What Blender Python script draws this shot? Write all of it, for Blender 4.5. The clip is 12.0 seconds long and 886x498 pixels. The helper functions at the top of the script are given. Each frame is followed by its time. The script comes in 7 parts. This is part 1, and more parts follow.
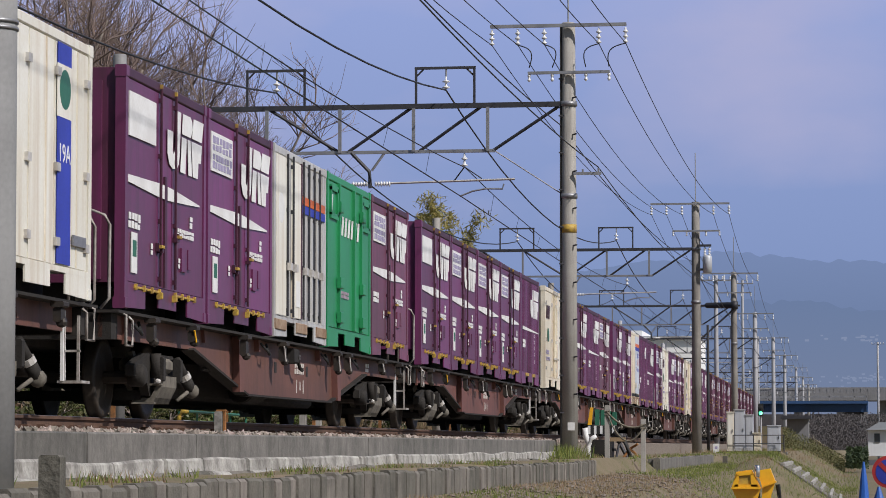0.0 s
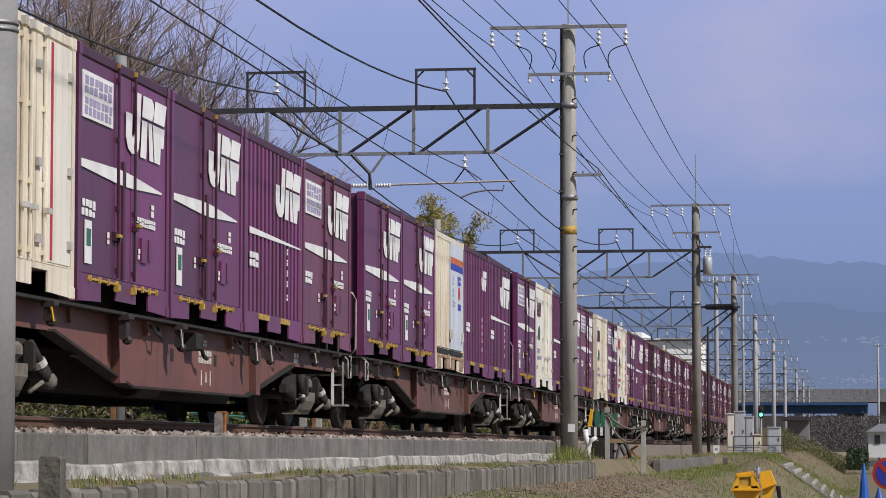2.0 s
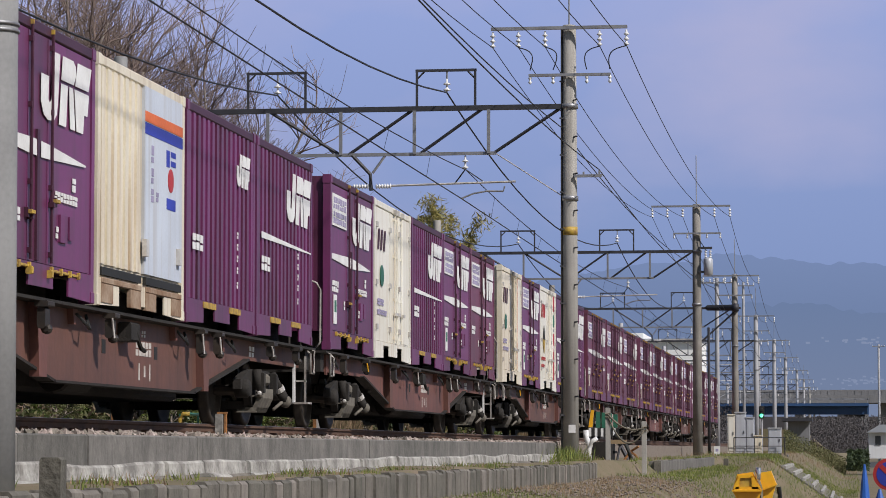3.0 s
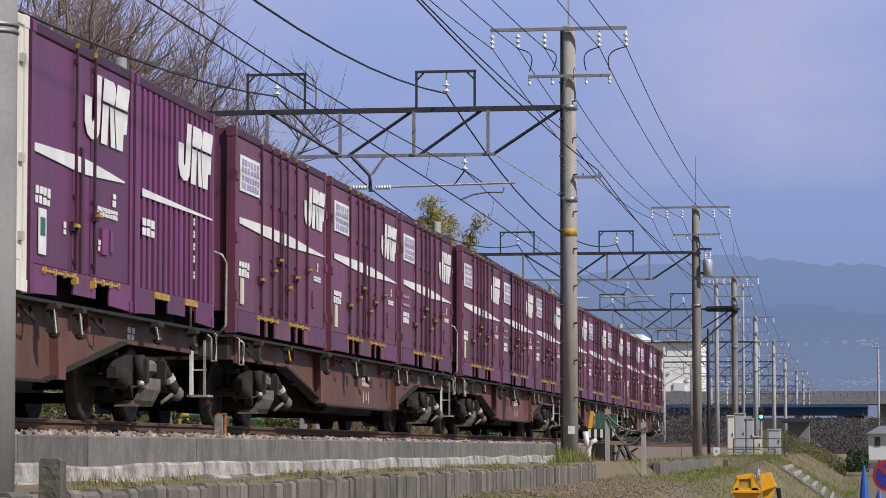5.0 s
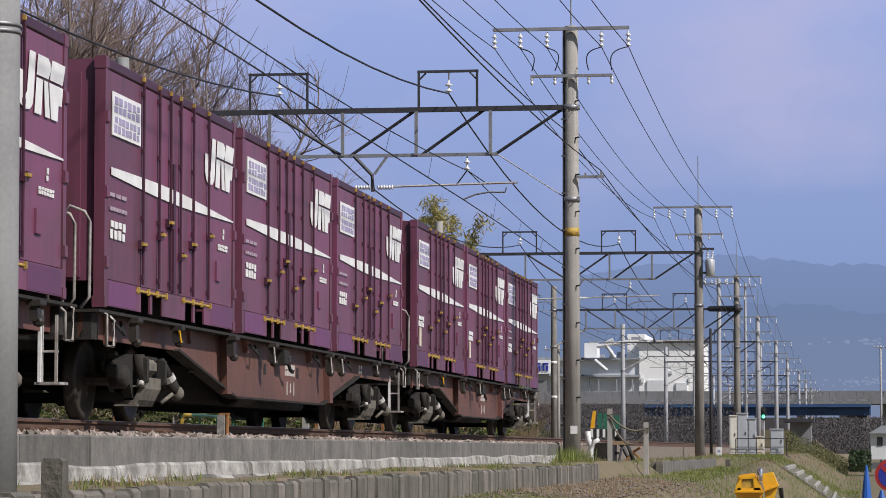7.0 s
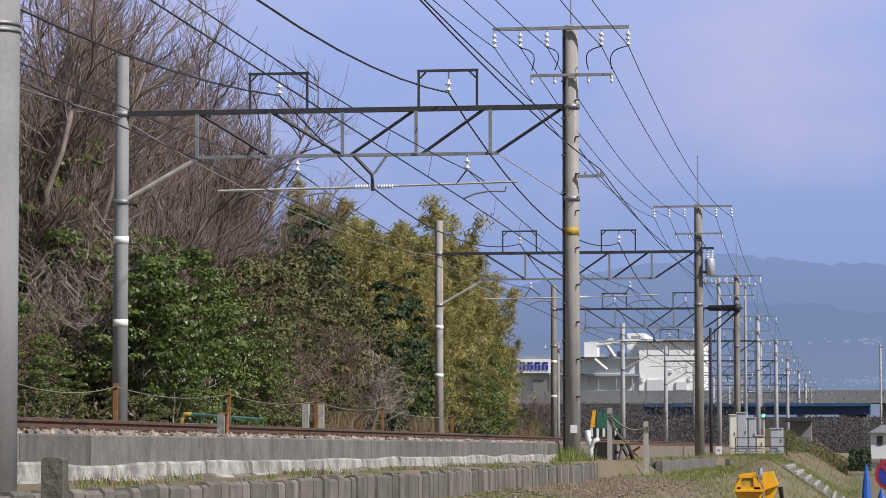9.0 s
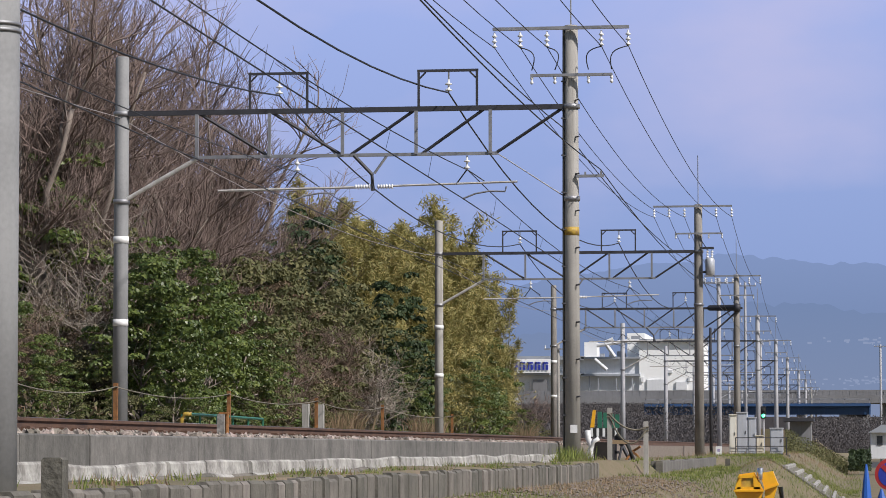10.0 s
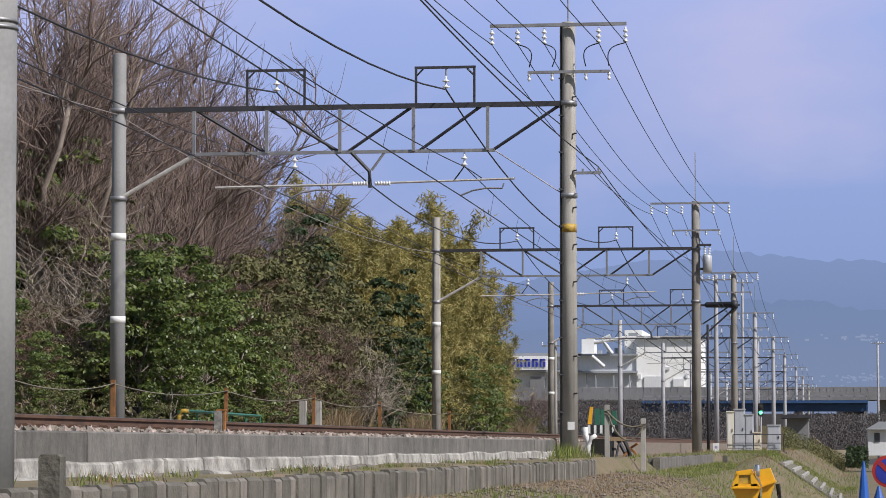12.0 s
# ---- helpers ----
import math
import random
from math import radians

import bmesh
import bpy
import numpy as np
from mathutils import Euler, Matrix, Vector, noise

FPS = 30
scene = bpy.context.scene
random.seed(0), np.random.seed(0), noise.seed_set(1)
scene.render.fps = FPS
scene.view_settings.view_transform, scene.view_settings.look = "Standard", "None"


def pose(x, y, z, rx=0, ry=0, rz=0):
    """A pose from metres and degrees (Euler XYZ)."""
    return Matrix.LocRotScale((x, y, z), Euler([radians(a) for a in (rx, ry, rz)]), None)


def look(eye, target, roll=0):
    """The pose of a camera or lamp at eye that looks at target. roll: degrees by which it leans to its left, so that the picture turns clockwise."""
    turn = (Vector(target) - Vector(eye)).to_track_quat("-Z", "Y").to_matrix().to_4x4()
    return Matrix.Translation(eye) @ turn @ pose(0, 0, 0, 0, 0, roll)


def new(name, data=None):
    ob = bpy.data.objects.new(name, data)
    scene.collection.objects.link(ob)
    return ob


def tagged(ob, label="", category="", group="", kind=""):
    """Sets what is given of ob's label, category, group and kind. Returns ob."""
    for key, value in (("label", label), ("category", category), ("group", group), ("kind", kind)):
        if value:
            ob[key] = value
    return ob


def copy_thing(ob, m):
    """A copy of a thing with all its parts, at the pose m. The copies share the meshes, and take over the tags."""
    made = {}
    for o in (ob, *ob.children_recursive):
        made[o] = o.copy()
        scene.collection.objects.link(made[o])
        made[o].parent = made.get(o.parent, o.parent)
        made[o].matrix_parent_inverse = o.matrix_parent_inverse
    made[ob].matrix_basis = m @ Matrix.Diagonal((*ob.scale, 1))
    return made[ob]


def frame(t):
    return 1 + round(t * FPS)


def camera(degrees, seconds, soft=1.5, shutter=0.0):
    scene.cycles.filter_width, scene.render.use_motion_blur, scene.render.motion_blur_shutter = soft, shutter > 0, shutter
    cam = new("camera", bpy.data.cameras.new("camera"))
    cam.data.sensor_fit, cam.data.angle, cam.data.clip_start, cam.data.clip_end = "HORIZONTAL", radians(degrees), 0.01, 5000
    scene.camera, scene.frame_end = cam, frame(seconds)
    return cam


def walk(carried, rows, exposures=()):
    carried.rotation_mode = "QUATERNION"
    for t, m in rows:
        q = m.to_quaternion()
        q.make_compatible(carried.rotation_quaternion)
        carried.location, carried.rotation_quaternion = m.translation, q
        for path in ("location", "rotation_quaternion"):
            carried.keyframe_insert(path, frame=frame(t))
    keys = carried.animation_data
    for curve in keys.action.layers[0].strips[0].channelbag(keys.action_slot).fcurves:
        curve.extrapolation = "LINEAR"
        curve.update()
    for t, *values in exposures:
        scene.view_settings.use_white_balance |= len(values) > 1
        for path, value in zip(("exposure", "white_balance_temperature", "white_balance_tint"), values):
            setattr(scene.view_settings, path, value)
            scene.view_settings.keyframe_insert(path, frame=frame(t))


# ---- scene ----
# Near track centre is x = 0, its rail tops are z = 0, the line runs along +y.
EYE = (8.52, 0.0, -0.30)
F = 5068.0


def aim(dx, dy):
    """The camera's pose, nudged by the hand that holds the tripod head."""
    return pose(EYE[0], EYE[1], EYE[2], 90 + 3.982 + math.degrees(dy / F), 0, 8.097 + math.degrees(dx / F))


cam = camera(17.588, 12.0, soft=0.75)
walk(cam, [(t, aim(dx, dy)) for t, dx, dy in (
    (0, -4.6, -4.5), (0.5, -4.6, -3.2), (1, -4.6, -3.1), (1.5, -4.6, -2), (2, -4.3, -1.8), (2.5, -3.6, -1.4),
    (3, -3.1, -0.2), (4, -3.8, 0.9), (5, -4, 1.8), (5.5, -2.9, 2.8), (6, -1.9, 1.6), (6.5, -0.7, 1.5), (7, 0.2, 1.5), (8, 0.2, 0.8),
    (9, 0, 0.1), (9.5, 0, 0), (10, 0, 0), (10.5, 0, 0), (11, -1.5, -0.1), (11.5, -3.1, -2.9), (12, -4.7, -5.5))],
    exposures=((0, -0.27), (3, -0.25), (5, -0.2), (7, -0.13), (9, 0.0), (12, 0.0)))

# world and sun
SUN_AZ, SUN_EL = radians(120), radians(44)  # azimuth from +y towards +x
world = bpy.data.worlds.new("world")
scene.world = world
world.use_nodes = True
wn = world.node_tree.nodes
sky = wn.new("ShaderNodeTexSky")
sky.sky_type, sky.sun_disc = "NISHITA", False
sky.sun_elevation, sky.sun_rotation = SUN_EL, SUN_AZ
sky.ozone_density = 2.0
wn["Background"].inputs["Strength"].default_value = 0.076
world.node_tree.links.new(sky.outputs[0], wn["Background"].inputs["Color"])
sun = new("sun", bpy.data.lights.new("sun", "SUN"))
sun.data.energy, sun.data.angle, sun.data.color = 4.95, radians(1.5), (1.0, 0.95, 0.90)
sv = Vector((math.sin(SUN_AZ) * math.cos(SUN_EL), math.cos(SUN_AZ) * math.cos(SUN_EL), math.sin(SUN_EL)))
sun.matrix_world = look(sv * 50, (0, 0, 0))


# ---- materials ----
def mat(name, col, col2=None, rough=0.7, metal=0.0, big=1.5, fine=30.0, bump=0.15, streak=0.0, dirt=None, rnd=0.0, island=0.0, trans=0.0, contrast=0.5):
    """A painted, weathered or natural surface: two colours mixed at two scales, streaks that run down, fine relief."""
    m = bpy.data.materials.new(name)
    m.use_nodes = True
    nt = m.node_tree
    n, ln = nt.nodes, nt.links
    b = n["Principled BSDF"]
    b.inputs["Roughness"].default_value, b.inputs["Metallic"].default_value = rough, metal
    tc = n.new("ShaderNodeTexCoord")
    n1, n2 = n.new("ShaderNodeTexNoise"), n.new("ShaderNodeTexNoise")
    n1.inputs["Scale"].default_value, n2.inputs["Scale"].default_value = big, fine
    n1.inputs["Detail"].default_value, n2.inputs["Detail"].default_value = 6, 4
    ln.new(tc.outputs["Object"], n1.inputs["Vector"]), ln.new(tc.outputs["Object"], n2.inputs["Vector"])
    add = n.new("ShaderNodeMath")
    add.operation = "MULTIPLY_ADD"
    ln.new(n2.outputs["Fac"], add.inputs[0])
    add.inputs[1].default_value = 0.45
    ln.new(n1.outputs["Fac"], add.inputs[2])
    ramp = n.new("ShaderNodeMapRange")
    ramp.inputs["From Min"].default_value, ramp.inputs["From Max"].default_value = 0.72 - contrast * 0.35, 0.72 + contrast * 0.35
    ln.new(add.outputs[0], ramp.inputs["Value"])
    mix = n.new("ShaderNodeMix")
    mix.data_type = "RGBA"
    col2 = col2 or tuple(c * 0.7 for c in col)
    mix.inputs["A"].default_value, mix.inputs["B"].default_value = (*col, 1), (*col2, 1)
    ln.new(ramp.outputs["Result"], mix.inputs["Factor"])
    out = mix.outputs["Result"]
    if streak:
        mp = n.new("ShaderNodeMapping")
        mp.inputs["Scale"].default_value = (7, 7, 0.35)
        ns = n.new("ShaderNodeTexNoise")
        ns.inputs["Scale"].default_value, ns.inputs["Detail"].default_value = 1.0, 5
        ln.new(tc.outputs["Object"], mp.inputs["Vector"]), ln.new(mp.outputs["Vector"], ns.inputs["Vector"])
        mr = n.new("ShaderNodeMapRange")
        mr.inputs["From Min"].default_value, mr.inputs["From Max"].default_value = 0.5, 0.72
        mr.inputs["To Max"].default_value = streak
        ln.new(ns.outputs["Fac"], mr.inputs["Value"])
        mx = n.new("ShaderNodeMix")
        mx.data_type = "RGBA"
        mx.inputs["B"].default_value = (*(dirt or (0.1, 0.08, 0.06)), 1)
        ln.new(mr.outputs["Result"], mx.inputs["Factor"]), ln.new(out, mx.inputs["A"])
        out = mx.outputs["Result"]
    if rnd or island:
        src = n.new("ShaderNodeObjectInfo").outputs["Random"] if rnd else n.new("ShaderNodeNewGeometry").outputs["Random Per Island"]
        amount = rnd or island
        vr = n.new("ShaderNodeMapRange")
        vr.inputs["To Min"].default_value, vr.inputs["To Max"].default_value = 1 - amount, 1 + amount
        hr = n.new("ShaderNodeMapRange")
        hr.inputs["To Min"].default_value, hr.inputs["To Max"].default_value = 0.5 + amount * 0.06, 0.5 - amount * 0.06
        hs = n.new("ShaderNodeHueSaturation")
        ln.new(src, vr.inputs["Value"]), ln.new(src, hr.inputs["Value"])
        ln.new(vr.outputs["Result"], hs.inputs["Value"]), ln.new(hr.outputs["Result"], hs.inputs["Hue"]), ln.new(out, hs.inputs["Color"])
        out = hs.outputs["Color"]
    ln.new(out, b.inputs["Base Color"])
    if bump:
        bp = n.new("ShaderNodeBump")
        bp.inputs["Strength"].default_value, bp.inputs["Distance"].default_value = bump, 0.02
        ln.new(n2.outputs["Fac"], bp.inputs["Height"]), ln.new(bp.outputs["Normal"], b.inputs["Normal"])
    if trans:
        tr, ms = n.new("ShaderNodeBsdfTranslucent"), n.new("ShaderNodeMixShader")
        ms.inputs[0].default_value = trans
        ln.new(out, tr.inputs["Color"]), ln.new(b.outputs[0], ms.inputs[1]), ln.new(tr.outputs[0], ms.inputs[2])
        ln.new(ms.outputs[0], n["Material Output"].inputs["Surface"])
    return m


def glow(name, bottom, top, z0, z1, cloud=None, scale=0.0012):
    """Self-lit colour for far sky, hills and houses: haze painted in as a gradient by height, with faint clouds."""
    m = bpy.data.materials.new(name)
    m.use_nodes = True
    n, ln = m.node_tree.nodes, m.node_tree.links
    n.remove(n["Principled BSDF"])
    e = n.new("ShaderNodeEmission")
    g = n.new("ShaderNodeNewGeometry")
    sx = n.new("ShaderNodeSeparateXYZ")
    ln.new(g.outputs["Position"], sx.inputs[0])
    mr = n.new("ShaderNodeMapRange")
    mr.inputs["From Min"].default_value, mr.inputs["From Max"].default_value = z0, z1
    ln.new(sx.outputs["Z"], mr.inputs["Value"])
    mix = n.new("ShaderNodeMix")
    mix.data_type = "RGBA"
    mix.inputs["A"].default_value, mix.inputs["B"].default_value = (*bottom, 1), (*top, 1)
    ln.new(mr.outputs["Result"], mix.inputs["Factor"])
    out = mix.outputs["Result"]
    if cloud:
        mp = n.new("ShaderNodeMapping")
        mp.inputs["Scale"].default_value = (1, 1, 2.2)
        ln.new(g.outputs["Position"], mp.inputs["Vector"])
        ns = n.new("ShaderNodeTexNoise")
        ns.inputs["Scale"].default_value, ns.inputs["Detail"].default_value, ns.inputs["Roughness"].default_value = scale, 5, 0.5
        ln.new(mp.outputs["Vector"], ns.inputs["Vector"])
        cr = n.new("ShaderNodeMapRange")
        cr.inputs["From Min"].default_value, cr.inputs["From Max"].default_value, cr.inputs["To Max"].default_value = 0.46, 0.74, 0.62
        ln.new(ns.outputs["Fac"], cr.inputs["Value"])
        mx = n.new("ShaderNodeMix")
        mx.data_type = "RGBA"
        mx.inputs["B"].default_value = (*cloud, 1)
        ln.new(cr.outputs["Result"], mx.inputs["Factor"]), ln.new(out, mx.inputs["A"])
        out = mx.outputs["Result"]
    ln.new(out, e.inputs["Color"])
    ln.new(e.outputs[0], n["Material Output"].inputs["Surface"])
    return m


M = {
    "purple": mat("container_purple_paint", (0.165, 0.027, 0.108), (0.102, 0.030, 0.068), 0.4, big=1.1, fine=7, bump=0.08, streak=0.6, dirt=(0.062, 0.03, 0.04), rnd=0.25, contrast=0.9),
    "maroon": mat("container_maroon_paint", (0.185, 0.046, 0.098), (0.115, 0.045, 0.062), 0.45, big=1.0, fine=7, bump=0.1, streak=0.65, dirt=(0.06, 0.03, 0.033), rnd=0.15, contrast=0.8),
    "rod": mat("lock_rod_dark_paint", (0.065, 0.018, 0.038), None, 0.5, bump=0.05),
    "white": mat("white_marking_paint", (0.80, 0.80, 0.80), (0.68, 0.67, 0.66), 0.5, big=3, bump=0.03),
    "stencil": mat("stencilled_white_paint", (0.60, 0.57, 0.54), (0.36, 0.31, 0.28), 0.6, big=8, bump=0.03),
    "faint": mat("faded_marking_paint", (0.42, 0.34, 0.40), (0.3, 0.22, 0.28), 0.6, big=8, bump=0.03),
    "ink": mat("grey_lettering", (0.38, 0.34, 0.52), None, 0.6, bump=0),
    "yellow": mat("yellow_safety_paint", (0.60, 0.40, 0.05), (0.20, 0.12, 0.05), 0.6, big=9, contrast=0.7),
    "cream": mat("cream_reefer_paint", (0.78, 0.73, 0.61), (0.63, 0.55, 0.42), 0.45, big=0.8, bump=0.05, streak=0.6, dirt=(0.34, 0.23, 0.13), rnd=0.06, contrast=0.7),
    "bright": mat("white_reefer_paint", (0.80, 0.79, 0.74), (0.68, 0.64, 0.54), 0.45, big=0.8, bump=0.05, streak=0.45, dirt=(0.45, 0.33, 0.20), rnd=0.04, contrast=0.7),
    "silver": mat("dull_aluminium_panel", (0.58, 0.575, 0.57), (0.44, 0.43, 0.42), 0.45, metal=0.15, big=1.2, bump=0.06, streak=0.5, dirt=(0.2, 0.16, 0.13)),
    "green": mat("container_green_paint", (0.02, 0.27, 0.10), (0.02, 0.22, 0.085), 0.42, big=0.8, bump=0.05, streak=0.25, dirt=(0.02, 0.12, 0.06)),
    "blue": mat("blue_marking_paint", (0.03, 0.05, 0.42), None, 0.5, bump=0.02),
    "red": mat("red_marking_paint", (0.45, 0.03, 0.03), None, 0.5, bump=0.02),
    "orange": mat("orange_marking_paint", (0.75, 0.16, 0.03), None, 0.5, bump=0.02),
    "sill": mat("wagon_redbrown_paint", (0.185, 0.075, 0.058), (0.11, 0.050, 0.042), 0.6, big=1.2, fine=14, bump=0.12, streak=0.4, dirt=(0.05, 0.034, 0.028), rnd=0.15, contrast=0.8),
    "gear": mat("running_gear_brake_dust", (0.024, 0.020, 0.017), (0.012, 0.010, 0.009), 0.85, big=4, fine=40, bump=0.3),
    "bogie": mat("bogie_frame_dusty_steel", (0.21, 0.19, 0.155), (0.075, 0.065, 0.055), 0.8, big=7, fine=30, bump=0.25, contrast=0.8),
    "wheel": mat("wheel_dark_steel", (0.026, 0.022, 0.02), (0.045, 0.034, 0.026), 0.6, metal=0.2, big=6),
    "panelwhite": mat("cool_white_panel_paint", (0.60, 0.65, 0.74), (0.50, 0.54, 0.62), 0.45, big=0.9, bump=0.05, streak=0.45, dirt=(0.36, 0.33, 0.30), rnd=0.04),
    "lightsteel": mat("bare_light_steel", (0.62, 0.60, 0.58), (0.42, 0.39, 0.36), 0.45, metal=0.2, big=6),
    "handrail": mat("handrail_white_paint", (0.42, 0.40, 0.38), (0.22, 0.19, 0.17), 0.5, big=7),
    "concrete": mat("pole_concrete", (0.42, 0.40, 0.375), (0.29, 0.275, 0.255), 0.85, big=1.2, fine=35, bump=0.25, streak=0.55, dirt=(0.15, 0.135, 0.12), contrast=0.7),
    "wall": mat("retaining_wall_concrete", (0.20, 0.189, 0.176), (0.085, 0.081, 0.076), 0.9, big=2.6, fine=18, bump=0.5, streak=0.6, dirt=(0.075, 0.07, 0.066), rnd=0.16, contrast=0.75),
    "mortar": mat("pale_mortar", (0.47, 0.455, 0.43), (0.17, 0.16, 0.15), 0.9, big=3.4, fine=25, bump=0.4, streak=0.3, dirt=(0.3, 0.27, 0.24), rnd=0.08),
    "block": mat("kerb_block_concrete", (0.19, 0.175, 0.15), (0.085, 0.078, 0.068), 0.9, big=4, fine=30, bump=0.6, streak=0.5, dirt=(0.07, 0.062, 0.05), rnd=0.3, contrast=0.8),
    "post": mat("kerb_post_concrete", (0.22, 0.20, 0.175), (0.11, 0.10, 0.088), 0.9, big=5, fine=30, bump=0.5, rnd=0.3, contrast=0.8),
    "steel": mat("galvanised_steel", (0.34, 0.34, 0.36), (0.24, 0.24, 0.26), 0.5, metal=0.5, big=3, fine=25, bump=0.08),
    "darksteel": mat("painted_dark_steel", (0.05, 0.05, 0.06), (0.035, 0.035, 0.042), 0.6, metal=0.2, big=3, bump=0.1),
    "wire": mat("weathered_copper_wire", (0.03, 0.032, 0.036), None, 0.6, metal=0.3, bump=0),
    "palewire": mat("steel_stranded_wire", (0.36, 0.33, 0.32), None, 0.6, metal=0.3, bump=0),
    "porcelain": mat("white_porcelain", (0.80, 0.80, 0.80), (0.6, 0.6, 0.62), 0.25, big=8, bump=0.02),
    "rust": mat("rusty_rail_steel", (0.125, 0.066, 0.042), (0.075, 0.042, 0.03), 0.8, big=4, fine=30, bump=0.3),
    "railtop": mat("worn_rail_head", (0.38, 0.36, 0.35), None, 0.35, metal=0.9, bump=0.02),
    "rustpost": mat("rusty_orange_post", (0.30, 0.13, 0.04), (0.16, 0.075, 0.03), 0.8, big=7, fine=40, bump=0.3),
    "ballast": mat("ballast_stone", (0.36, 0.31, 0.27), (0.19, 0.155, 0.135), 0.95, big=5, fine=40, bump=0.4, island=0.5),
    "bed": mat("ballast_bed", (0.26, 0.22, 0.19), (0.15, 0.12, 0.10), 0.95, big=9, fine=28, bump=1.0, contrast=0.8),
    "soil": mat("ground_dry_grass", (0.20, 0.15, 0.105), (0.125, 0.115, 0.055), 0.95, big=1.1, fine=11, bump=0.9, contrast=0.6),
    "asphalt": mat("asphalt", (0.055, 0.055, 0.058), (0.04, 0.04, 0.042), 0.9, big=1, fine=60, bump=0.3),
    "blade": mat("grass_green", (0.21, 0.25, 0.06), (0.125, 0.16, 0.04), 0.8, big=0.6, island=0.4, bump=0, trans=0.25),
    "drygrass": mat("grass_dry", (0.34, 0.25, 0.15), (0.21, 0.155, 0.095), 0.9, big=0.6, island=0.35, bump=0, trans=0.2),
    "bark": mat("bare_bark", (0.27, 0.225, 0.195), (0.17, 0.14, 0.12), 0.9, big=2, fine=20, bump=0.4),
    "twig": mat("bare_twigs", (0.21, 0.152, 0.132), (0.135, 0.10, 0.088), 0.9, big=0.8, bump=0),
    "leafgreen": mat("evergreen_leaves", (0.135, 0.175, 0.04), (0.06, 0.09, 0.022), 0.45, big=0.6, island=0.35, bump=0, trans=0.25),
    "leafdark": mat("dark_needles", (0.045, 0.075, 0.022), (0.02, 0.038, 0.013), 0.7, big=0.7, island=0.3, bump=0, trans=0.12),
    "leafolive": mat("olive_scrub_leaves", (0.155, 0.15, 0.06), (0.075, 0.08, 0.03), 0.8, big=0.5, island=0.3, bump=0, trans=0.2),
    "leafbrown": mat("withered_leaves", (0.19, 0.135, 0.085), (0.115, 0.088, 0.055), 0.9, big=0.5, island=0.3, bump=0, trans=0.2),
    "leafbamboo": mat("bamboo_leaves", (0.42, 0.365, 0.13), (0.23, 0.21, 0.075), 0.6, big=0.45, island=0.3, bump=0, trans=0.35, contrast=0.7),
    "twigred": mat("reddish_shrub_twigs", (0.205, 0.142, 0.108), (0.125, 0.092, 0.072), 0.9, big=0.8, bump=0),
    "twigpale": mat("pale_bare_branches", (0.34, 0.295, 0.25), (0.22, 0.185, 0.155), 0.9, big=0.8, bump=0),
    "darkpole": mat("dark_weathered_pole", (0.29, 0.27, 0.25), (0.18, 0.165, 0.15), 0.85, big=1.2, fine=30, bump=0.2, streak=0.5, dirt=(0.10, 0.088, 0.08)),
    "culm": mat("bamboo_culm", (0.22, 0.20, 0.06), (0.14, 0.14, 0.05), 0.5, big=2, bump=0.05),
    "whitewall": mat("white_factory_cladding", (0.88, 0.88, 0.88), (0.82, 0.82, 0.82), 0.7, big=0.15, fine=2, bump=0.02),
    "greywall": mat("pale_grey_cladding", (0.70, 0.71, 0.74), (0.60, 0.61, 0.64), 0.7, big=0.15, fine=2, bump=0.02, streak=0.2, dirt=(0.4, 0.4, 0.42)),
    "roof": mat("grey_metal_roof", (0.34, 0.36, 0.40), (0.27, 0.29, 0.33), 0.6, big=0.2, bump=0.02),
    "glass": mat("dark_window_glass", (0.05, 0.06, 0.08), None, 0.1, bump=0),
    "girder": mat("blue_girder_paint", (0.03, 0.085, 0.22), (0.025, 0.065, 0.16), 0.5, big=0.3, bump=0.02),
    "viaduct": mat("viaduct_concrete", (0.22, 0.22, 0.235), (0.17, 0.17, 0.18), 0.9, big=0.2, fine=2, bump=0.05, streak=0.3, dirt=(0.13, 0.12, 0.12)),
    "farwood": mat("far_bare_scrub", (0.085, 0.077, 0.08), (0.062, 0.057, 0.062), 1.0, big=0.1, fine=1, island=0.1, bump=0),
    "cabinet": mat("silver_cabinet_paint", (0.55, 0.57, 0.62), (0.45, 0.47, 0.52), 0.45, metal=0.2, big=1, bump=0.03, streak=0.3, dirt=(0.3, 0.28, 0.28)),
    "lampyellow": mat("yellow_orange_plastic", (0.86, 0.46, 0.02), (0.74, 0.36, 0.02), 0.4, big=3, bump=0.02),
    "chrome": mat("chrome_cap", (0.75, 0.72, 0.72), None, 0.2, metal=0.9, bump=0),
    "tarp": mat("blue_tarpaulin", (0.02, 0.12, 0.50), (0.02, 0.09, 0.36), 0.5, big=3, bump=0.2),
    "gpaint": mat("green_barrier_paint", (0.03, 0.16, 0.10), None, 0.5, bump=0.03),
    "whiteplastic": mat("white_pipe", (0.78, 0.78, 0.78), (0.6, 0.6, 0.6), 0.45, big=5, bump=0.03),
    "black": mat("black_rubber", (0.02, 0.02, 0.02), None, 0.7, bump=0.05),
    "rope": mat("grey_rope", (0.20, 0.18, 0.14), (0.13, 0.115, 0.09), 0.9, big=8, bump=0.2),
    "greypole": mat("smooth_grey_pole", (0.27, 0.27, 0.275), (0.20, 0.20, 0.205), 0.7, big=1, bump=0.1, streak=0.3, dirt=(0.15, 0.15, 0.15)),
    "rustbase": mat("rust_stained_steel", (0.36, 0.27, 0.2), (0.2, 0.11, 0.06), 0.8, big=3, fine=20, bump=0.2),
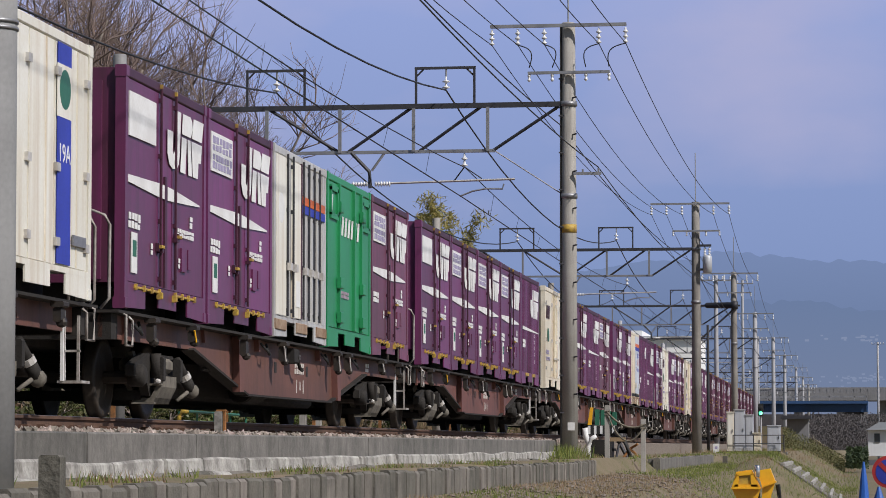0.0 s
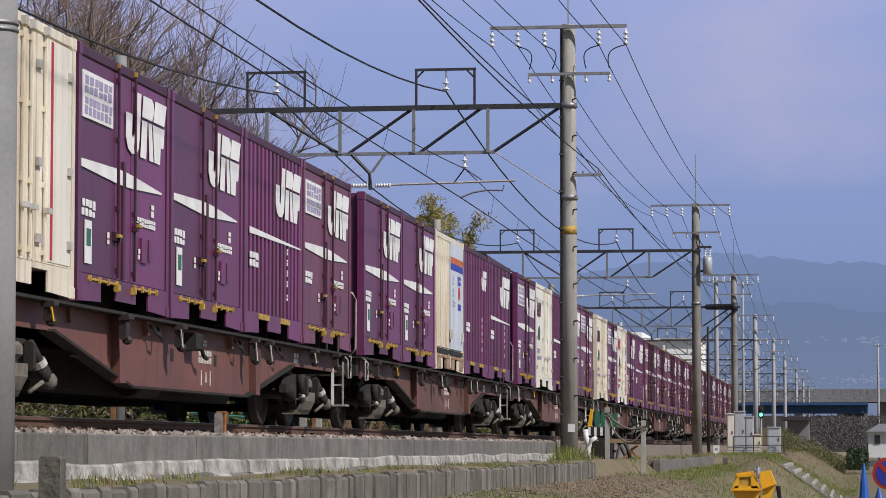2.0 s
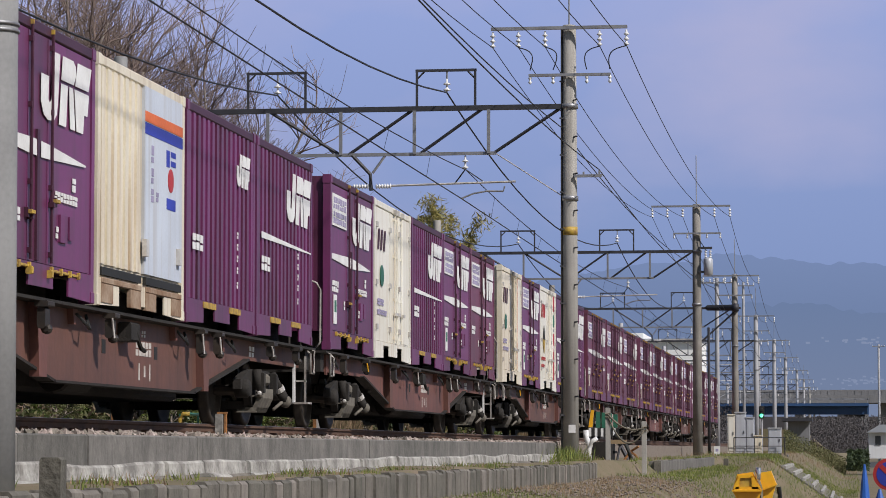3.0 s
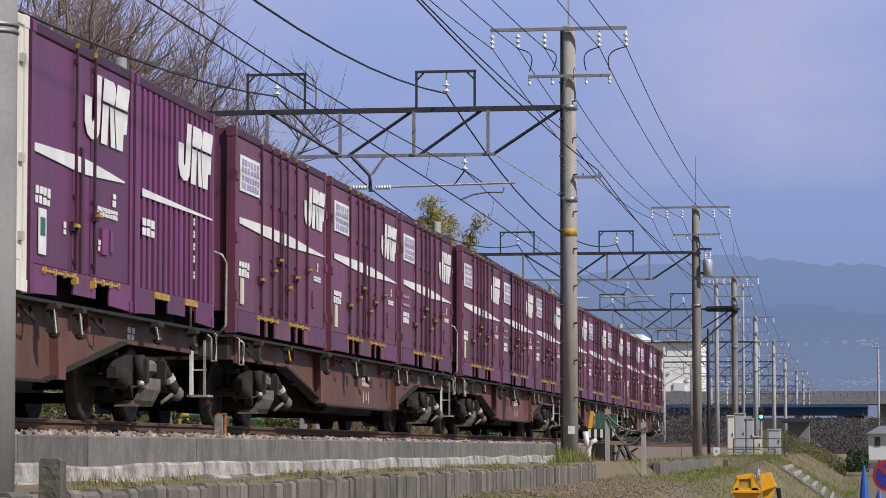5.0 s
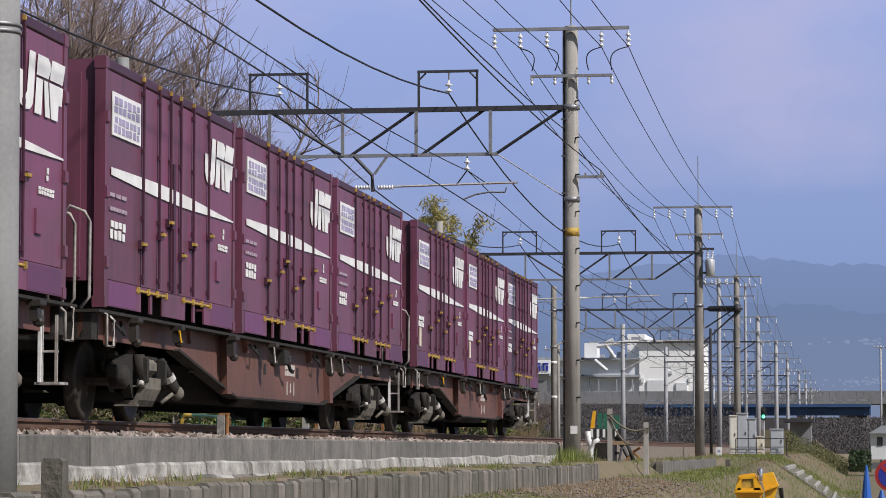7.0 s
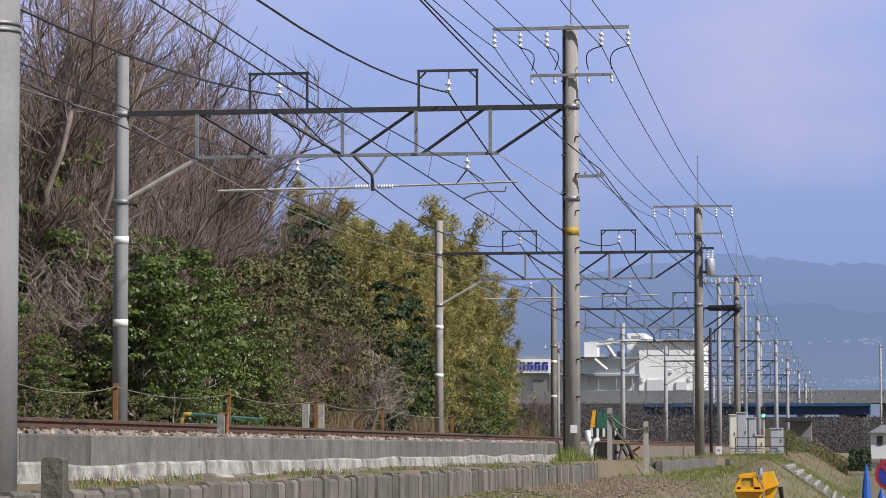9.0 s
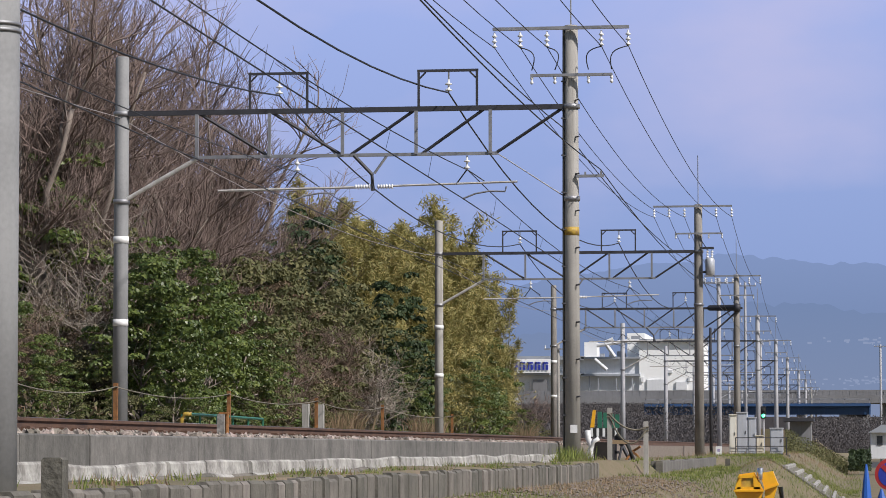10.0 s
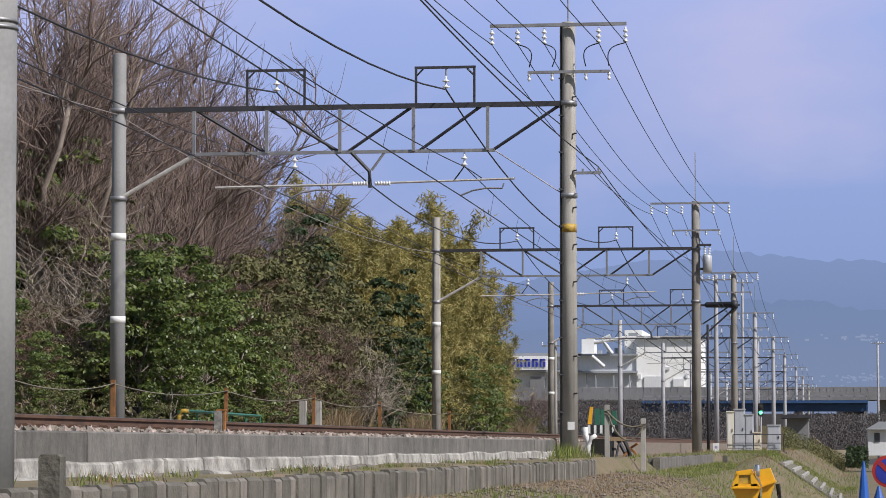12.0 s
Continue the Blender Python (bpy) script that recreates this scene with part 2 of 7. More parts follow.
    "paleblue": mat("pale_grey_pole", (0.42, 0.42, 0.45), (0.34, 0.34, 0.37), 0.7, big=1, bump=0.1),
}
M["sky"] = glow("sky_haze", (0.25, 0.345, 0.62), (0.37, 0.465, 0.84), 180, 800, cloud=(0.56, 0.54, 0.78), scale=0.0016)
# hills and houses glow by themselves; the haze is painted into their gradients
M["hill"] = glow("painted_hill_haze", (0.215, 0.265, 0.40), (0.178, 0.248, 0.43), 0, 180)
M["town"] = glow("painted_town_haze", (0.25, 0.31, 0.47), (0.28, 0.34, 0.52), 0, 330)
M["hillfar"] = glow("painted_far_hill_haze", (0.18, 0.25, 0.435), (0.225, 0.305, 0.54), 150, 300)


# ---- mesh helpers ----
class Geo:
    """Vertices and faces that are gathered and then linked as one mesh."""

    def __init__(self):
        self.v, self.f = [], []

    def add(self, vs, fs):
        k = len(self.v)
        self.v += [tuple(p) for p in vs]
        self.f += [tuple(i + k for i in q) for q in fs]
        return self

    def box(self, x0, x1, y0, y1, z0, z1, b=0.0):
        """A box, its upright and lengthwise edges chamfered by b."""
        if b:
            pr = [(x0 + b, z0), (x1 - b, z0), (x1, z0 + b), (x1, z1 - b), (x1 - b, z1), (x0 + b, z1), (x0, z1 - b), (x0, z0 + b)]
            return self.prism_y(pr, y0, y1)
        vs = [(x, y, z) for x in (x0, x1) for y in (y0, y1) for z in (z0, z1)]
        return self.add(vs, [(0, 1, 3, 2), (4, 6, 7, 5), (0, 4, 5, 1), (2, 3, 7, 6), (0, 2, 6, 4), (1, 5, 7, 3)])

    def prism_y(self, pr, y0, y1):
        """A profile of (x, z), counter-clockwise seen from -y, pushed along y."""
        n = len(pr)
        vs = [(x, y0, z) for x, z in pr] + [(x, y1, z) for x, z in pr]
        fs = [tuple(range(n)), tuple(range(2 * n - 1, n - 1, -1))] + [(i, i + n, (i + 1) % n + n, (i + 1) % n) for i in range(n)]
        return self.add(vs, fs)

    def prism_x(self, pr, x0, x1):
        """A profile of (y, z), counter-clockwise seen from +x, from x0 to x1."""
        n = len(pr)
        vs = [(x1, y, z) for y, z in pr] + [(x0, y, z) for y, z in pr]
        fs = [tuple(range(n)), tuple(range(2 * n - 1, n - 1, -1))] + [(i, i + n, (i + 1) % n + n, (i + 1) % n) for i in range(n)]
        return self.add(vs, fs)

    def tube(self, pts, r, sides=6, r1=None):
        """A rod through the points; it may taper to r1."""
        pts = [Vector(p) for p in pts]
        k, n = len(self.v), len(pts)
        for i, p in enumerate(pts):
            d = (pts[min(i + 1, n - 1)] - pts[max(i - 1, 0)]).normalized()
            a = d.cross(Vector((0, 0, 1) if abs(d.z) < 0.9 else (0, 1, 0))).normalized()
            b = d.cross(a)
            rr = r if r1 is None else r + (r1 - r) * i / (n - 1)
            self.v += [tuple(p + rr * (math.cos(t) * a + math.sin(t) * b)) for t in (2 * math.pi * j / sides for j in range(sides))]
        for i in range(n - 1):
            for j in range(sides):
                j1 = (j + 1) % sides
                self.f.append((k + i * sides + j, k + i * sides + j1, k + (i + 1) * sides + j1, k + (i + 1) * sides + j))
        self.f.append(tuple(k + j for j in range(sides - 1, -1, -1)))
        self.f.append(tuple(k + (n - 1) * sides + j for j in range(sides)))
        return self

    def lathe(self, prof, c, axis="z", sides=12):
        """A profile of (radius, height) turned about an axis through c."""
        k, n = len(self.v), len(prof)
        for r, h in prof:
            for j in range(sides):
                t = 2 * math.pi * j / sides
                a, b = r * math.cos(t), r * math.sin(t)
                o = {"z": (a, b, h), "x": (h, a, b), "y": (b, h, a)}[axis]
                self.v.append((c[0] + o[0], c[1] + o[1], c[2] + o[2]))
        for i in range(n - 1):
            for j in range(sides):
                j1 = (j + 1) % sides
                self.f.append((k + i * sides + j, k + i * sides + j1, k + (i + 1) * sides + j1, k + (i + 1) * sides + j))
        self.f.append(tuple(k + j for j in range(sides - 1, -1, -1)))
        self.f.append(tuple(k + (n - 1) * sides + j for j in range(sides)))
        return self

    def mesh(self, name, material, smooth=False):
        me = bpy.data.meshes.new(name)
        me.from_pydata(self.v, [], self.f)
        me.materials.append(material)
        if smooth:
            me.shade_smooth()
        me.update()
        return me


def part(name, geo, material, parent=None, label="", smooth=False):
    """One mesh object, under its thing."""
    ob = new(name, geo.mesh(name, material, smooth))
    ob.parent = parent
    return tagged(ob, label)


def thing(name, label, category, group="", m=None):
    """An empty at a thing's base."""
    ob = tagged(new(name), label, category, group)
    ob.empty_display_size = 0.1
    if m is not None:
        ob.matrix_basis = m
    return ob


def single(name, geo, material, label, category, kind="", group="", smooth=False, m=None):
    ob = tagged(part(name, geo, material, None, label, smooth), category=category, kind=kind, group=group)
    if m is not None:
        ob.matrix_basis = m
    return ob


def spot(px, py, y):
    """x and z of a thing seen on that bearing and slope, y metres down the line."""
    w = aim(0, 0).to_3x3() @ Vector(((px - 784) / F, (441 - py) / F, -1))
    return EYE[0] + w.x * y / w.y, EYE[2] + w.z * y / w.y


# ---- ground, line and walls ----
def smooth(a, b, t):
    t = min(1, max(0, (t - a) / (b - a)))
    return t * t * (3 - 2 * t)


def ground_z(x, y):
    """Embankment with a dry slope to the road, a wooded hill on the other side, flat land beyond."""
    low = smooth(106, 96, y)
    edge = 3.40 + 0.50 * smooth(56, 63, y)
    shelf = -0.575 - 0.32 * low * smooth(edge, edge + 0.2, x) - 0.08 * low * smooth(3.8, 5.6, x)
    crest = 5.9 + 0.5 * smooth(60, 90, y)
    z = shelf - 1.4 * min(1, max(0, (x - crest + 0.6) / 2.4))
    w = smooth(70, 79, y) * smooth(103, 94, y) * smooth(5.3, 6.4, x)
    z += (-0.80 - (min(x, 8.6) - 6.57) * 0.678 - z) * w
    if x < -8:
        hill = smooth(-9, -30, x) * smooth(170, 120, y) * smooth(-40, 20, y)
        z += 7.5 * hill
    z -= 2.2 * smooth(-14, -26, x) * smooth(150, 190, y) * smooth(420, 300, y)
    far = smooth(240, 330, y)
    return z + 0.05 * noise.noise(Vector((x * 0.7, y * 0.35, 3))) * (1 if abs(x) < 40 else 0) - 0.5 * far * smooth(5, 12, abs(x))


def build_ground():
    xs = [-4500, -2000, -800, -300, -120, -60, -40, -30, -24, -19, -15, -12, -10, -9, -8] + [-7.5 + 0.5 * i for i in range(20)]
    xs += [2.6 + 0.2 * i for i in range(40)] + [11 + i for i in range(8)] + [25, 40, 80, 200, 600, 1800, 4500]
    ys = [-400, -200, -80, -20, 0] + [5 + 1.2 * i for i in range(70)] + [90 + 4 * i for i in range(40)] + [270, 300, 340, 400, 480, 600, 900, 1500, 2500, 3600, 4600]
    g = Geo()
    g.v = [(x, y, ground_z(x, y)) for y in ys for x in xs]
    n = len(xs)
    g.f = [(j * n + i, j * n + i + 1, (j + 1) * n + i + 1, (j + 1) * n + i) for j in range(len(ys) - 1) for i in range(n - 1)]
    single("ground", g, M["soil"], "dry grassy ground of a railway embankment", "ground", "structure", smooth=True)
    r = Geo()
    for a, b in ((-60, 60), (60, 160), (160, 420)):
        r.box(8.9, 13.4, a, b, -2.7, -2.30)
    single("road", r, M["asphalt"], "grey asphalt lane below the embankment", "road", "structure")


def build_track():
    bed = Geo()
    pr = [(2.28, -0.62), (2.28, -0.225), (1.75, -0.205), (-5.6, -0.205), (-6.6, -0.62)]
    ys = [-320, 0, 40, 80, 200, 500]
    for a, b in zip(ys, ys[1:]):
        bed.prism_y(pr[::-1], a, b)
    tagged(single("track_bed", bed, M["bed"], "brown ballast bed under two tracks", "ballast", "structure"))
    rail = [(-0.0325, 0), (-0.0325, -0.03), (-0.009, -0.045), (-0.009, -0.13), (-0.06, -0.145), (-0.06, -0.155),
            (0.06, -0.155), (0.06, -0.145), (0.009, -0.13), (0.009, -0.045), (0.0325, -0.03), (0.0325, 0)]
    for cx in (0, -3.8):
        track = tagged(new("railway_track"), "narrow gauge railway track with rusty rails", "track", "tracks", "structure")
        for s in (-1, 1):
            g, h = Geo(), Geo()
            x = cx + s * 0.5665
            g.prism_y([(x + a, b) for a, b in rail], -320, 500)
            part("rail", g, M["rust"], track)
            h.box(x - 0.03, x + 0.03, -320, 500, 0.0, 0.004)
            part("rail_head", h, M["railtop"], track, "worn bright rail head")
        sl = Geo()
        sl.box(-1.05, 1.05, -0.11, 0.11, -0.20, -0.155, 0.01)
        me = sl.mesh("sleeper", M["wall"])
        pd = Geo()
        for s in (-1, 1):
            for k in (-1, 1):
                pd.box(s * 0.5665 + k * 0.1 - 0.05, s * 0.5665 + k * 0.1 + 0.05, -0.07, 0.07, -0.155, -0.09, 0.012)
        mp = pd.mesh("rail_clip", M["rust"])
        for i in range(110):
            for nm, m2 in (("sleeper", me), ("rail_clip", mp)):
                o = new(nm, m2)
                o.parent, o.location = track, (cx, 16 + i * 0.6, 0)
    # loose stones along the edge of the bed
    rng = random.Random(4)
    g = Geo()
    for i in range(5200):
        y = 17 + 62 * rng.random() ** 1.2
        x = 2.24 - 1.3 * rng.random() ** 1.8
        r = rng.uniform(0.024, 0.062)
        z = -0.225 + (2.2 - x) * 0.012 + rng.random() * 0.03 + r * 0.3
        o = [Vector((rng.gauss(0, 1), rng.gauss(0, 1), rng.gauss(0, 1))).normalized() for _ in range(2)]
        a = o[0]
        b = a.cross(o[1]).normalized()
        c = a.cross(b)
        ax = [a * r * rng.uniform(.7, 1.2), b * r * rng.uniform(.7, 1.2), c * r * rng.uniform(.6, 1.0)]
        p = Vector((x, y, z))
        g.add([p + ax[0], p + ax[1], p - ax[0], p - ax[1], p + ax[2], p - ax[2]],
              [(0, 1, 4), (1, 2, 4), (2, 3, 4), (3, 0, 4), (1, 0, 5), (2, 1, 5), (3, 2, 5), (0, 3, 5)])
    single("ballast_stones", g, M["ballast"], "loose grey and brown ballast stones", "ballast", "stuff")


def build_wall():
    wall = tagged(new("retaining_wall"), "low streaked concrete retaining wall beside the track", "wall", kind="structure")
    rng = random.Random(8)
    for i in range(25):
        g = Geo()
        a, b = 11.0 + i * 2.0, 13.0 + i * 2.0 - 0.012
        d = rng.uniform(-0.006, 0.006)
        g.prism_y([(2.12, -0.62), (2.31 + d, -0.62), (2.31 + d, -0.20), (2.295 + d, -0.185), (2.12, -0.185)], a, b)
        part("wall_panel", g, M["wall"], wall)
    end = Geo().box(2.0, 2.30, 61.0, 61.25, -0.7, -0.19)
    part("wall_end", end, M["wall"], wall)
    foot = tagged(new("wall_footing"), "uneven pale mortar footing, cracked, below the wall", "footing", kind="structure")
    y = 11.0
    while y < 60.5:
        w = rng.uniform(0.75, 1.25)
        g = Geo()
        h0, h1 = (-0.425 + 0.04 * noise.noise(Vector((t * 0.45, 1, 7))) for t in (y, y + w))
        x = 2.36 + rng.uniform(-0.02, 0.02)
        e = w - rng.choice((0.008, 0.012, 0.03))
        g.add([(2.2, y, -0.66), (x + .02, y, -0.66), (x, y, h0 - 0.02), (x - 0.02, y, h0), (2.2, y, h0 + .01),
               (2.2, y + e, -0.66), (x + .02, y + e, -0.66), (x, y + e, h1 - 0.02), (x - 0.02, y + e, h1), (2.2, y + e, h1 + .01)],
              [(0, 1, 2, 3, 4), (9, 8, 7, 6, 5), (1, 6, 7, 2), (2, 7, 8, 3), (3, 8, 9, 4)])
        part("mortar_piece", g, M["mortar"], foot)
        lo = Geo()
        k0, k1 = (-0.555 + 0.03 * noise.noise(Vector((t * 0.9, 4, 2))) for t in (y, y + w))
        x += 0.075 + rng.uniform(-0.02, 0.025)
        lo.add([(2.3, y, -0.68), (x + .03, y, -0.68), (x, y, k0 - 0.02), (x - 0.03, y, k0), (2.3, y, k0 + .012),
                (2.3, y + e, -0.68), (x + .03, y + e, -0.68), (x, y + e, k1 - 0.02), (x - 0.03, y + e, k1), (2.3, y + e, k1 + .012)],
               [(0, 1, 2, 3, 4), (9, 8, 7, 6, 5), (1, 6, 7, 2), (2, 7, 8, 3), (3, 8, 9, 4)])
        part("mortar_piece", lo, M["mortar" if rng.random() < 0.45 else "block"], foot)
        y += w
    kerb = tagged(new("block_edging"), "row of weathered concrete edging blocks and posts in dry soil", "edging", kind="structure")
    y = 12.0
    while y < 55:
        top = -0.555 - 0.0006 * y
        for nm, w, mt in (("edging_block", rng.uniform(0.34, 0.46), "block"), ("edging_post", rng.uniform(0.20, 0.27), "post")):
            g = Geo()
            dx, up = rng.uniform(-0.012, 0.02), rng.uniform(-0.02, 0.016)
            z = top + up
            g.prism_y([(3.56, -1.1), (3.68 + dx, -1.1), (3.68 + dx, z - 0.025), (3.655 + dx, z), (3.57, z)], y, y + w)
            part(nm, g, M[mt], kerb)
            y += w + rng.uniform(0.03, 0.055)


# ---- catenary portals ----
def insulator(name, c, parent, r=0.07, n=2, h=0.12):
    g = Geo()
    prof = [(0.018, 0)]
    for i in range(n):
        z = i * h
        prof += [(0.02, z + 0.01), (r, z + 0.03), (r * 0.95, z + 0.045), (0.025, z + 0.075)]
    prof.append((0.018, n * h + 0.02))
    g.lathe(prof, c, "z", 8)
    return part(name, g, M["porcelain"], parent, "white porcelain insulator", True)


def pole_geo(x, y, z0, z1, r0, r1, sides=14):
    return Geo().lathe([(r0, z0), (r0 + (r1 - r0) * 0.5, (z0 + z1) / 2), (r1, z1 - 0.02), (r1 * 0.9, z1)], (x, y, 0), "z", sides)


def arm_set(p, x, y, ztop, near=True):
    """Two cross-arms with their pin insulators and drooping jumpers on top of a pole."""
    a = Geo().box(x - 1.68, x + 1.28, y - 0.26, y - 0.19, ztop - 0.12, ztop - 0.05, 0.008)
    part("cross_arm", a, M["steel"], p)
    b = Geo().box(x - 0.86, x + 0.92, y - 0.26, y - 0.19, ztop - 1.14, ztop - 1.08, 0.008)
    part("cross_arm", b, M["steel"], p)
    for dx in (-1.64, -1.08, -0.50, 0.68, 1.26):
        insulator("pin_insulator", (x + dx, y - 0.22, ztop - 0.50), p, 0.06, 3, 0.11)
    for dx in (-0.83, -0.33, 0.40, 0.90):
        insulator("pin_insulator", (x + dx, y - 0.22, ztop - 1.30), p, 0.04, 2, 0.09)
    if near:
        for d0, d1, s in ((-1.08, -0.83, 1), (-0.50, -0.33, 1), (0.68, 0.40, -1), (1.26, 0.90, -1)):
            pts = []
            for i in range(9):
                t = i / 8
                pts.append((x + d0 + (d1 - d0) * t + 0.16 * s * math.sin(math.pi * t), y - 0.24, ztop - 0.50 - 0.50 * t + 0.10 * math.sin(math.pi * t)))
            part("jumper", Geo().tube(pts, 0.013, 5), M["wire"], p, smooth=True)
    part("lightning_rod", Geo().tube([(x, y, ztop - 0.3), (x, y, ztop + 1.85)], 0.018, 5), M["steel"], p)


def portal(y, xl, xr, zb=7.08, top_l=8.35, top_r=8.85, arms=True, detail=2, base=-0.6):
    p = thing("catenary_portal", "two concrete poles carrying a steel truss beam over both tracks", "catenary portal", "catenary portals")
    sides = 16 if detail == 2 else 8
    for x, zt, r0, r1 in ((xl, top_l, 0.175, 0.15), (xr, top_r, 0.185, 0.15)):
        # poles past 190 m get a paler, bluer colour with distance haze painted in
        part("pole", pole_geo(x, y, base - 0.2, zt, r0, r1, sides), M[("concrete" if x > 0 else "greypole") if y < 70 else "paleblue" if y > 190 else "darkpole" if x > 0 or y > 140 else "concrete"], p, "grey concrete pole", True)
    w = xr - xl
    part("top_chord", Geo().box(xl, xr, y - 0.11, y - 0.03, zb - 0.06, zb + 0.05, 0.01).box(xl, xr, y - 0.03, y + 0.10, zb + 0.035, zb + 0.05), M["darksteel"], p)
    xa, xb = xl + 1.72, xr - 1.75
    part("bottom_chord", Geo().box(xa - 0.1, xb + 0.15, y - 0.09, y - 0.02, zb - 1.03, zb - 0.96, 0.008), M["steel"], p)
    nodes = [xa + (xb - xa) * i / 4 for i in range(5)]
    for x in nodes:
        part("truss_post", Geo().box(x - 0.035, x + 0.035, y - 0.14, y - 0.08, zb - 1.0, zb - 0.05), M["steel"], p)
    for x0, z0, x1, z1 in ((nodes[0], 0, nodes[1], -1), (nodes[1], 0, nodes[2], -1), (nodes[2] + 0.15, -1, nodes[3], 0), (nodes[3] + 0.1, -1, nodes[4] - 0.1, 0), (nodes[4] + 0.1, -1, xr - 0.2, -0.05)):
        part("truss_diagonal", Geo().tube([(x0, y - 0.06, zb + z0), (x1, y - 0.06, zb + z1)], 0.035, 4), M["darksteel"], p)
    part("strut", Geo().tube([(xl + 0.1, y - 0.05, zb - 1.92), (xa - 0.02, y - 0.05, zb - 1.03)], 0.05, 8), M["lightsteel"], p, "pale tubular brace")
    for x, z in ((xl, zb - 1.95), (xl, zb), (xr, zb), (xr, zb - 2.0)):
        part("collar", Geo().lathe([(0.175, z - 0.05), (0.19, z - 0.05), (0.19, z + 0.05), (0.175, z + 0.05)], (x, y, 0), "z", sides), M["steel"], p, "steel clamp collar", True)
    for hx in (-0.1, -3.85):
        hw, hh = 0.64, 0.80
        g = Geo()
        g.box(hx - hw - 0.025, hx - hw + 0.025, y - 0.1, y - 0.05, zb + 0.05, zb + hh)
        g.box(hx + hw - 0.025, hx + hw + 0.025, y - 0.1, y - 0.05, zb + 0.05, zb + hh)
        g.box(hx - hw - 0.03, hx + hw + 0.03, y - 0.1, y - 0.04, zb + hh, zb + hh + 0.055)
        for s in (-1, 1):
            g.tube([(hx + s * hw, y - 0.075, zb + hh - 0.16), (hx + s * (hw - 0.16), y - 0.075, zb + hh)], 0.02, 4)
        part("hoop_frame", g, M["darksteel"], p)
        part("hanger", Geo().tube([(hx + 0.02, y - 0.075, zb + hh), (hx + 0.02, y - 0.075, zb + hh - 0.18)], 0.02, 5), M["steel"], p)
        insulator("feeder_insulator", (hx + 0.02, y - 0.075, zb + hh - 0.44), p, 0.085, 2, 0.13)
        # messenger suspension and contact wire arm
        insulator("messenger_insulator", (hx + 0.42, y - 0.05, zb - 1.34), p, 0.07, 2, 0.14)
        part("steady_arm", Geo().tube([(hx + 0.32, y - 0.05, zb - 1.98), (hx + 0.6, y - 0.05, zb - 1.87), (hx + 0.9, y - 0.05, zb - 1.82), (hx + 1.25, y - 0.05, zb - 1.83), (hx + 1.28, y - 0.05, zb - 1.72)], 0.02, 5), M["steel"], p)
        part("v_hanger", Geo().tube([(hx + 0.18, y - 0.05, zb - 1.66), (hx + 0.42, y - 0.05, zb - 1.34)], 0.015, 4).tube([(hx + 0.42, y - 0.05, zb - 1.34), (hx + 0.8, y - 0.05, zb - 1.6)], 0.012, 4), M["wire"], p)
    cx = -1.75
    part("drop_post", Geo().tube([(cx - 0.42, y - 0.06, zb - 1.0), (cx - 0.02, y - 0.06, zb - 1.42), (cx, y - 0.06, zb - 1.78)], 0.045, 6), M["darksteel"], p)
    part("drop_brace", Geo().tube([(cx + 0.32, y - 0.06, zb - 1.0), (cx + 0.03, y - 0.06, zb - 1.4)], 0.03, 6), M["steel"], p)
    part("registration_tube", Geo().tube([(-5.2, y - 0.06, zb - 1.74), (-2.15, y - 0.06, zb - 1.70)], 0.03, 6).tube([(-1.35, y - 0.06, zb - 1.68), (1.42, y - 0.06, zb - 1.62)], 0.026, 6), M["lightsteel"], p)
    for x0 in (-2.15, -1.65):
        prof = [(0.03, 0)]
        for i in range(6):
            prof += [(0.03, i * 0.06 + 0.005), (0.06, i * 0.06 + 0.02), (0.06, i * 0.06 + 0.03), (0.03, i * 0.06 + 0.045)]
        part("rod_insulator", Geo().lathe(prof, (x0, y - 0.06, zb - 1.69), "x", 8), M["porcelain"], p, "ribbed white insulator", True)
    if arms:
        arm_set(p, xr, y, top_r, detail == 2)
    if detail == 2:
        for i in range(19):
            z = 0.4 + i * 0.4
            s = 1 if i % 2 else -1
            part("step_bolt", Geo().tube([(xr + s * 0.1, y - 0.12, z), (xr + s * 0.19, y - 0.19, z + 0.01)], 0.018, 5), M["darksteel"], p)
        part("warning_band", Geo().lathe([(0.168, 4.28), (0.172, 4.28), (0.170, 4.46), (0.167, 4.46)], (xr, y, 0), "z", 16), M["yellow"], p, "yellow warning band", True)
        part("cable", Geo().tube([(xr - 0.17, y - 0.10, -0.5), (xr - 0.165, y - 0.09, 4), (xr - 0.155, y - 0.07, top_r - 0.1)], 0.022, 6), M["black"], p, "black cable down the pole")
        part("side_arm", Geo().box(xr + 0.12, xr + 0.72, y - 0.2, y - 0.14, 5.52, 5.58).box(xr + 0.30, xr + 0.34, y - 0.2, y - 0.16, 5.58, 5.64).box(xr + 0.64, xr + 0.68, y - 0.2, y - 0.16, 5.58, 5.66), M["steel"], p)
        part("stay_rod", Geo().tube([(nodes[4] + 0.15, y - 0.05, zb - 1.0), (xr - 0.15, y - 0.05, zb - 1.95)], 0.012, 4), M["palewire"], p)
        part("number_plate", Geo().box(xr - 0.02, xr + 0.13, y - 0.195, y - 0.185, 0.03, 0.2), M["white"], p, "white plate")
    for z in (4.28, 2.45):
        if detail >= 1:
            part("pole_plate", Geo().lathe([(0.168, z - 0.07), (0.176, z - 0.07), (0.176, z + 0.08), (0.168, z + 0.08)], (xl, y, 0), "z", 10), M["white"], p, "white band on the pole", True)
    return p


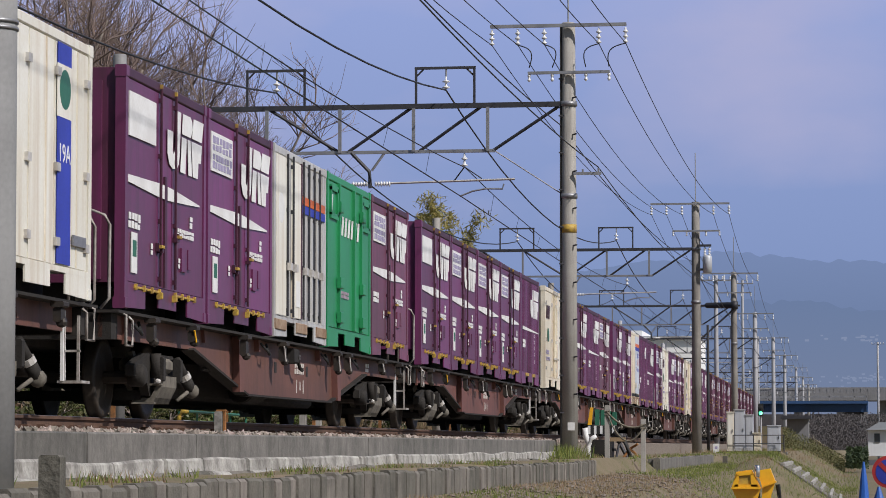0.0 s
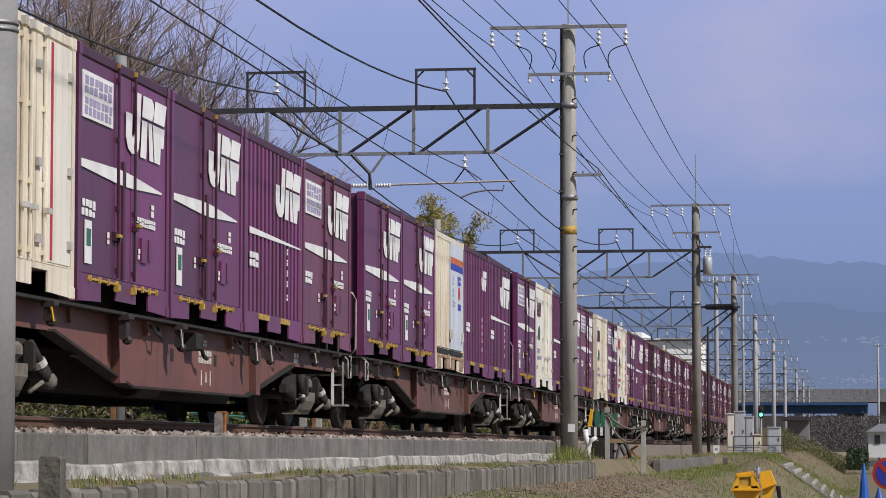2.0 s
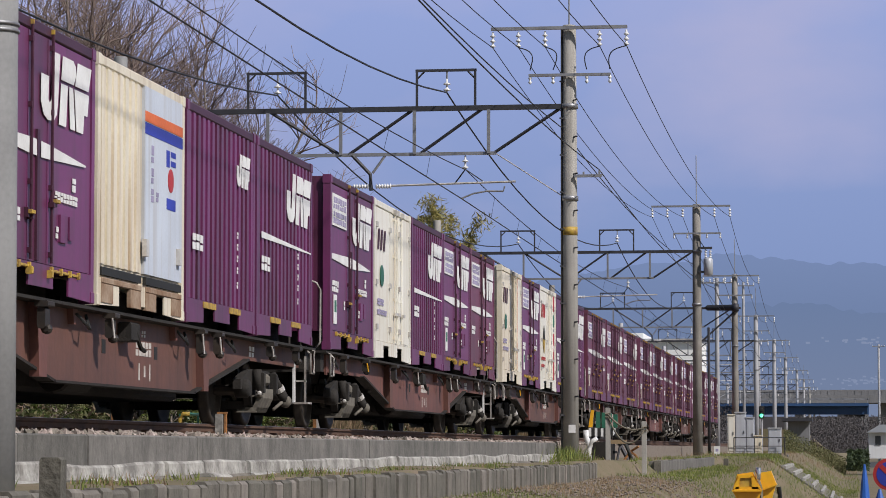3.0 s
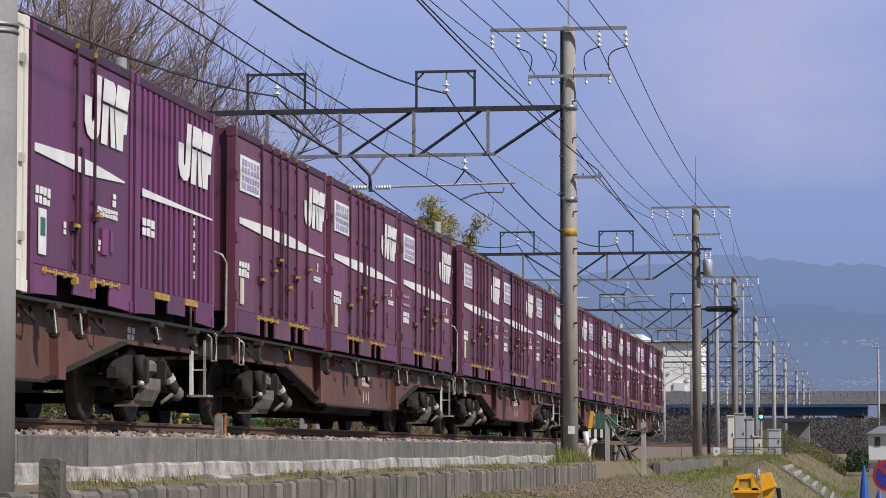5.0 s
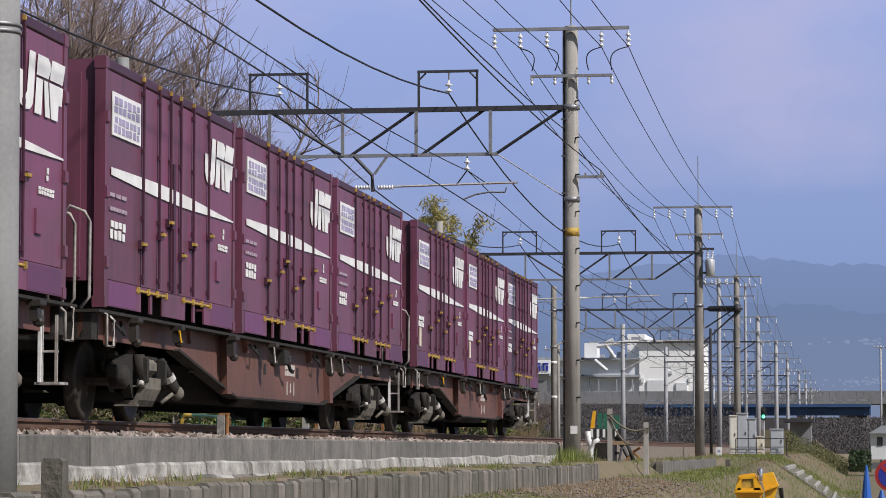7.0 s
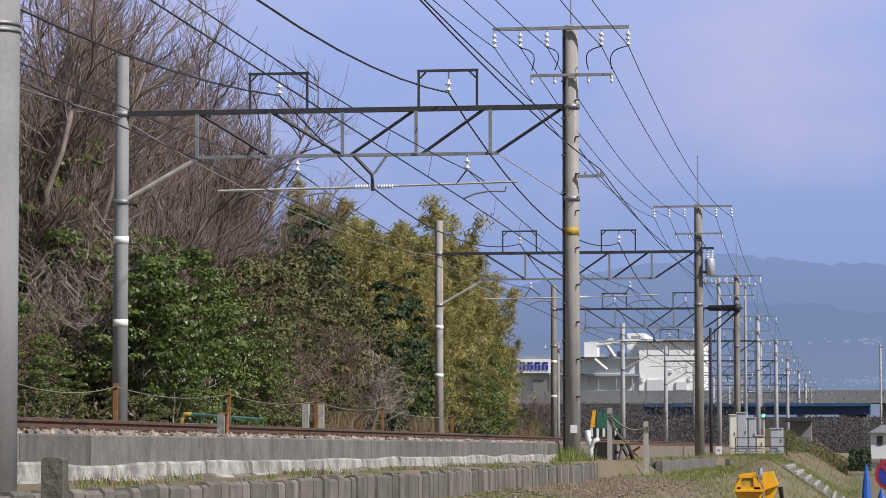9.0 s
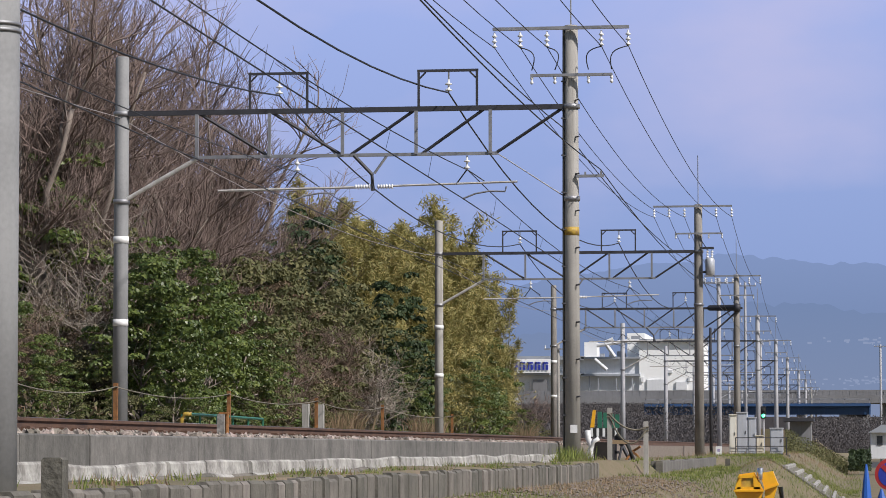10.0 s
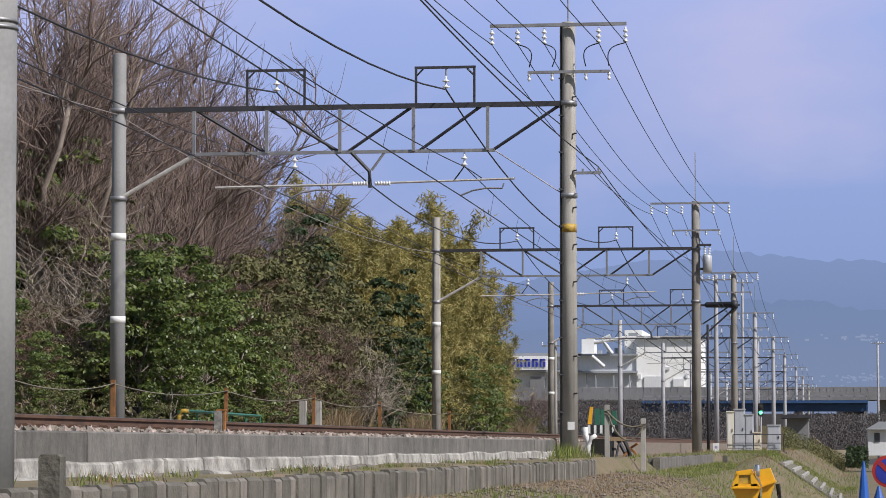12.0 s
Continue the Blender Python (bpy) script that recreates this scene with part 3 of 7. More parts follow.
P_Y = [14.0, 61.4, 107.6, 151.5, 198.0, 243.0, 290.0, 337.0, 384.0, 430.0]
P_XR = {1: 1012, 2: 1237, 3: 1304, 4: 1341, 5: 1373, 6: 1393, 7: 1413, 8: 1425, 9: 1434}
P_XL = {1: 213, 2: 777, 3: 980, 4: 1102, 5: 1178, 6: 1228, 7: 1262, 8: 1290, 9: 1312}


def wire(name, pts, sag, r, label, material="wire", sides=5, group="overhead wires"):
    """A wire hung from support to support."""
    out = []
    for (a, b) in zip(pts, pts[1:]):
        n = 14
        for i in range(n):
            t = i / n
            out.append((a[0] + (b[0] - a[0]) * t, a[1] + (b[1] - a[1]) * t, a[2] + (b[2] - a[2]) * t - 4 * sag * t * (1 - t)))
    out.append(pts[-1])
    return single(name, Geo().tube(out, r, sides), M[material], label, "wire", group=group, smooth=True)


def build_line():
    right = {}
    for k in range(1, 10):
        y = P_Y[k]
        xr, _ = spot(P_XR[k], 600, y)
        xl, _ = spot(P_XL[k], 600, y)
        right[k] = (xr, xl)
        portal(y, xl, xr, detail=2 if k == 1 else 1 if k < 4 else 0)
    right[0] = (right[1][0], right[1][1])
    ys = range(0, 10)
    for hx, n in ((-0.08, "near"), (-3.83, "far")):
        wire("feeder_wire", [(hx, P_Y[k] - 0.075, 7.42) for k in ys], 1.15, 0.019, "dark feeder wire hung from hoop frames over the track")
        wire("messenger_wire", [(hx + 0.42, P_Y[k] - 0.05, 5.72) for k in ys], 0.42, 0.011, "thin messenger wire above the track")
        wire("contact_wire", [(hx + 0.32, P_Y[k] - 0.05, 5.10) for k in ys], 0.03, 0.013, "straight copper contact wire above the track")
        g = Geo()
        for k in range(9):
            for i in range(1, 9):
                t = i / 9
                y = P_Y[k] + (P_Y[k + 1] - P_Y[k]) * t
                g.tube([(hx + 0.32, y, 5.10), (hx + 0.40, y, 5.72 - 1.68 * t * (1 - t))], 0.005, 3)
        single("dropper_wires", g, M["wire"], "thin dropper wires between messenger and contact wire", "wire", "stuff")
    for dx in (-1.64, -1.08, -0.50, 0.68, 1.26):
        wire("power_line", [(right[k][0] + dx, P_Y[k] - 0.22, 8.36) for k in ys], 0.63, 0.010, "thin power line strung between the pole tops")
    for dx, z in ((0.66, 5.68), (-0.15, 6.6)):
        wire("signal_cable", [(right[k][0] + dx, P_Y[k] - 0.18, z) for k in ys], 0.4, 0.012, "thin signal cable along the poles")
    wire("ground_wire", [(right[k][1], P_Y[k] - 0.18, 6.98) for k in ys], 0.55, 0.011, "pale ground wire along the far poles", "palewire")


def build_poles():
    """Single poles beside the line."""
    for px, y, top, r, mt, lab in ((15, 17.5, -60, 0.0, "greypole", "plain grey utility pole close to the lane"),
                                   (1273, 170, 492, 0.15, "paleblue", "slender pale utility pole"), (1320, 240, 500, 0.13, "paleblue", "slender pale utility pole"),
                                   (1258, 120, 580, 0.07, "darksteel", "thin dark steel post"), (1347, 300, 600, 0.14, "paleblue", "slender pale utility pole"),
                                   (1436, 420, 690, 0.16, "concrete", "weathered concrete pole by the line"), (1444, 480, 700, 0.16, "concrete", "weathered concrete pole by the line"),
                                   (1559, 420, 610, 0.2, "paleblue", "slender pale utility pole"), (988, 190, 610, 0.13, "concrete", "weathered concrete pole by the line")):
        r = r or 0.16
        if px == 15:
            x, _ = spot(33, 440, y)
            x -= r * 1.01
        else:
            x, _ = spot(px, 700, y)
        _, z = spot(px, top, y)
        p = thing("utility_pole", lab, "pole", "utility poles")
        part("shaft", pole_geo(x, y, ground_z(x, y) - 0.3, z, r, r * 0.93 if px == 15 else r * 0.75, 20), M[mt], p, smooth=True)
        if px == 15:
            for zz in (spot(15, 44, y)[1], spot(15, 56, y)[1]):
                part("band", Geo().lathe([(r * .97, zz - 0.01), (r * 1.0, zz - 0.01), (r * 1.0, zz + 0.01), (r * .97, zz + 0.01)], (x, y, 0), "z", 20), M["steel"], p, "steel strap", True)
        elif r > 0.1:
            part("cross_arm", Geo().box(x - 0.9, x + 0.9, y - 0.2, y - 0.13, z - 0.35, z - 0.27), M["steel"], p)
            for dx in (-0.85, -0.4, 0.4, 0.85):
                insulator("pin_insulator", (x + dx, y - 0.165, z - 0.27), p, 0.06, 2, 0.1)
    # transformer on the second pole
    x, y = spot(1237, 600, P_Y[2])[0], P_Y[2]
    t = thing("pole_transformer", "grey pole transformer with white bushings on a bracket", "transformer")
    x2, z = spot(1257, 470, y)
    part("tank", Geo().lathe([(0.05, z - 0.40), (0.17, z - 0.37), (0.18, z + 0.2), (0.14, z + 0.26), (0.04, z + 0.28)], (x2, y - 0.2, 0), "z", 12), M["cabinet"], t, smooth=True)
    for dx in (-0.09, 0.08):
        insulator("bushing", (x2 + dx, y - 0.2, z + 0.26), t, 0.06, 3, 0.1)
    part("bracket", Geo().box(x + 0.1, x2 + 0.1, y - 0.26, y - 0.12, z - 0.30, z - 0.22).box(x + 0.1, x2 + 0.15, y - 0.26, y - 0.12, z + 0.6, z + 0.68), M["darksteel"], t)
    part("cable", Geo().tube([(x2 - 0.05, y - 0.2, z + 0.5), (x2 - 0.3, y - 0.2, z + 0.9), (x + 0.1, y - 0.2, z + 1.1)], 0.02, 5), M["wire"], t)
    # thick dark cross-tie between the second and third pole
    x3, z3 = spot(1252, 546, P_Y[3])
    x4, _ = spot(1311, 546, P_Y[3])
    s = thing("switch_gear_tube", "thick dark tubular switch gear on a steel bracket", "switch gear")
    part("tube", Geo().lathe([(0.05, x3), (0.15, x3 + 0.1), (0.17, x4 - 0.3), (0.26, x4 - 0.25), (0.2, x4)], (0, P_Y[3] - 0.4, z3), "x", 10), M["darksteel"], s, smooth=True)
    part("strut", Geo().tube([(x4 - 0.1, P_Y[3] - 0.3, z3 - 0.1), (spot(1240, 610, P_Y[3])[0], P_Y[3] - 0.3, spot(1240, 610, P_Y[3])[1])], 0.05, 5), M["darksteel"], s)
    part("bracket", Geo().box(x3 - 0.3, x4 + 0.1, P_Y[3] - 0.42, P_Y[3], z3 - 0.05, z3 + 0.03), M["darksteel"], s)


# ---- the freight train ----
H_BOX, W_BOX = 2.5, 1.225
L12, L20 = 3.715, 6.058
FACE = W_BOX  # the side that faces the lane
FLOOR = 1.10


def bar(g, y0, y1, z0, z1, x=FACE, d=0.006):
    """A thin painted bar or plate on the side."""
    return g.box(x - 0.004, x + d, y0, y1, z0, z1)


def emblem(parent, y, z, w, h, x):
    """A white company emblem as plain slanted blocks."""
    g = Geo()
    quads = [[(0, 0.62), (0, 0.22), (0.05, 0.06), (0.14, 0), (0.25, 0.02), (0.31, 0.12), (0.33, 0.28), (0.37, 1.0), (0.25, 1.0), (0.20, 0.30), (0.17, 0.24), (0.14, 0.30), (0.15, 0.62)],
             [(0.40, 0.65), (0.65, 0.65), (0.70, 0.80), (0.69, 0.93), (0.64, 1.0), (0.43, 1.0)],
             [(0.69, 0.65), (0.97, 0.65), (1.03, 1.0), (0.74, 1.0)],
             [(0.36, 0.0), (0.50, 0.0), (0.53, 0.60), (0.40, 0.60)],
             [(0.56, 0.60), (0.59, 0.0), (0.69, 0.0), (0.64, 0.60)],
             [(0.72, 0.0), (0.86, 0.0), (0.88, 0.28), (0.95, 0.28), (0.98, 0.60), (0.67, 0.60)]]
    for q in quads:
        a = sum(q[i][0] * q[(i + 1) % len(q)][1] - q[(i + 1) % len(q)][0] * q[i][1] for i in range(len(q)))
        q = q if a > 0 else q[::-1]
        g.prism_x([(y + u * w, z + v * h) for u, v in q], x, x + 0.005)
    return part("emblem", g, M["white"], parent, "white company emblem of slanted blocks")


def stripe(parent, y0, y1, z, x, cuts, drop=0.03, th=0.15):
    """A white streak across the side, thick in the middle and pointed at its ends, broken by the rods."""
    edges = [y0] + [c for c in cuts if y0 < c < y1] + [y1]
    g = Geo()
    for a, b in zip(edges, edges[1:]):
        a, b = a + 0.03, b - 0.03
        def prof(y):
            t = (y - y0) / (y1 - y0)
            return z + drop * (0.5 - t), 0.5 * th * max(0.12, min(1, 0.5 + 1.6 * t, 2.2 * (1.02 - t)))
        (za, ha), (zb, hb) = prof(a), prof(b)
        g.prism_x([(a, za - ha), (b, zb - hb), (b, zb + hb), (a, za + ha)], x, x + 0.005)
    return part("stripe", g, M["white"], parent, "white tapering stripe")


def glyph(g, rng, x, a, b, z0, z1):
    """One unreadable character: plain bars that fill its cell."""
    h = z1 - z0
    m = z0 + h * rng.uniform(0.38, 0.6)
    w = (b - a) * rng.uniform(0.75, 1.0)
    g.box(x - 0.003, x + 0.005, a, a + w, z0, m - 0.06 * h)
    g.box(x - 0.003, x + 0.005, b - w, b, m + 0.06 * h, z1)


def text_bars(parent, name, spans, material, x):
    """Unreadable writing as rows of small bars."""
    rng = random.Random(len(spans) * 7 + int(spans[0][0] * 50))
    for y0, y1, z0, z1, n in spans:
        g = Geo()
        for i in range(n):
            a = y0 + (y1 - y0) * i / n
            b = a + (y1 - y0) / n * 0.78
            if name == "company_mark":
                part(name, Geo().prism_x([(a, z0), (a + (b - a) * 0.55, z0), (b, z1), (a + (b - a) * 0.45, z1)], x - 0.003, x + 0.005), M[material], parent)
            elif z1 - z0 > 0.06:
                glyph(g, rng, x, a, b, z0, z1)
            else:
                g.box(x - 0.003, x + 0.005, a, b, z0, z1)
        if g.v:
            part(name, g, M[material], parent)


def lettering(name, text, parent, y, z, size, x, material="white"):
    """Readable writing on the side, as a thin mesh centred at y."""
    cu = bpy.data.curves.new(name, "FONT")
    cu.body, cu.size, cu.align_x, cu.extrude, cu.resolution_u = text, size, "CENTER", 0.002, 3
    tmp = bpy.data.objects.new(name, cu)
    me = bpy.data.meshes.new_from_object(tmp)
    bpy.data.objects.remove(tmp)
    me.materials.clear()
    me.materials.append(M[material])
    ob = new(name, me)
    ob.parent = parent
    ob.matrix_basis = pose(x, y, z, 90, 0, 90)
    return tagged(ob, "white painted characters")


def sign_panel(parent, y0, y1, z0, z1, x, written=True):
    s = part("sign_panel", Geo().box(x - 0.004, x + 0.008, y0, y1, z0, z1), M["white"], parent, "white sign panel")
    if written:
        rng = random.Random(3)
        for z, n in ((z0 + 0.54 * (z1 - z0), 6), (z0 + 0.08 * (z1 - z0), 7)):
            g = Geo()
            for i in range(n):
                a = y0 + (y1 - y0) * (0.05 + 0.92 * i / n)
                glyph(g, rng, x + 0.008, a, a + (y1 - y0) * 0.76 / n, z, z + (z1 - z0) * 0.36)
            part("sign_lettering", g, M["ink"], s)


def shell(c, L, material, pockets, ribs=0, end_ribs=4):
    """The box itself: sheet walls, corner posts, rails, roof ribs and fork pockets."""
    w = W_BOX
    g = Geo()
    g.box(-w + 0.03, w - 0.03, -L / 2 + 0.05, L / 2 - 0.05, 0.27, H_BOX - 0.02)
    # near-black inner block: the shade inside the fork pockets, put into its colour
    part("floor_frame", Geo().box(-0.8, 0.8, -L / 2 + 0.2, L / 2 - 0.2, 0.03, 0.268), M["gear"], c)
    for sy in (-1, 1):
        for sx in (-1, 1):
            x, y = sx * (w - 0.055), sy * (L / 2 - 0.055)
            p = Geo().box(x - 0.055, x + 0.055, y - 0.055, y + 0.055, 0.0, H_BOX, 0.008)
            p.box(x - 0.068, x + 0.062, y - 0.062, y + 0.062, 0.0, 0.12, 0.01)
            p.box(x - 0.062, x + 0.062, y - 0.062, y + 0.062, H_BOX - 0.12, H_BOX + 0.004, 0.01)
            part("corner_post", p, material, c)
    for sx in (-1, 1):
        x = sx * (w - 0.04)
        part("top_rail", Geo().box(x - 0.04, x + 0.04, -L / 2 + 0.11, L / 2 - 0.11, H_BOX - 0.11, H_BOX - 0.005, 0.012), M["rod"] if material in (M["purple"], M["maroon"]) else material, c)
        edges = [-L / 2 + 0.11]
        for a, b in pockets:
            edges += [a, b]
        edges.append(L / 2 - 0.11)
        r = Geo().box(x - 0.04, x + 0.04, edges[0], edges[-1], 0.225, 0.28)
        n = len(edges)
        for i in range(0, n, 2):
            lo0, lo1 = (0.02, 0.02) if L > 5 else (0.01, 0.03) if i == 0 else (0.03, 0.01) if i == n - 2 else (0.07, 0.07)
            r.prism_x([(edges[i], lo0), (edges[i + 1], lo1), (edges[i + 1], 0.226), (edges[i], 0.226)], min(sx * (w - 0.018), sx * w), max(sx * (w - 0.018), sx * w))
        for a, b in pockets if L > 5 else ():
            m = (a + b) / 2
            r.box(min(sx * (w - 0.028), sx * (w - 0.008)), max(sx * (w - 0.028), sx * (w - 0.008)), m - 0.05, m + 0.05, 0.02, 0.226)
        part("bottom_rail", r, material, c)
    for k in range(ribs):
        y = -L / 2 + 0.16 + (L - 0.32) * k / (ribs - 1)
        d = (L - 0.32) / (ribs - 1) * 0.25
        x = w - 0.03
        f = Geo().prism_x([(y - d, 0.285), (y + d, 0.285), (y + d, H_BOX - 0.115), (y - d, H_BOX - 0.115)], x - 0.01, x + 0.026)
        part("wall_rib", f, material, c)
    for k in range(end_ribs):
        x = -w + 0.35 + (2 * w - 0.7) * k / (end_ribs - 1)
        for sy in (-1, 1):
            y = sy * (L / 2 - 0.045)
            part("end_rib", Geo().box(x - 0.09, x + 0.09, y - 0.025, y + 0.025, 0.3, H_BOX - 0.15), material, c)
    part("roof_sheet", Geo().box(-w + 0.1, w - 0.1, -L / 2 + 0.12, L / 2 - 0.12, H_BOX - 0.03, H_BOX - 0.008), material, c)
    return part("body", g, material, c)


def rods(c, ys, z0=0.30, z1=2.44, mt="rod", latch=True):
    for i, y in enumerate(ys):
        g = Geo().tube([(FACE + 0.016, y, z0), (FACE + 0.016, y, z1)], 0.015, 6)
        for z in (0.38, 1.0, 1.7, 2.3):
            g.box(FACE - 0.02, FACE + 0.026, y - 0.026, y + 0.026, z - 0.025, z + 0.025)
        part("lock_rod", g, M[mt], c)
        if latch:
            z = 0.72 + 0.16 * (i % 3)
            s = 1 if i % 2 else -1
            part("latch", Geo().box(FACE + 0.03, FACE + 0.062, min(y, y + s * 0.13), max(y, y + s * 0.13), z - 0.018, z + 0.018, 0.005), M["yellow"], c, "yellow latch")
            part("latch_keeper", Geo().box(FACE - 0.01, FACE + 0.045, y - 0.035, y + 0.035, z - 0.06, z - 0.015), M["rod"], c)
            part("latch_stop", Geo().box(FACE - 0.01, FACE + 0.03, y + s * 0.11 - 0.02, y + s * 0.11 + 0.02, z - 0.05, z + 0.04), M["rod"], c)
            part("top_cam", Geo().box(FACE - 0.01, FACE + 0.03, y - 0.016, y + 0.016, 2.43, 2.475), M["yellow"], c)


def doors(c, spans, material, x=FACE):
    for a, b in spans:
        g = Geo()
        g.box(x - 0.045, x - 0.012, a + 0.01, b - 0.01, 0.29, H_BOX - 0.12)
        part("door", g, material, c)


def pocket_trim(c, pockets, mt="yellow"):
    for a, b in pockets:
        g = Geo().box(FACE - 0.02, FACE + 0.014, a, b, 0.222, 0.25, 0.006)
        for t in (0.04, 0.36, 0.66, 0.96):
            y = a + (b - a) * t
            g.box(FACE + 0.0, FACE + 0.026, y - 0.022, y + 0.022, 0.205, 0.272, 0.006)
        part("pocket_trim", g, M[mt], c, "yellow fork pocket edge")


PK12 = ((-0.98, -0.40), (0.42, 0.95))
PK20 = ((-1.54, -0.60), (0.46, 1.39))


def box12(paint, label, seed=0, plate=True, written=True):
    """Twelve-foot container with a two-leaf side door."""
    c = thing("freight_container", label, "container", "containers on the train")
    shell(c, L12, paint, PK12)
    h = L12 / 2
    doors(c, ((-h + 0.12, -0.42), (-0.42, 0.22), (0.22, h - 0.12)), paint)
    rods(c, (-0.38, 0.30))
    part("hinge_strip", Geo().box(FACE - 0.015, FACE + 0.012, -0.17, -0.09, 0.3, 1.5), M["rod"], c)
    pocket_trim(c, ((-1.48, -0.36), (0.28, 1.30)))
    for y in (-0.42, 0.24):
        part("bottom_latch", Geo().box(FACE - 0.01, FACE + 0.05, y - 0.03, y + 0.03, 0.16, 0.235, 0.01), M["yellow"], c, "yellow bottom latch")
    if plate:
        sign_panel(c, -1.73, -0.58, 1.79, 2.25, FACE, written)
    emblem(c, -0.05, 1.62, 1.69, 0.66, FACE + 0.002)
    stripe(c, -1.78, 1.54, 1.33, FACE, (-0.38, -0.05, 0.30))
    text_bars(c, "lettering", ((-h + 0.14, -h + 0.66, 0.84, 1.0, 4), (0.45, 1.25, 0.90, 0.99, 8), (1.05, 1.2, 1.03, 1.16, 1), (0.5, 0.60, 0.55, 0.66, 1), (-0.75, -0.66, 0.62, 0.74, 1)), "white", FACE)
    if seed % 2 == 0:
        part("route_card", Geo().box(FACE - 0.004, FACE + 0.006, -h + 0.26, -h + 0.5, 0.38, 0.80), M["white"], c, "white route card")
        part("card_print", Geo().box(FACE, FACE + 0.008, -h + 0.30, -h + 0.46, 0.55, 0.72), M["gpaint"], c)
    part("card_frame", Geo().box(FACE - 0.01, FACE + 0.012, 0.62, 0.86, 0.52, 0.78).box(FACE, FACE + 0.016, 0.92, 1.06, 0.56, 0.78), paint, c)
    return c


def ribbed12(paint, label, left=False):
    """Twelve-foot container with corrugated side walls and no side door."""
    c = thing("freight_container", label, "container", "containers on the train")
    shell(c, L12, paint, PK12, ribs=15)
    h = L12 / 2
    emblem(c, 0.76, 1.76, 0.75, 0.40, FACE + 0.002) if left else emblem(c, 0.04, 1.58, 1.67, 0.66, FACE + 0.002)
    if not left:
        stripe(c, -1.6, 1.78, 1.27, FACE, (), th=0.16) if not left else None
    text_bars(c, "lettering", ((-h + 0.3, -h + 0.85, 0.84, 1.02, 3), (0.80, 0.87, 1.12, 1.20, 1), (0.80, 0.87, 0.98, 1.06, 1), (0.80, 0.87, 0.84, 0.92, 1), (0.80, 0.87, 0.70, 0.78, 1), (0.80, 0.87, 0.52, 0.60, 1)), "white", FACE + 0.002)
    for a, b in PK12:
        part("pocket_trim", Geo().box(FACE - 0.02, FACE + 0.012, a - 0.03, b + 0.03, 0.2, 0.27), M["yellow"], c, "yellow fork pocket edge")
    return c


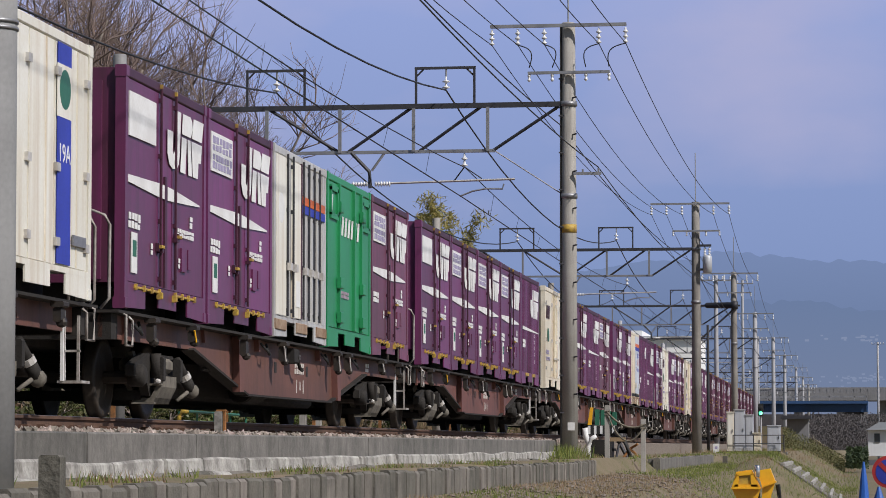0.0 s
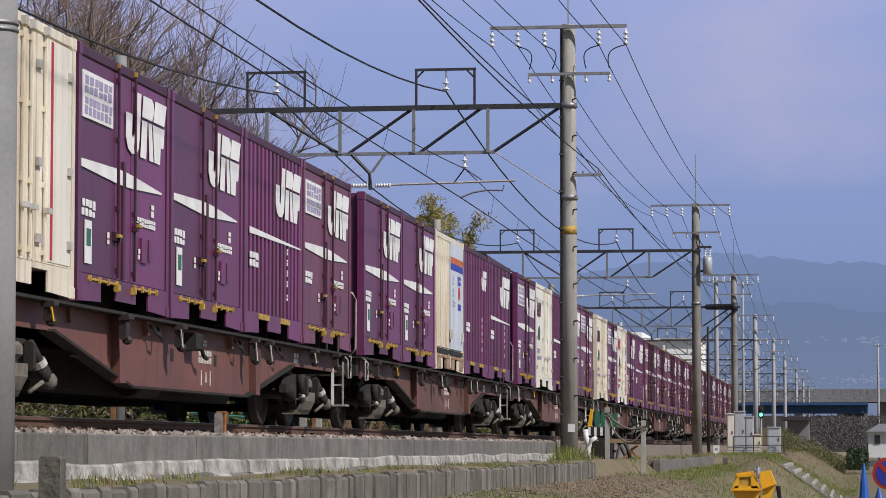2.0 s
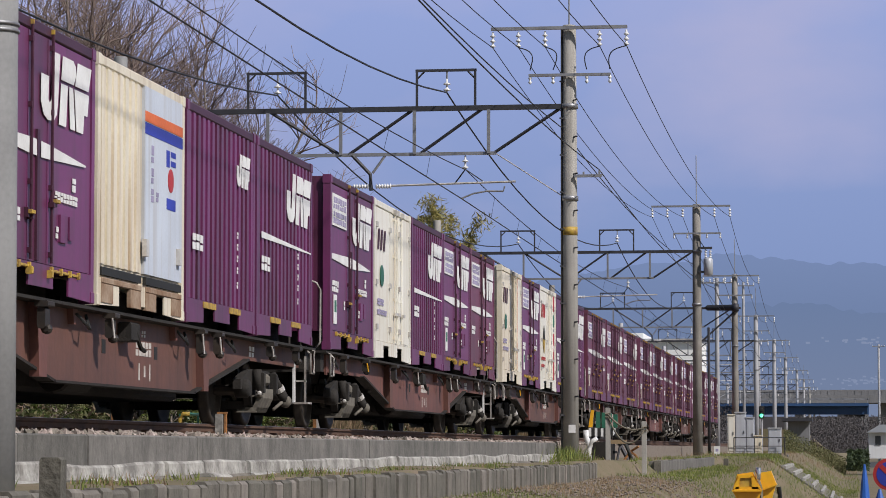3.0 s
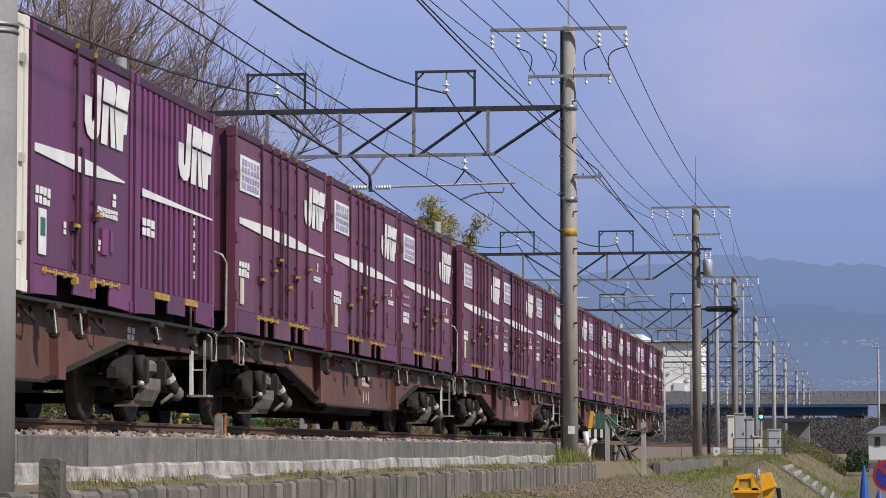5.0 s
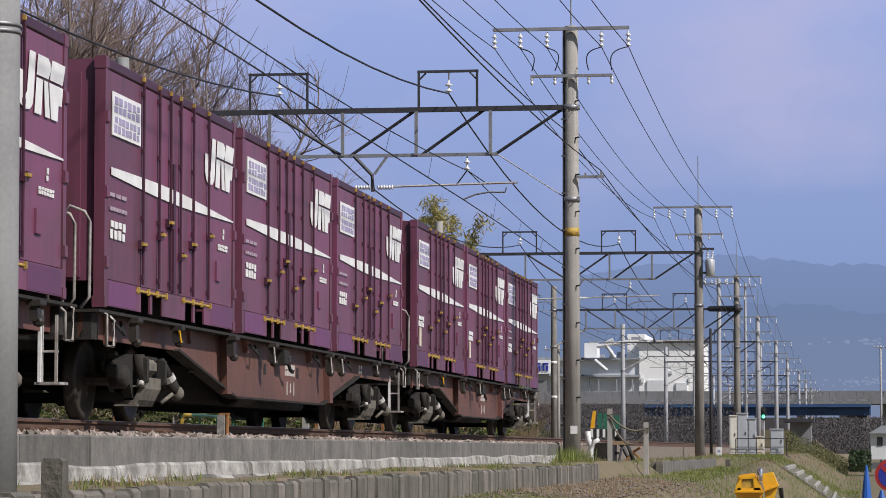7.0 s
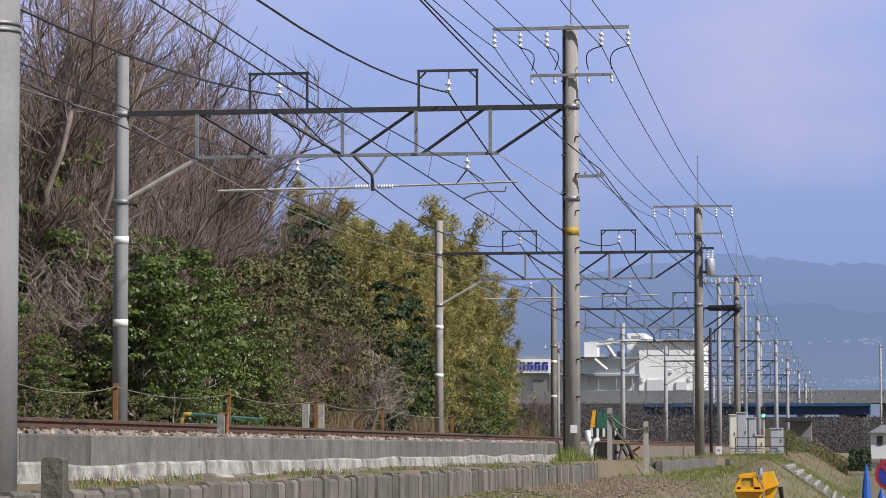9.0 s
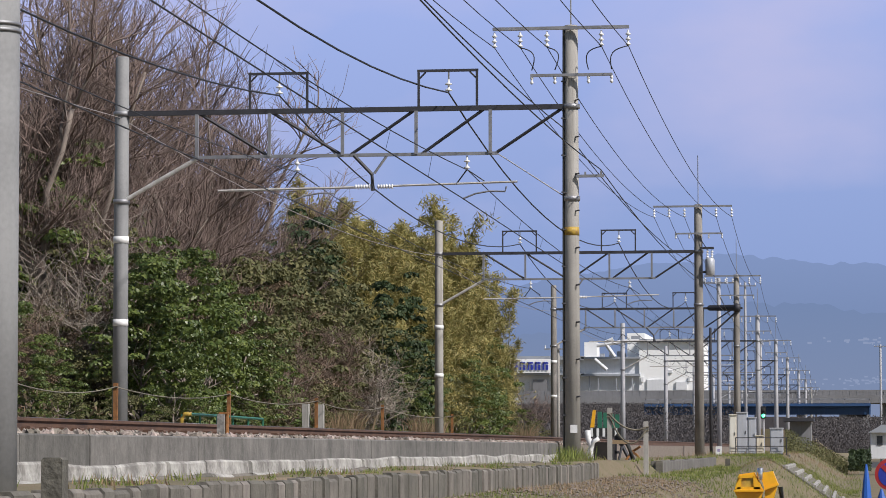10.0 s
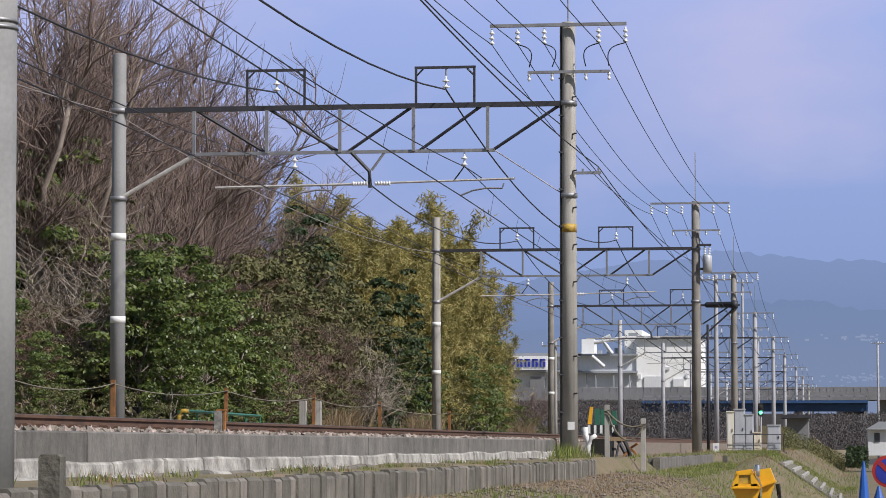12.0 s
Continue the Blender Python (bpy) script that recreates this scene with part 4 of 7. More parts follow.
def reefer12(paint, label, kind):
    """Insulated twelve-foot container with smooth panels and bright lock rods."""
    c = thing("insulated_container", label, "container", "containers on the train")
    shell(c, L12, M[paint], PK12, end_ribs=3)
    h = L12 / 2
    doors(c, ((-h + 0.12, -0.30), (-0.28, 0.55), (0.57, h - 0.12)), M[paint])
    if kind != "blue":
        rods(c, (0.05, 0.32, 0.78), mt=paint, latch=False)
    for y in (0.05, 0.32, 0.78) if kind != "blue" else ():
        part("latch", Geo().box(FACE + 0.02, FACE + 0.06, y - 0.03, y + 0.12, 0.74, 0.79), M["lightsteel"], c)
        part("top_cam", Geo().box(FACE, FACE + 0.05, y - 0.04, y + 0.04, 2.38, 2.46), M["lightsteel"], c)
    for y in (-h + 0.2, -0.35, 0.62, h - 0.2):
        for z in (0.5, 1.2, 2.1):
            part("hinge", Geo().box(FACE - 0.015, FACE + 0.022, y - 0.06, y + 0.06, z - 0.04, z + 0.04), M["lightsteel"], c)
    if kind == "letters":
        part("white_panel", Geo().box(FACE - 0.014, FACE - 0.004, 0.95, h - 0.13, 0.31, H_BOX - 0.13), M["bright"], c, "whiter side panel")
        if paint == "cream":
            part("red_stripe", Geo().box(FACE - 0.006, FACE + 0.002, 1.02, 1.09, 0.33, H_BOX - 0.14), M["red"], c, "thin red upright stripe")
        text_bars(c, "company_mark", ((-h + 0.30, -h + 1.15, 1.72, 2.05, 3),), "rod", FACE)
        text_bars(c, "lettering", ((-h + 0.3, -h + 0.9, 0.85, 0.95, 5), (-h + 0.3, -h + 1.2, 0.7, 0.78, 7)), "ink", FACE)
        part("badge", Geo().lathe([(0.17, -0.004), (0.17, 0.006), (0.02, 0.008)], (FACE, -h + 0.72, 1.32), "x", 14), M["gpaint"], c, "round green badge")
    if kind == "blue":
        for y in (-1.3, -0.8, 0.28, 1.35):
            part("panel_seam", Geo().box(FACE - 0.02, FACE - 0.006, y - 0.02, y + 0.02, 0.3, 2.38), M["cream"], c)
        part("colour_band", Geo().box(FACE - 0.004, FACE + 0.006, 0.62, 1.08, 0.30, H_BOX - 0.12), M["blue"], c, "broad blue upright band")
        part("badge_field", Geo().box(FACE, FACE + 0.009, 0.60, 1.10, 1.68, 2.18), M["bright"], c)
        part("badge", Geo().lathe([(0.19, 0), (0.19, 0.012), (0.05, 0.013)], (FACE, 0.85, 1.95), "x", 16), M["gpaint"], c, "round green and grey badge")
        lettering("class_mark", "19A", c, 0.85, 1.26, 0.25, FACE + 0.0075)
        part("card_frame", Geo().box(FACE, FACE + 0.02, 1.15, 1.6, 0.50, 0.60), M["steel"], c)
    if kind == "red":
        text_bars(c, "company_mark", ((-h + 0.3, -h + 1.2, 1.75, 2.08, 3),), "red", FACE)
        part("colour_band", Geo().box(FACE - 0.004, FACE + 0.006, 1.02, 1.36, 0.30, 1.45).box(FACE - 0.004, FACE + 0.006, 1.02, 1.36, 2.0, H_BOX - 0.12), M["red"], c, "broad red upright band")
        part("badge", Geo().lathe([(0.16, 0), (0.16, 0.012), (0.05, 0.013)], (FACE, 1.19, 1.76), "x", 16), M["gpaint"], c, "round green badge")
        part("badge_base", Geo().box(FACE - 0.004, FACE + 0.006, 1.08, 1.30, 1.50, 1.56), M["steel"], c)
        lettering("class_mark", "19A", c, 1.19, 1.0, 0.22, FACE + 0.0085)
        part("hazard_mark", Geo().prism_x([(-1.25, 1.22), (-0.72, 1.22), (-0.98, 1.56)], FACE - 0.004, FACE + 0.006), M["black"], c, "dark upper half of a diamond mark")
        part("hazard_mark", Geo().prism_x([(-1.25, 1.22), (-0.98, 0.88), (-0.72, 1.22)], FACE - 0.004, FACE + 0.006), M["yellow"], c, "gold lower half of a diamond mark")
        text_bars(c, "lettering", ((-h + 0.3, -h + 1.2, 0.72, 0.8, 7), (-h + 0.3, -h + 1.0, 0.55, 0.62, 5)), "red", FACE)
    return c


def silver12():
    c = thing("freight_container", "dull silver ribbed freight container with an orange and blue stripe", "container", "containers on the train")
    shell(c, L12, M["silver"], PK12, ribs=9)
    rods(c, (-1.0, -0.62, 0.1, 0.5, 0.9, 1.3), mt="darksteel", latch=False)
    for y in (-1.0, -0.62, 0.1, 0.5, 0.9, 1.3):
        part("latch", Geo().box(FACE + 0.02, FACE + 0.07, y - 0.05, y + 0.08, 0.9, 1.0), M["lightsteel"], c)
    part("orange_stripe", Geo().box(FACE - 0.004, FACE + 0.010, 0.05, 1.72, 1.86, 1.97), M["orange"], c)
    part("blue_stripe", Geo().box(FACE - 0.004, FACE + 0.010, 0.05, 1.72, 1.74, 1.85), M["blue"], c)
    part("card", Geo().box(FACE, FACE + 0.012, -0.4, -0.12, 0.45, 0.8), M["white"], c)
    part("side_panel", Geo().box(FACE - 0.03, FACE + 0.004, -1.7, -1.05, 0.3, 2.38), M["bright"], c, "whitish side panel")
    part("side_panel", Geo().box(FACE - 0.03, FACE + 0.004, -0.55, -0.02, 0.3, 2.38), M["bright"], c, "whitish side panel")
    for y in (-1.45, 0.0, 1.45):
        part("rusty_base", Geo().box(FACE - 0.03, FACE + 0.02, y - 0.36, y + 0.36, 0.10, 0.24, 0.01), M["rustbase"], c, "rust-stained base beam")
    part("dark_gap", Geo().box(FACE - 0.02, FACE + 0.012, -0.04, 0.03, 0.3, 2.4), M["rod"], c)
    part("badge", Geo().lathe([(0.01, 0.008), (0.2, 0.006), (0.2, 0.0)][::-1], (FACE, -1.38, 1.7), "x", 16), M["white"], c, "round white badge")
    return c


def green12():
    c = thing("freight_container", "bright green freight container with white lettering blocks", "container", "containers on the train")
    shell(c, L12, M["green"], PK12)
    h = L12 / 2
    for a, b in ((-h + 0.14, -0.9), (-0.86, 0.9), (0.94, h - 0.14)):
        part("door", Geo().box(FACE - 0.04, FACE - 0.01, a, b, 0.3, 2.38), M["green"], c)
    for y in (-0.95, 0.3, 0.95):
        part("door_post", Geo().box(FACE - 0.02, FACE + 0.03, y - 0.045, y + 0.045, 0.3, 2.4, 0.01), M["green"], c)
    for y in (-0.95, 0.95):
        for z in (0.45, 0.95, 2.05):
            part("hinge", Geo().box(FACE, FACE + 0.06, y - 0.12, y + 0.12, z - 0.08, z + 0.08, 0.01), M["green"], c)
    for y0, y1 in ((-h + 0.2, -1.05), (1.05, h - 0.2)):
        part("recess_frame", Geo().box(FACE - 0.02, FACE + 0.02, y0, y1, 2.25, 2.33).box(FACE - 0.02, FACE + 0.02, y0, y1, 1.85, 1.93).box(FACE - 0.02, FACE + 0.02, y0, y0 + 0.07, 1.9, 2.3).box(FACE - 0.02, FACE + 0.02, y1 - 0.07, y1, 1.9, 2.3), M["green"], c)
    text_bars(c, "company_mark", ((-0.75, 0.85, 1.66, 1.94, 6), (-1.6, -1.4, 1.95, 2.2, 1)), "white", FACE + 0.002)
    text_bars(c, "lettering", ((-0.8, -0.1, 0.75, 0.85, 6),), "faint", FACE)
    return c


def striped12():
    """White container with a plain panel half and a ribbed cream half."""
    c = thing("freight_container", "white half-ribbed freight container with orange and blue stripe", "container", "containers on the train")
    shell(c, L12, M["cream"], PK12, end_ribs=3)
    part("cream_panel", Geo().box(FACE - 0.05, FACE - 0.022, -1.73, 0.0, 0.42, 2.38), M["cream"], c, "cream panel")
    for k in range(7):
        y = -1.72 + k * 0.235
        part("wall_rib", Geo().box(FACE - 0.03, FACE + 0.004, y, y + 0.13, 0.42, 2.38), M["cream"], c)
    part("door", Geo().box(FACE - 0.04, FACE + 0.006, 0.02, 1.72, 0.42, 2.40), M["panelwhite"], c, "smooth cool white panel")
    part("orange_stripe", Geo().box(FACE, FACE + 0.011, 0.03, 1.72, 2.03, 2.14), M["orange"], c)
    part("blue_stripe", Geo().box(FACE, FACE + 0.011, 0.03, 1.72, 1.90, 2.02), M["blue"], c)
    part("red_mark", Geo().lathe([(0.13, 0.004), (0.13, 0.012), (0.09, 0.013)], (FACE, 1.18, 1.50), "x", 14), M["red"], c, "round red mark")
    part("blue_mark", Geo().box(FACE, FACE + 0.011, 0.98, 1.12, 1.64, 1.82).box(FACE, FACE + 0.011, 1.18, 1.40, 1.66, 1.72).box(FACE, FACE + 0.011, 1.18, 1.40, 1.76, 1.82).box(FACE, FACE + 0.011, 1.0, 1.40, 1.18, 1.30), M["blue"], c)
    text_bars(c, "lettering", ((0.30, 0.44, 1.62, 1.80, 1), (0.30, 0.44, 1.40, 1.56, 1), (0.30, 0.44, 1.20, 1.34, 1), (0.52, 0.66, 1.22, 1.32, 1)), "ink", FACE + 0.006)
    for y in (0.0, 1.5):
        part("latch", Geo().box(FACE, FACE + 0.05, y - 0.05, y + 0.07, 0.6, 0.78), M["lightsteel"], c)
    for a, b in ((-1.70, -0.1), (0.1, 1.70)):
        part("lower_rail", Geo().box(FACE - 0.03, FACE + 0.008, a, b, 0.31, 0.39), M["black"], c)
        part("rusty_base", Geo().box(FACE - 0.03, FACE + 0.012, a, b, 0.225, 0.29, 0.01).box(FACE - 0.03, FACE + 0.010, a, a + 0.45, 0.04, 0.224).box(FACE - 0.03, FACE + 0.010, b - 0.45, b, 0.04, 0.224), M["rustbase"], c, "rust-stained base beam")
    return c


def box20(label, variant=0):
    """Twenty-foot container whose whole side opens, with a row of lock rods."""
    c = thing("long_freight_container", label, "container", "containers on the train")
    p = M["maroon"]
    shell(c, L20, p, PK20, end_ribs=5)
    h = L20 / 2
    ys = (-1.52, -0.82, -0.31, 0.16, 0.78, 1.55)
    doors(c, zip((-h + 0.12, *ys), (*ys, h - 0.12)), p)
    rods(c, ys)
    part("hinge_strip", Geo().box(FACE - 0.015, FACE + 0.016, -0.16, -0.07, 0.3, 1.7), M["rod"], c)
    for y in (-h + 0.06, h - 0.06):
        for z in (0.45, 1.15, 1.9):
            part("hinge", Geo().box(FACE - 0.02, FACE + 0.022, y - 0.055, y + 0.055, z - 0.06, z + 0.06, 0.01), p, c)
    part("sill_panel", Geo().box(FACE - 0.02, FACE + 0.004, -h + 0.15, -1.75, 0.03, 0.27), M["purple"], c, "fresher purple lower panel")
    part("sill_panel", Geo().box(FACE - 0.02, FACE + 0.004, 1.75, h - 0.15, 0.03, 0.27), M["purple"], c, "fresher purple lower panel")
    pocket_trim(c, ((-1.75, -0.42), (0.28, 1.72)))
    sign_panel(c, -2.77, -1.62, 1.74, 2.18, FACE)
    emblem(c, 1.39, 1.64, 1.50, 0.55, FACE + 0.002)
    stripe(c, -2.82, 2.93, 1.34, FACE, ys, drop=0.07, th=0.15)
    text_bars(c, "lettering", ((-h + 0.22, -h + 0.85, 0.70, 0.88, 4), (2.1, 2.62, 0.92, 0.99, 6), (2.35, 2.44, 1.06, 1.18, 1)), "white", FACE)
    if variant:
        text_bars(c, "small_print", ((-h + 0.2, -h + 0.9, 1.12, 1.16, 3), (-h + 0.2, -h + 0.9, 0.98, 1.02, 6)), "faint", FACE)
    else:
        part("route_card", Geo().box(FACE - 0.004, FACE + 0.007, -h + 0.30, -h + 0.5, 0.36, 0.68), M["cream"], c, "yellowed route card")
    part("card_frame", Geo().box(FACE - 0.01, FACE + 0.012, 2.0, 2.2, 0.55, 0.78), p, c)
    return c


# the wagons: side view outline of the deep side sill
SILL = [(-9.75, 1.05), (-9.75, 0.80), (-5.9, 0.80), (-2.9, 0.33), (2.9, 0.33), (5.9, 0.80), (9.75, 0.80), (9.75, 1.05)]


def bogie(wagon, y):
    b = part("bogie", Geo().box(-0.92, 0.92, y - 0.22, y + 0.22, 0.42, 0.66, 0.03).box(-0.4, 0.4, y - 0.35, y + 0.35, 0.6, 0.82, 0.02), M["gear"], wagon)
    for s in (-1, 1):
        x0, x1 = (0.90, 1.0) if s > 0 else (-1.0, -0.90)
        g = Geo().prism_x([(y - 1.15, 0.44), (y - 0.62, 0.44), (y - 0.45, 0.24), (y + 0.45, 0.24), (y + 0.62, 0.44), (y + 1.15, 0.44), (y + 1.15, 0.56), (y + 0.6, 0.70), (y - 0.6, 0.70), (y - 1.15, 0.56)], x0, x1)
        part("side_frame", g, M["gear"], b, "dark cast bogie side frame")
        for nm, pl in (("spring_plank", [(0.81, 0.16), (1.03, 0.16), (1.06, 0.22), (0.79, 0.22)]), ("plank_arm", [(1.03, 0.16), (1.12, 0.34), (1.12, 0.46), (1.075, 0.44), (1.07, 0.36), (1.0, 0.22)]), ("plank_arm", [(0.81, 0.16), (0.84, 0.22), (0.78, 0.36), (0.775, 0.44), (0.73, 0.46), (0.73, 0.34)])):
            pl = pl if s > 0 else [(-p, q) for p, q in pl[::-1]]
            part(nm, Geo().prism_y(pl, y - 0.42, y + 0.30), M["bogie"], b, "pale dusty spring plank" if nm == "spring_plank" else "")
        xl, xh = min(s * 0.72, s * 1.13), max(s * 0.72, s * 1.13)
        part("ledge", Geo().box(xl, xh, y - 0.45, y - 0.36, 0.355, 0.375).box(xl + 0.08, xh - 0.08, y - 0.46, y - 0.38, 0.155, 0.175), M["bogie"], b, "worn pale ledge")
        part("yoke", Geo().prism_y([(s * 0.70, 0.36), (s * 0.76, 0.36), (s * 0.80, 0.60), (s * 0.76, 0.74), (s * 0.69, 0.72), (s * 0.68, 0.52)][::s], y - 0.30, y - 0.16), M["bogie"], b, "curved cast yoke")
        part("damper", Geo().tube([(s * 1.07, y - 0.42, 0.44), (s * 1.06, y - 0.42, 0.70)], 0.06, 10), M["gear"], b, smooth=True)
        for px, dy, pz in ((0.90, -0.44, 0.60), (1.10, -0.46, 0.40)):
            part("hanger_pin", Geo().lathe([(0.015, -0.05), (0.028, -0.04), (0.028, 0.04), (0.015, 0.05)], (s * px, y + dy, pz), "y", 8), M["lightsteel"], b)
        part("plank_web", Geo().box(min(s * 0.80, s * 1.06), max(s * 0.80, s * 1.06), y - 0.30, y + 0.30, 0.22, 0.36), M["bogie"], b)
        for xc in (0.74, 1.11):
            for dy in (-0.40, 0.40):
                part("horn_plate", Geo().box(min(s * (xc - 0.045), s * (xc + 0.045)), max(s * (xc - 0.045), s * (xc + 0.045)), y + dy - 0.05, y + dy + 0.05, 0.40, 0.66, 0.015), M["gear"], b)
        part("bolster_end", Geo().box(min(s * 0.6, s * 1.10), max(s * 0.6, s * 1.10), y - 0.24, y + 0.20, 0.50, 0.66, 0.04), M["bogie"], b)
        part("brake_hanger", Geo().lathe([(0.05, -0.1), (0.10, -0.06), (0.10, 0.06), (0.05, 0.1)], (s * 0.95, y - 0.34, 0.58), "y", 10).tube([(s * 0.85, y - 0.36, 0.7), (s * 1.02, y - 0.38, 0.46)], 0.035, 6), M["bogie"], b, smooth=True)
        for dy in (-0.17, 0.0, 0.17):
            prof = [(0.045, 0.36)]
            for i in range(4):
                prof += [(0.07, 0.375 + i * 0.05), (0.05, 0.40 + i * 0.05)]
            prof.append((0.045, 0.57))
            part("spring", Geo().lathe(prof, (s * 0.97, y + dy, 0), "z", 8), M["wheel"], b)
        for dy in (-0.95, 0.95):
            part("axle_box", Geo().lathe([(0.12, -0.1), (0.12, 0.05), (0.09, 0.08), (0.03, 0.09)] if s > 0 else [(0.03, -0.09), (0.09, -0.08), (0.12, -0.05), (0.12, 0.1)], (s * 1.0, y + dy, 0.45), "x", 12), M["gear"], b, smooth=True)
    for dy in (-0.95, 0.95):
        wl = part("wheel_set", Geo().tube([(-1.0, 0, 0), (1.0, 0, 0)], 0.07, 8), M["wheel"], wagon)
        wl.location = (0, y + dy, 0.43)
        for s in (-1, 1):
            part("wheel", Geo().lathe([(0.10, -0.06), (0.30, -0.03), (0.36, -0.065), (0.43, -0.065), (0.455 if s > 0 else 0.43, -0.06), (0.455 if s > 0 else 0.43, -0.03), (0.43, 0.03), (0.455 if s < 0 else 0.43, 0.06), (0.36, 0.065), (0.30, 0.02), (0.10, 0.06)], (s * 0.56, 0, 0), "x", 24), M["wheel"], wl, smooth=True)
    # brake cylinder and lever beside the frame
    part("brake_cylinder", Geo().tube([(1.06, y + 0.50, 0.66), (1.14, y + 0.62, 0.46)], 0.06, 10).tube([(1.14, y + 0.62, 0.46), (1.21, y + 0.72, 0.29)], 0.068, 10), M["gear"], b, smooth=True)
    part("brake_sleeve", Geo().tube([(1.128, y + 0.595, 0.495), (1.148, y + 0.625, 0.445)], 0.074, 10), M["lightsteel"], b, "bright steel sleeve")
    part("brake_knuckle", Geo().lathe([(0.03, -0.06), (0.075, -0.05), (0.085, 0.0), (0.06, 0.05), (0.02, 0.06)], (1.205, y + 0.70, 0.31), "y", 10).tube([(1.19, y + 0.55, 0.30), (1.10, y + 0.40, 0.20)], 0.022, 6), M["bogie"], b, smooth=True)
    part("brake_beam", Geo().box(-0.9, 0.9, y - 0.45, y - 0.38, 0.2, 0.3).box(-0.9, 0.9, y + 0.38, y + 0.45, 0.2, 0.3), M["gear"], b)


def wagon_proto():
    w = thing("container_wagon", "red-brown flat container wagon with deep fish-belly side sills", "wagon", "wagons of the train")
    for s in (-1, 1):
        x0, x1 = (1.0, 1.05) if s > 0 else (-1.05, -1.0)
        part("side_sill", Geo().prism_x(SILL, x0, x1), M["sill"], w, "red-brown fish-belly side sill")
        part("sill_flange", Geo().box(min(s * 0.98, s * 1.23), max(s * 0.98, s * 1.23), -9.8, 9.8, 1.045, 1.075)
             .box(min(s * 0.96, s * 1.12), max(s * 0.96, s * 1.12), -2.95, 2.95, 0.32, 0.345)
             .prism_x([(-5.95, 0.79), (-2.9, 0.32), (-2.9, 0.345), (-5.9, 0.815)], min(s * 0.96, s * 1.12), max(s * 0.96, s * 1.12))
             .prism_x([(2.9, 0.32), (5.95, 0.79), (5.9, 0.815), (2.9, 0.345)], min(s * 0.96, s * 1.12), max(s * 0.96, s * 1.12)), M["gear"], w)
    part("centre_sill", Geo().box(-0.22, 0.22, -9.7, 9.7, 0.72, 1.02).box(-1.14, 1.14, -9.75, -9.5, 0.78, 1.04).box(-1.14, 1.14, 9.5, 9.75, 0.78, 1.04), M["gear"], w)
    dk = Geo()
    for i in range(14):
        y = -9.3 + i * 18.6 / 13
        dk.box(-1.0, 1.0, y - 0.08, y + 0.08, 0.9, 1.04)
    dk.box(-1.0, 1.0, -9.75, 9.75, 1.03, 1.05)
    part("deck", dk, M["gear"], w)
    rng = random.Random(12)
    for y in (-8.4, -6.5, -3.7, -1.3, 2.7, 3.6, 6.7, 8.4):
        d, e = rng.uniform(0.07, 0.13), rng.uniform(0.0, 0.10)
        part("lashing_bracket", Geo().box(1.17, 1.30, y - d, y + d, 0.99, 1.045, 0.012), M["wheel"], w)
        part("twist_lock", Geo().box(1.19, 1.27, y - d * 0.8, y + d * 0.5, 0.86 - e, 0.99, 0.02).lathe([(0.03, -0.05), (0.05, -0.03), (0.05, 0.03), (0.03, 0.05)], (1.25, y + d * 0.2, 0.86 - e), "y", 8), M["wheel"], w)
        if rng.random() < 0.5:
            part("lock_handle", Geo().tube([(1.27, y - d, 0.99), (1.28, y - d + 0.05, 0.86 - e)], 0.012, 5), M["lampyellow" if rng.random() < 0.4 else "lightsteel"], w, "bright worn handle")
    for y in (-8.9, -5.2, -2.2, 2.0, 4.5, 7.6):
        k = rng.uniform(0.12, 0.3)
        part("deck_bracket", Geo().prism_x([(y - 0.04, 1.045 - k), (y + 0.03, 1.045 - k), (y + 0.09, 1.045), (y - 0.09, 1.045)], 1.045, rng.uniform(1.07, 1.13)), M["sill"], w)
        if rng.random() < 0.5:
            part("hose", Geo().tube([(1.12, y, 1.0), (1.2, y + 0.08, 0.9), (1.19, y + 0.25, 0.86), (1.12, y + 0.36, 1.0)], 0.016, 5), M["black"], w)
    for y in (-3.4, 3.4):
        part("stiffener", Geo().prism_x([(y - 0.12, 0.36), (y + 0.12, 0.36), (y + 0.20, 1.04), (y - 0.20, 1.04)], 1.045, 1.14), M["sill"], w)
    part("brake_gear", Geo().lathe([(0.16, -0.5), (0.18, -0.45), (0.18, 0.45), (0.16, 0.5)], (0.75, -1.2, 0.42), "y", 12).box(0.4, 1.0, 0.8, 1.6, 0.36, 0.7, 0.02).box(-0.5, 0.5, -4.6, 4.6, 0.26, 0.75, 0.05).box(-1.0, -0.3, -3.5, 3.8, 0.22, 0.6, 0.05).tube([(1.0, -5, 0.6), (1.0, 5, 0.6)], 0.025, 5), M["gear"], w)
    part("release_gear", Geo().box(1.05, 1.2, -0.35, 0.0, 0.80, 1.0, 0.02).tube([(1.18, -0.1, 0.9), (1.19, 0.1, 0.74), (1.19, 0.25, 0.72)], 0.025, 6), M["gear"], w)
    hole = Geo()
    for y in (-0.9, 1.3):
        hole.box(1.04, 1.0545, y - 0.07, y + 0.07, 0.66, 0.80)
    part("sill_slot", hole, M["black"], w)
    text_bars(w, "fleet_lettering", ((0.42, 1.12, 0.68, 0.83, 5), (0.66, 0.86, 0.88, 0.95, 2)), "stencil", 1.05)
    for a, b, lo, hi in ((0.55, 0.59, 0.42, 0.60), (0.78, 0.84, 0.46, 0.58), (1.02, 1.06, 0.42, 0.60)):
        part("painted_mark", Geo().box(1.045, 1.055, a, b, lo, hi), M["stencil"], w, "faded painted mark")
    text_bars(w, "end_lettering", ((6.2, 6.55, 0.85, 0.98, 2),), "white", 1.05)
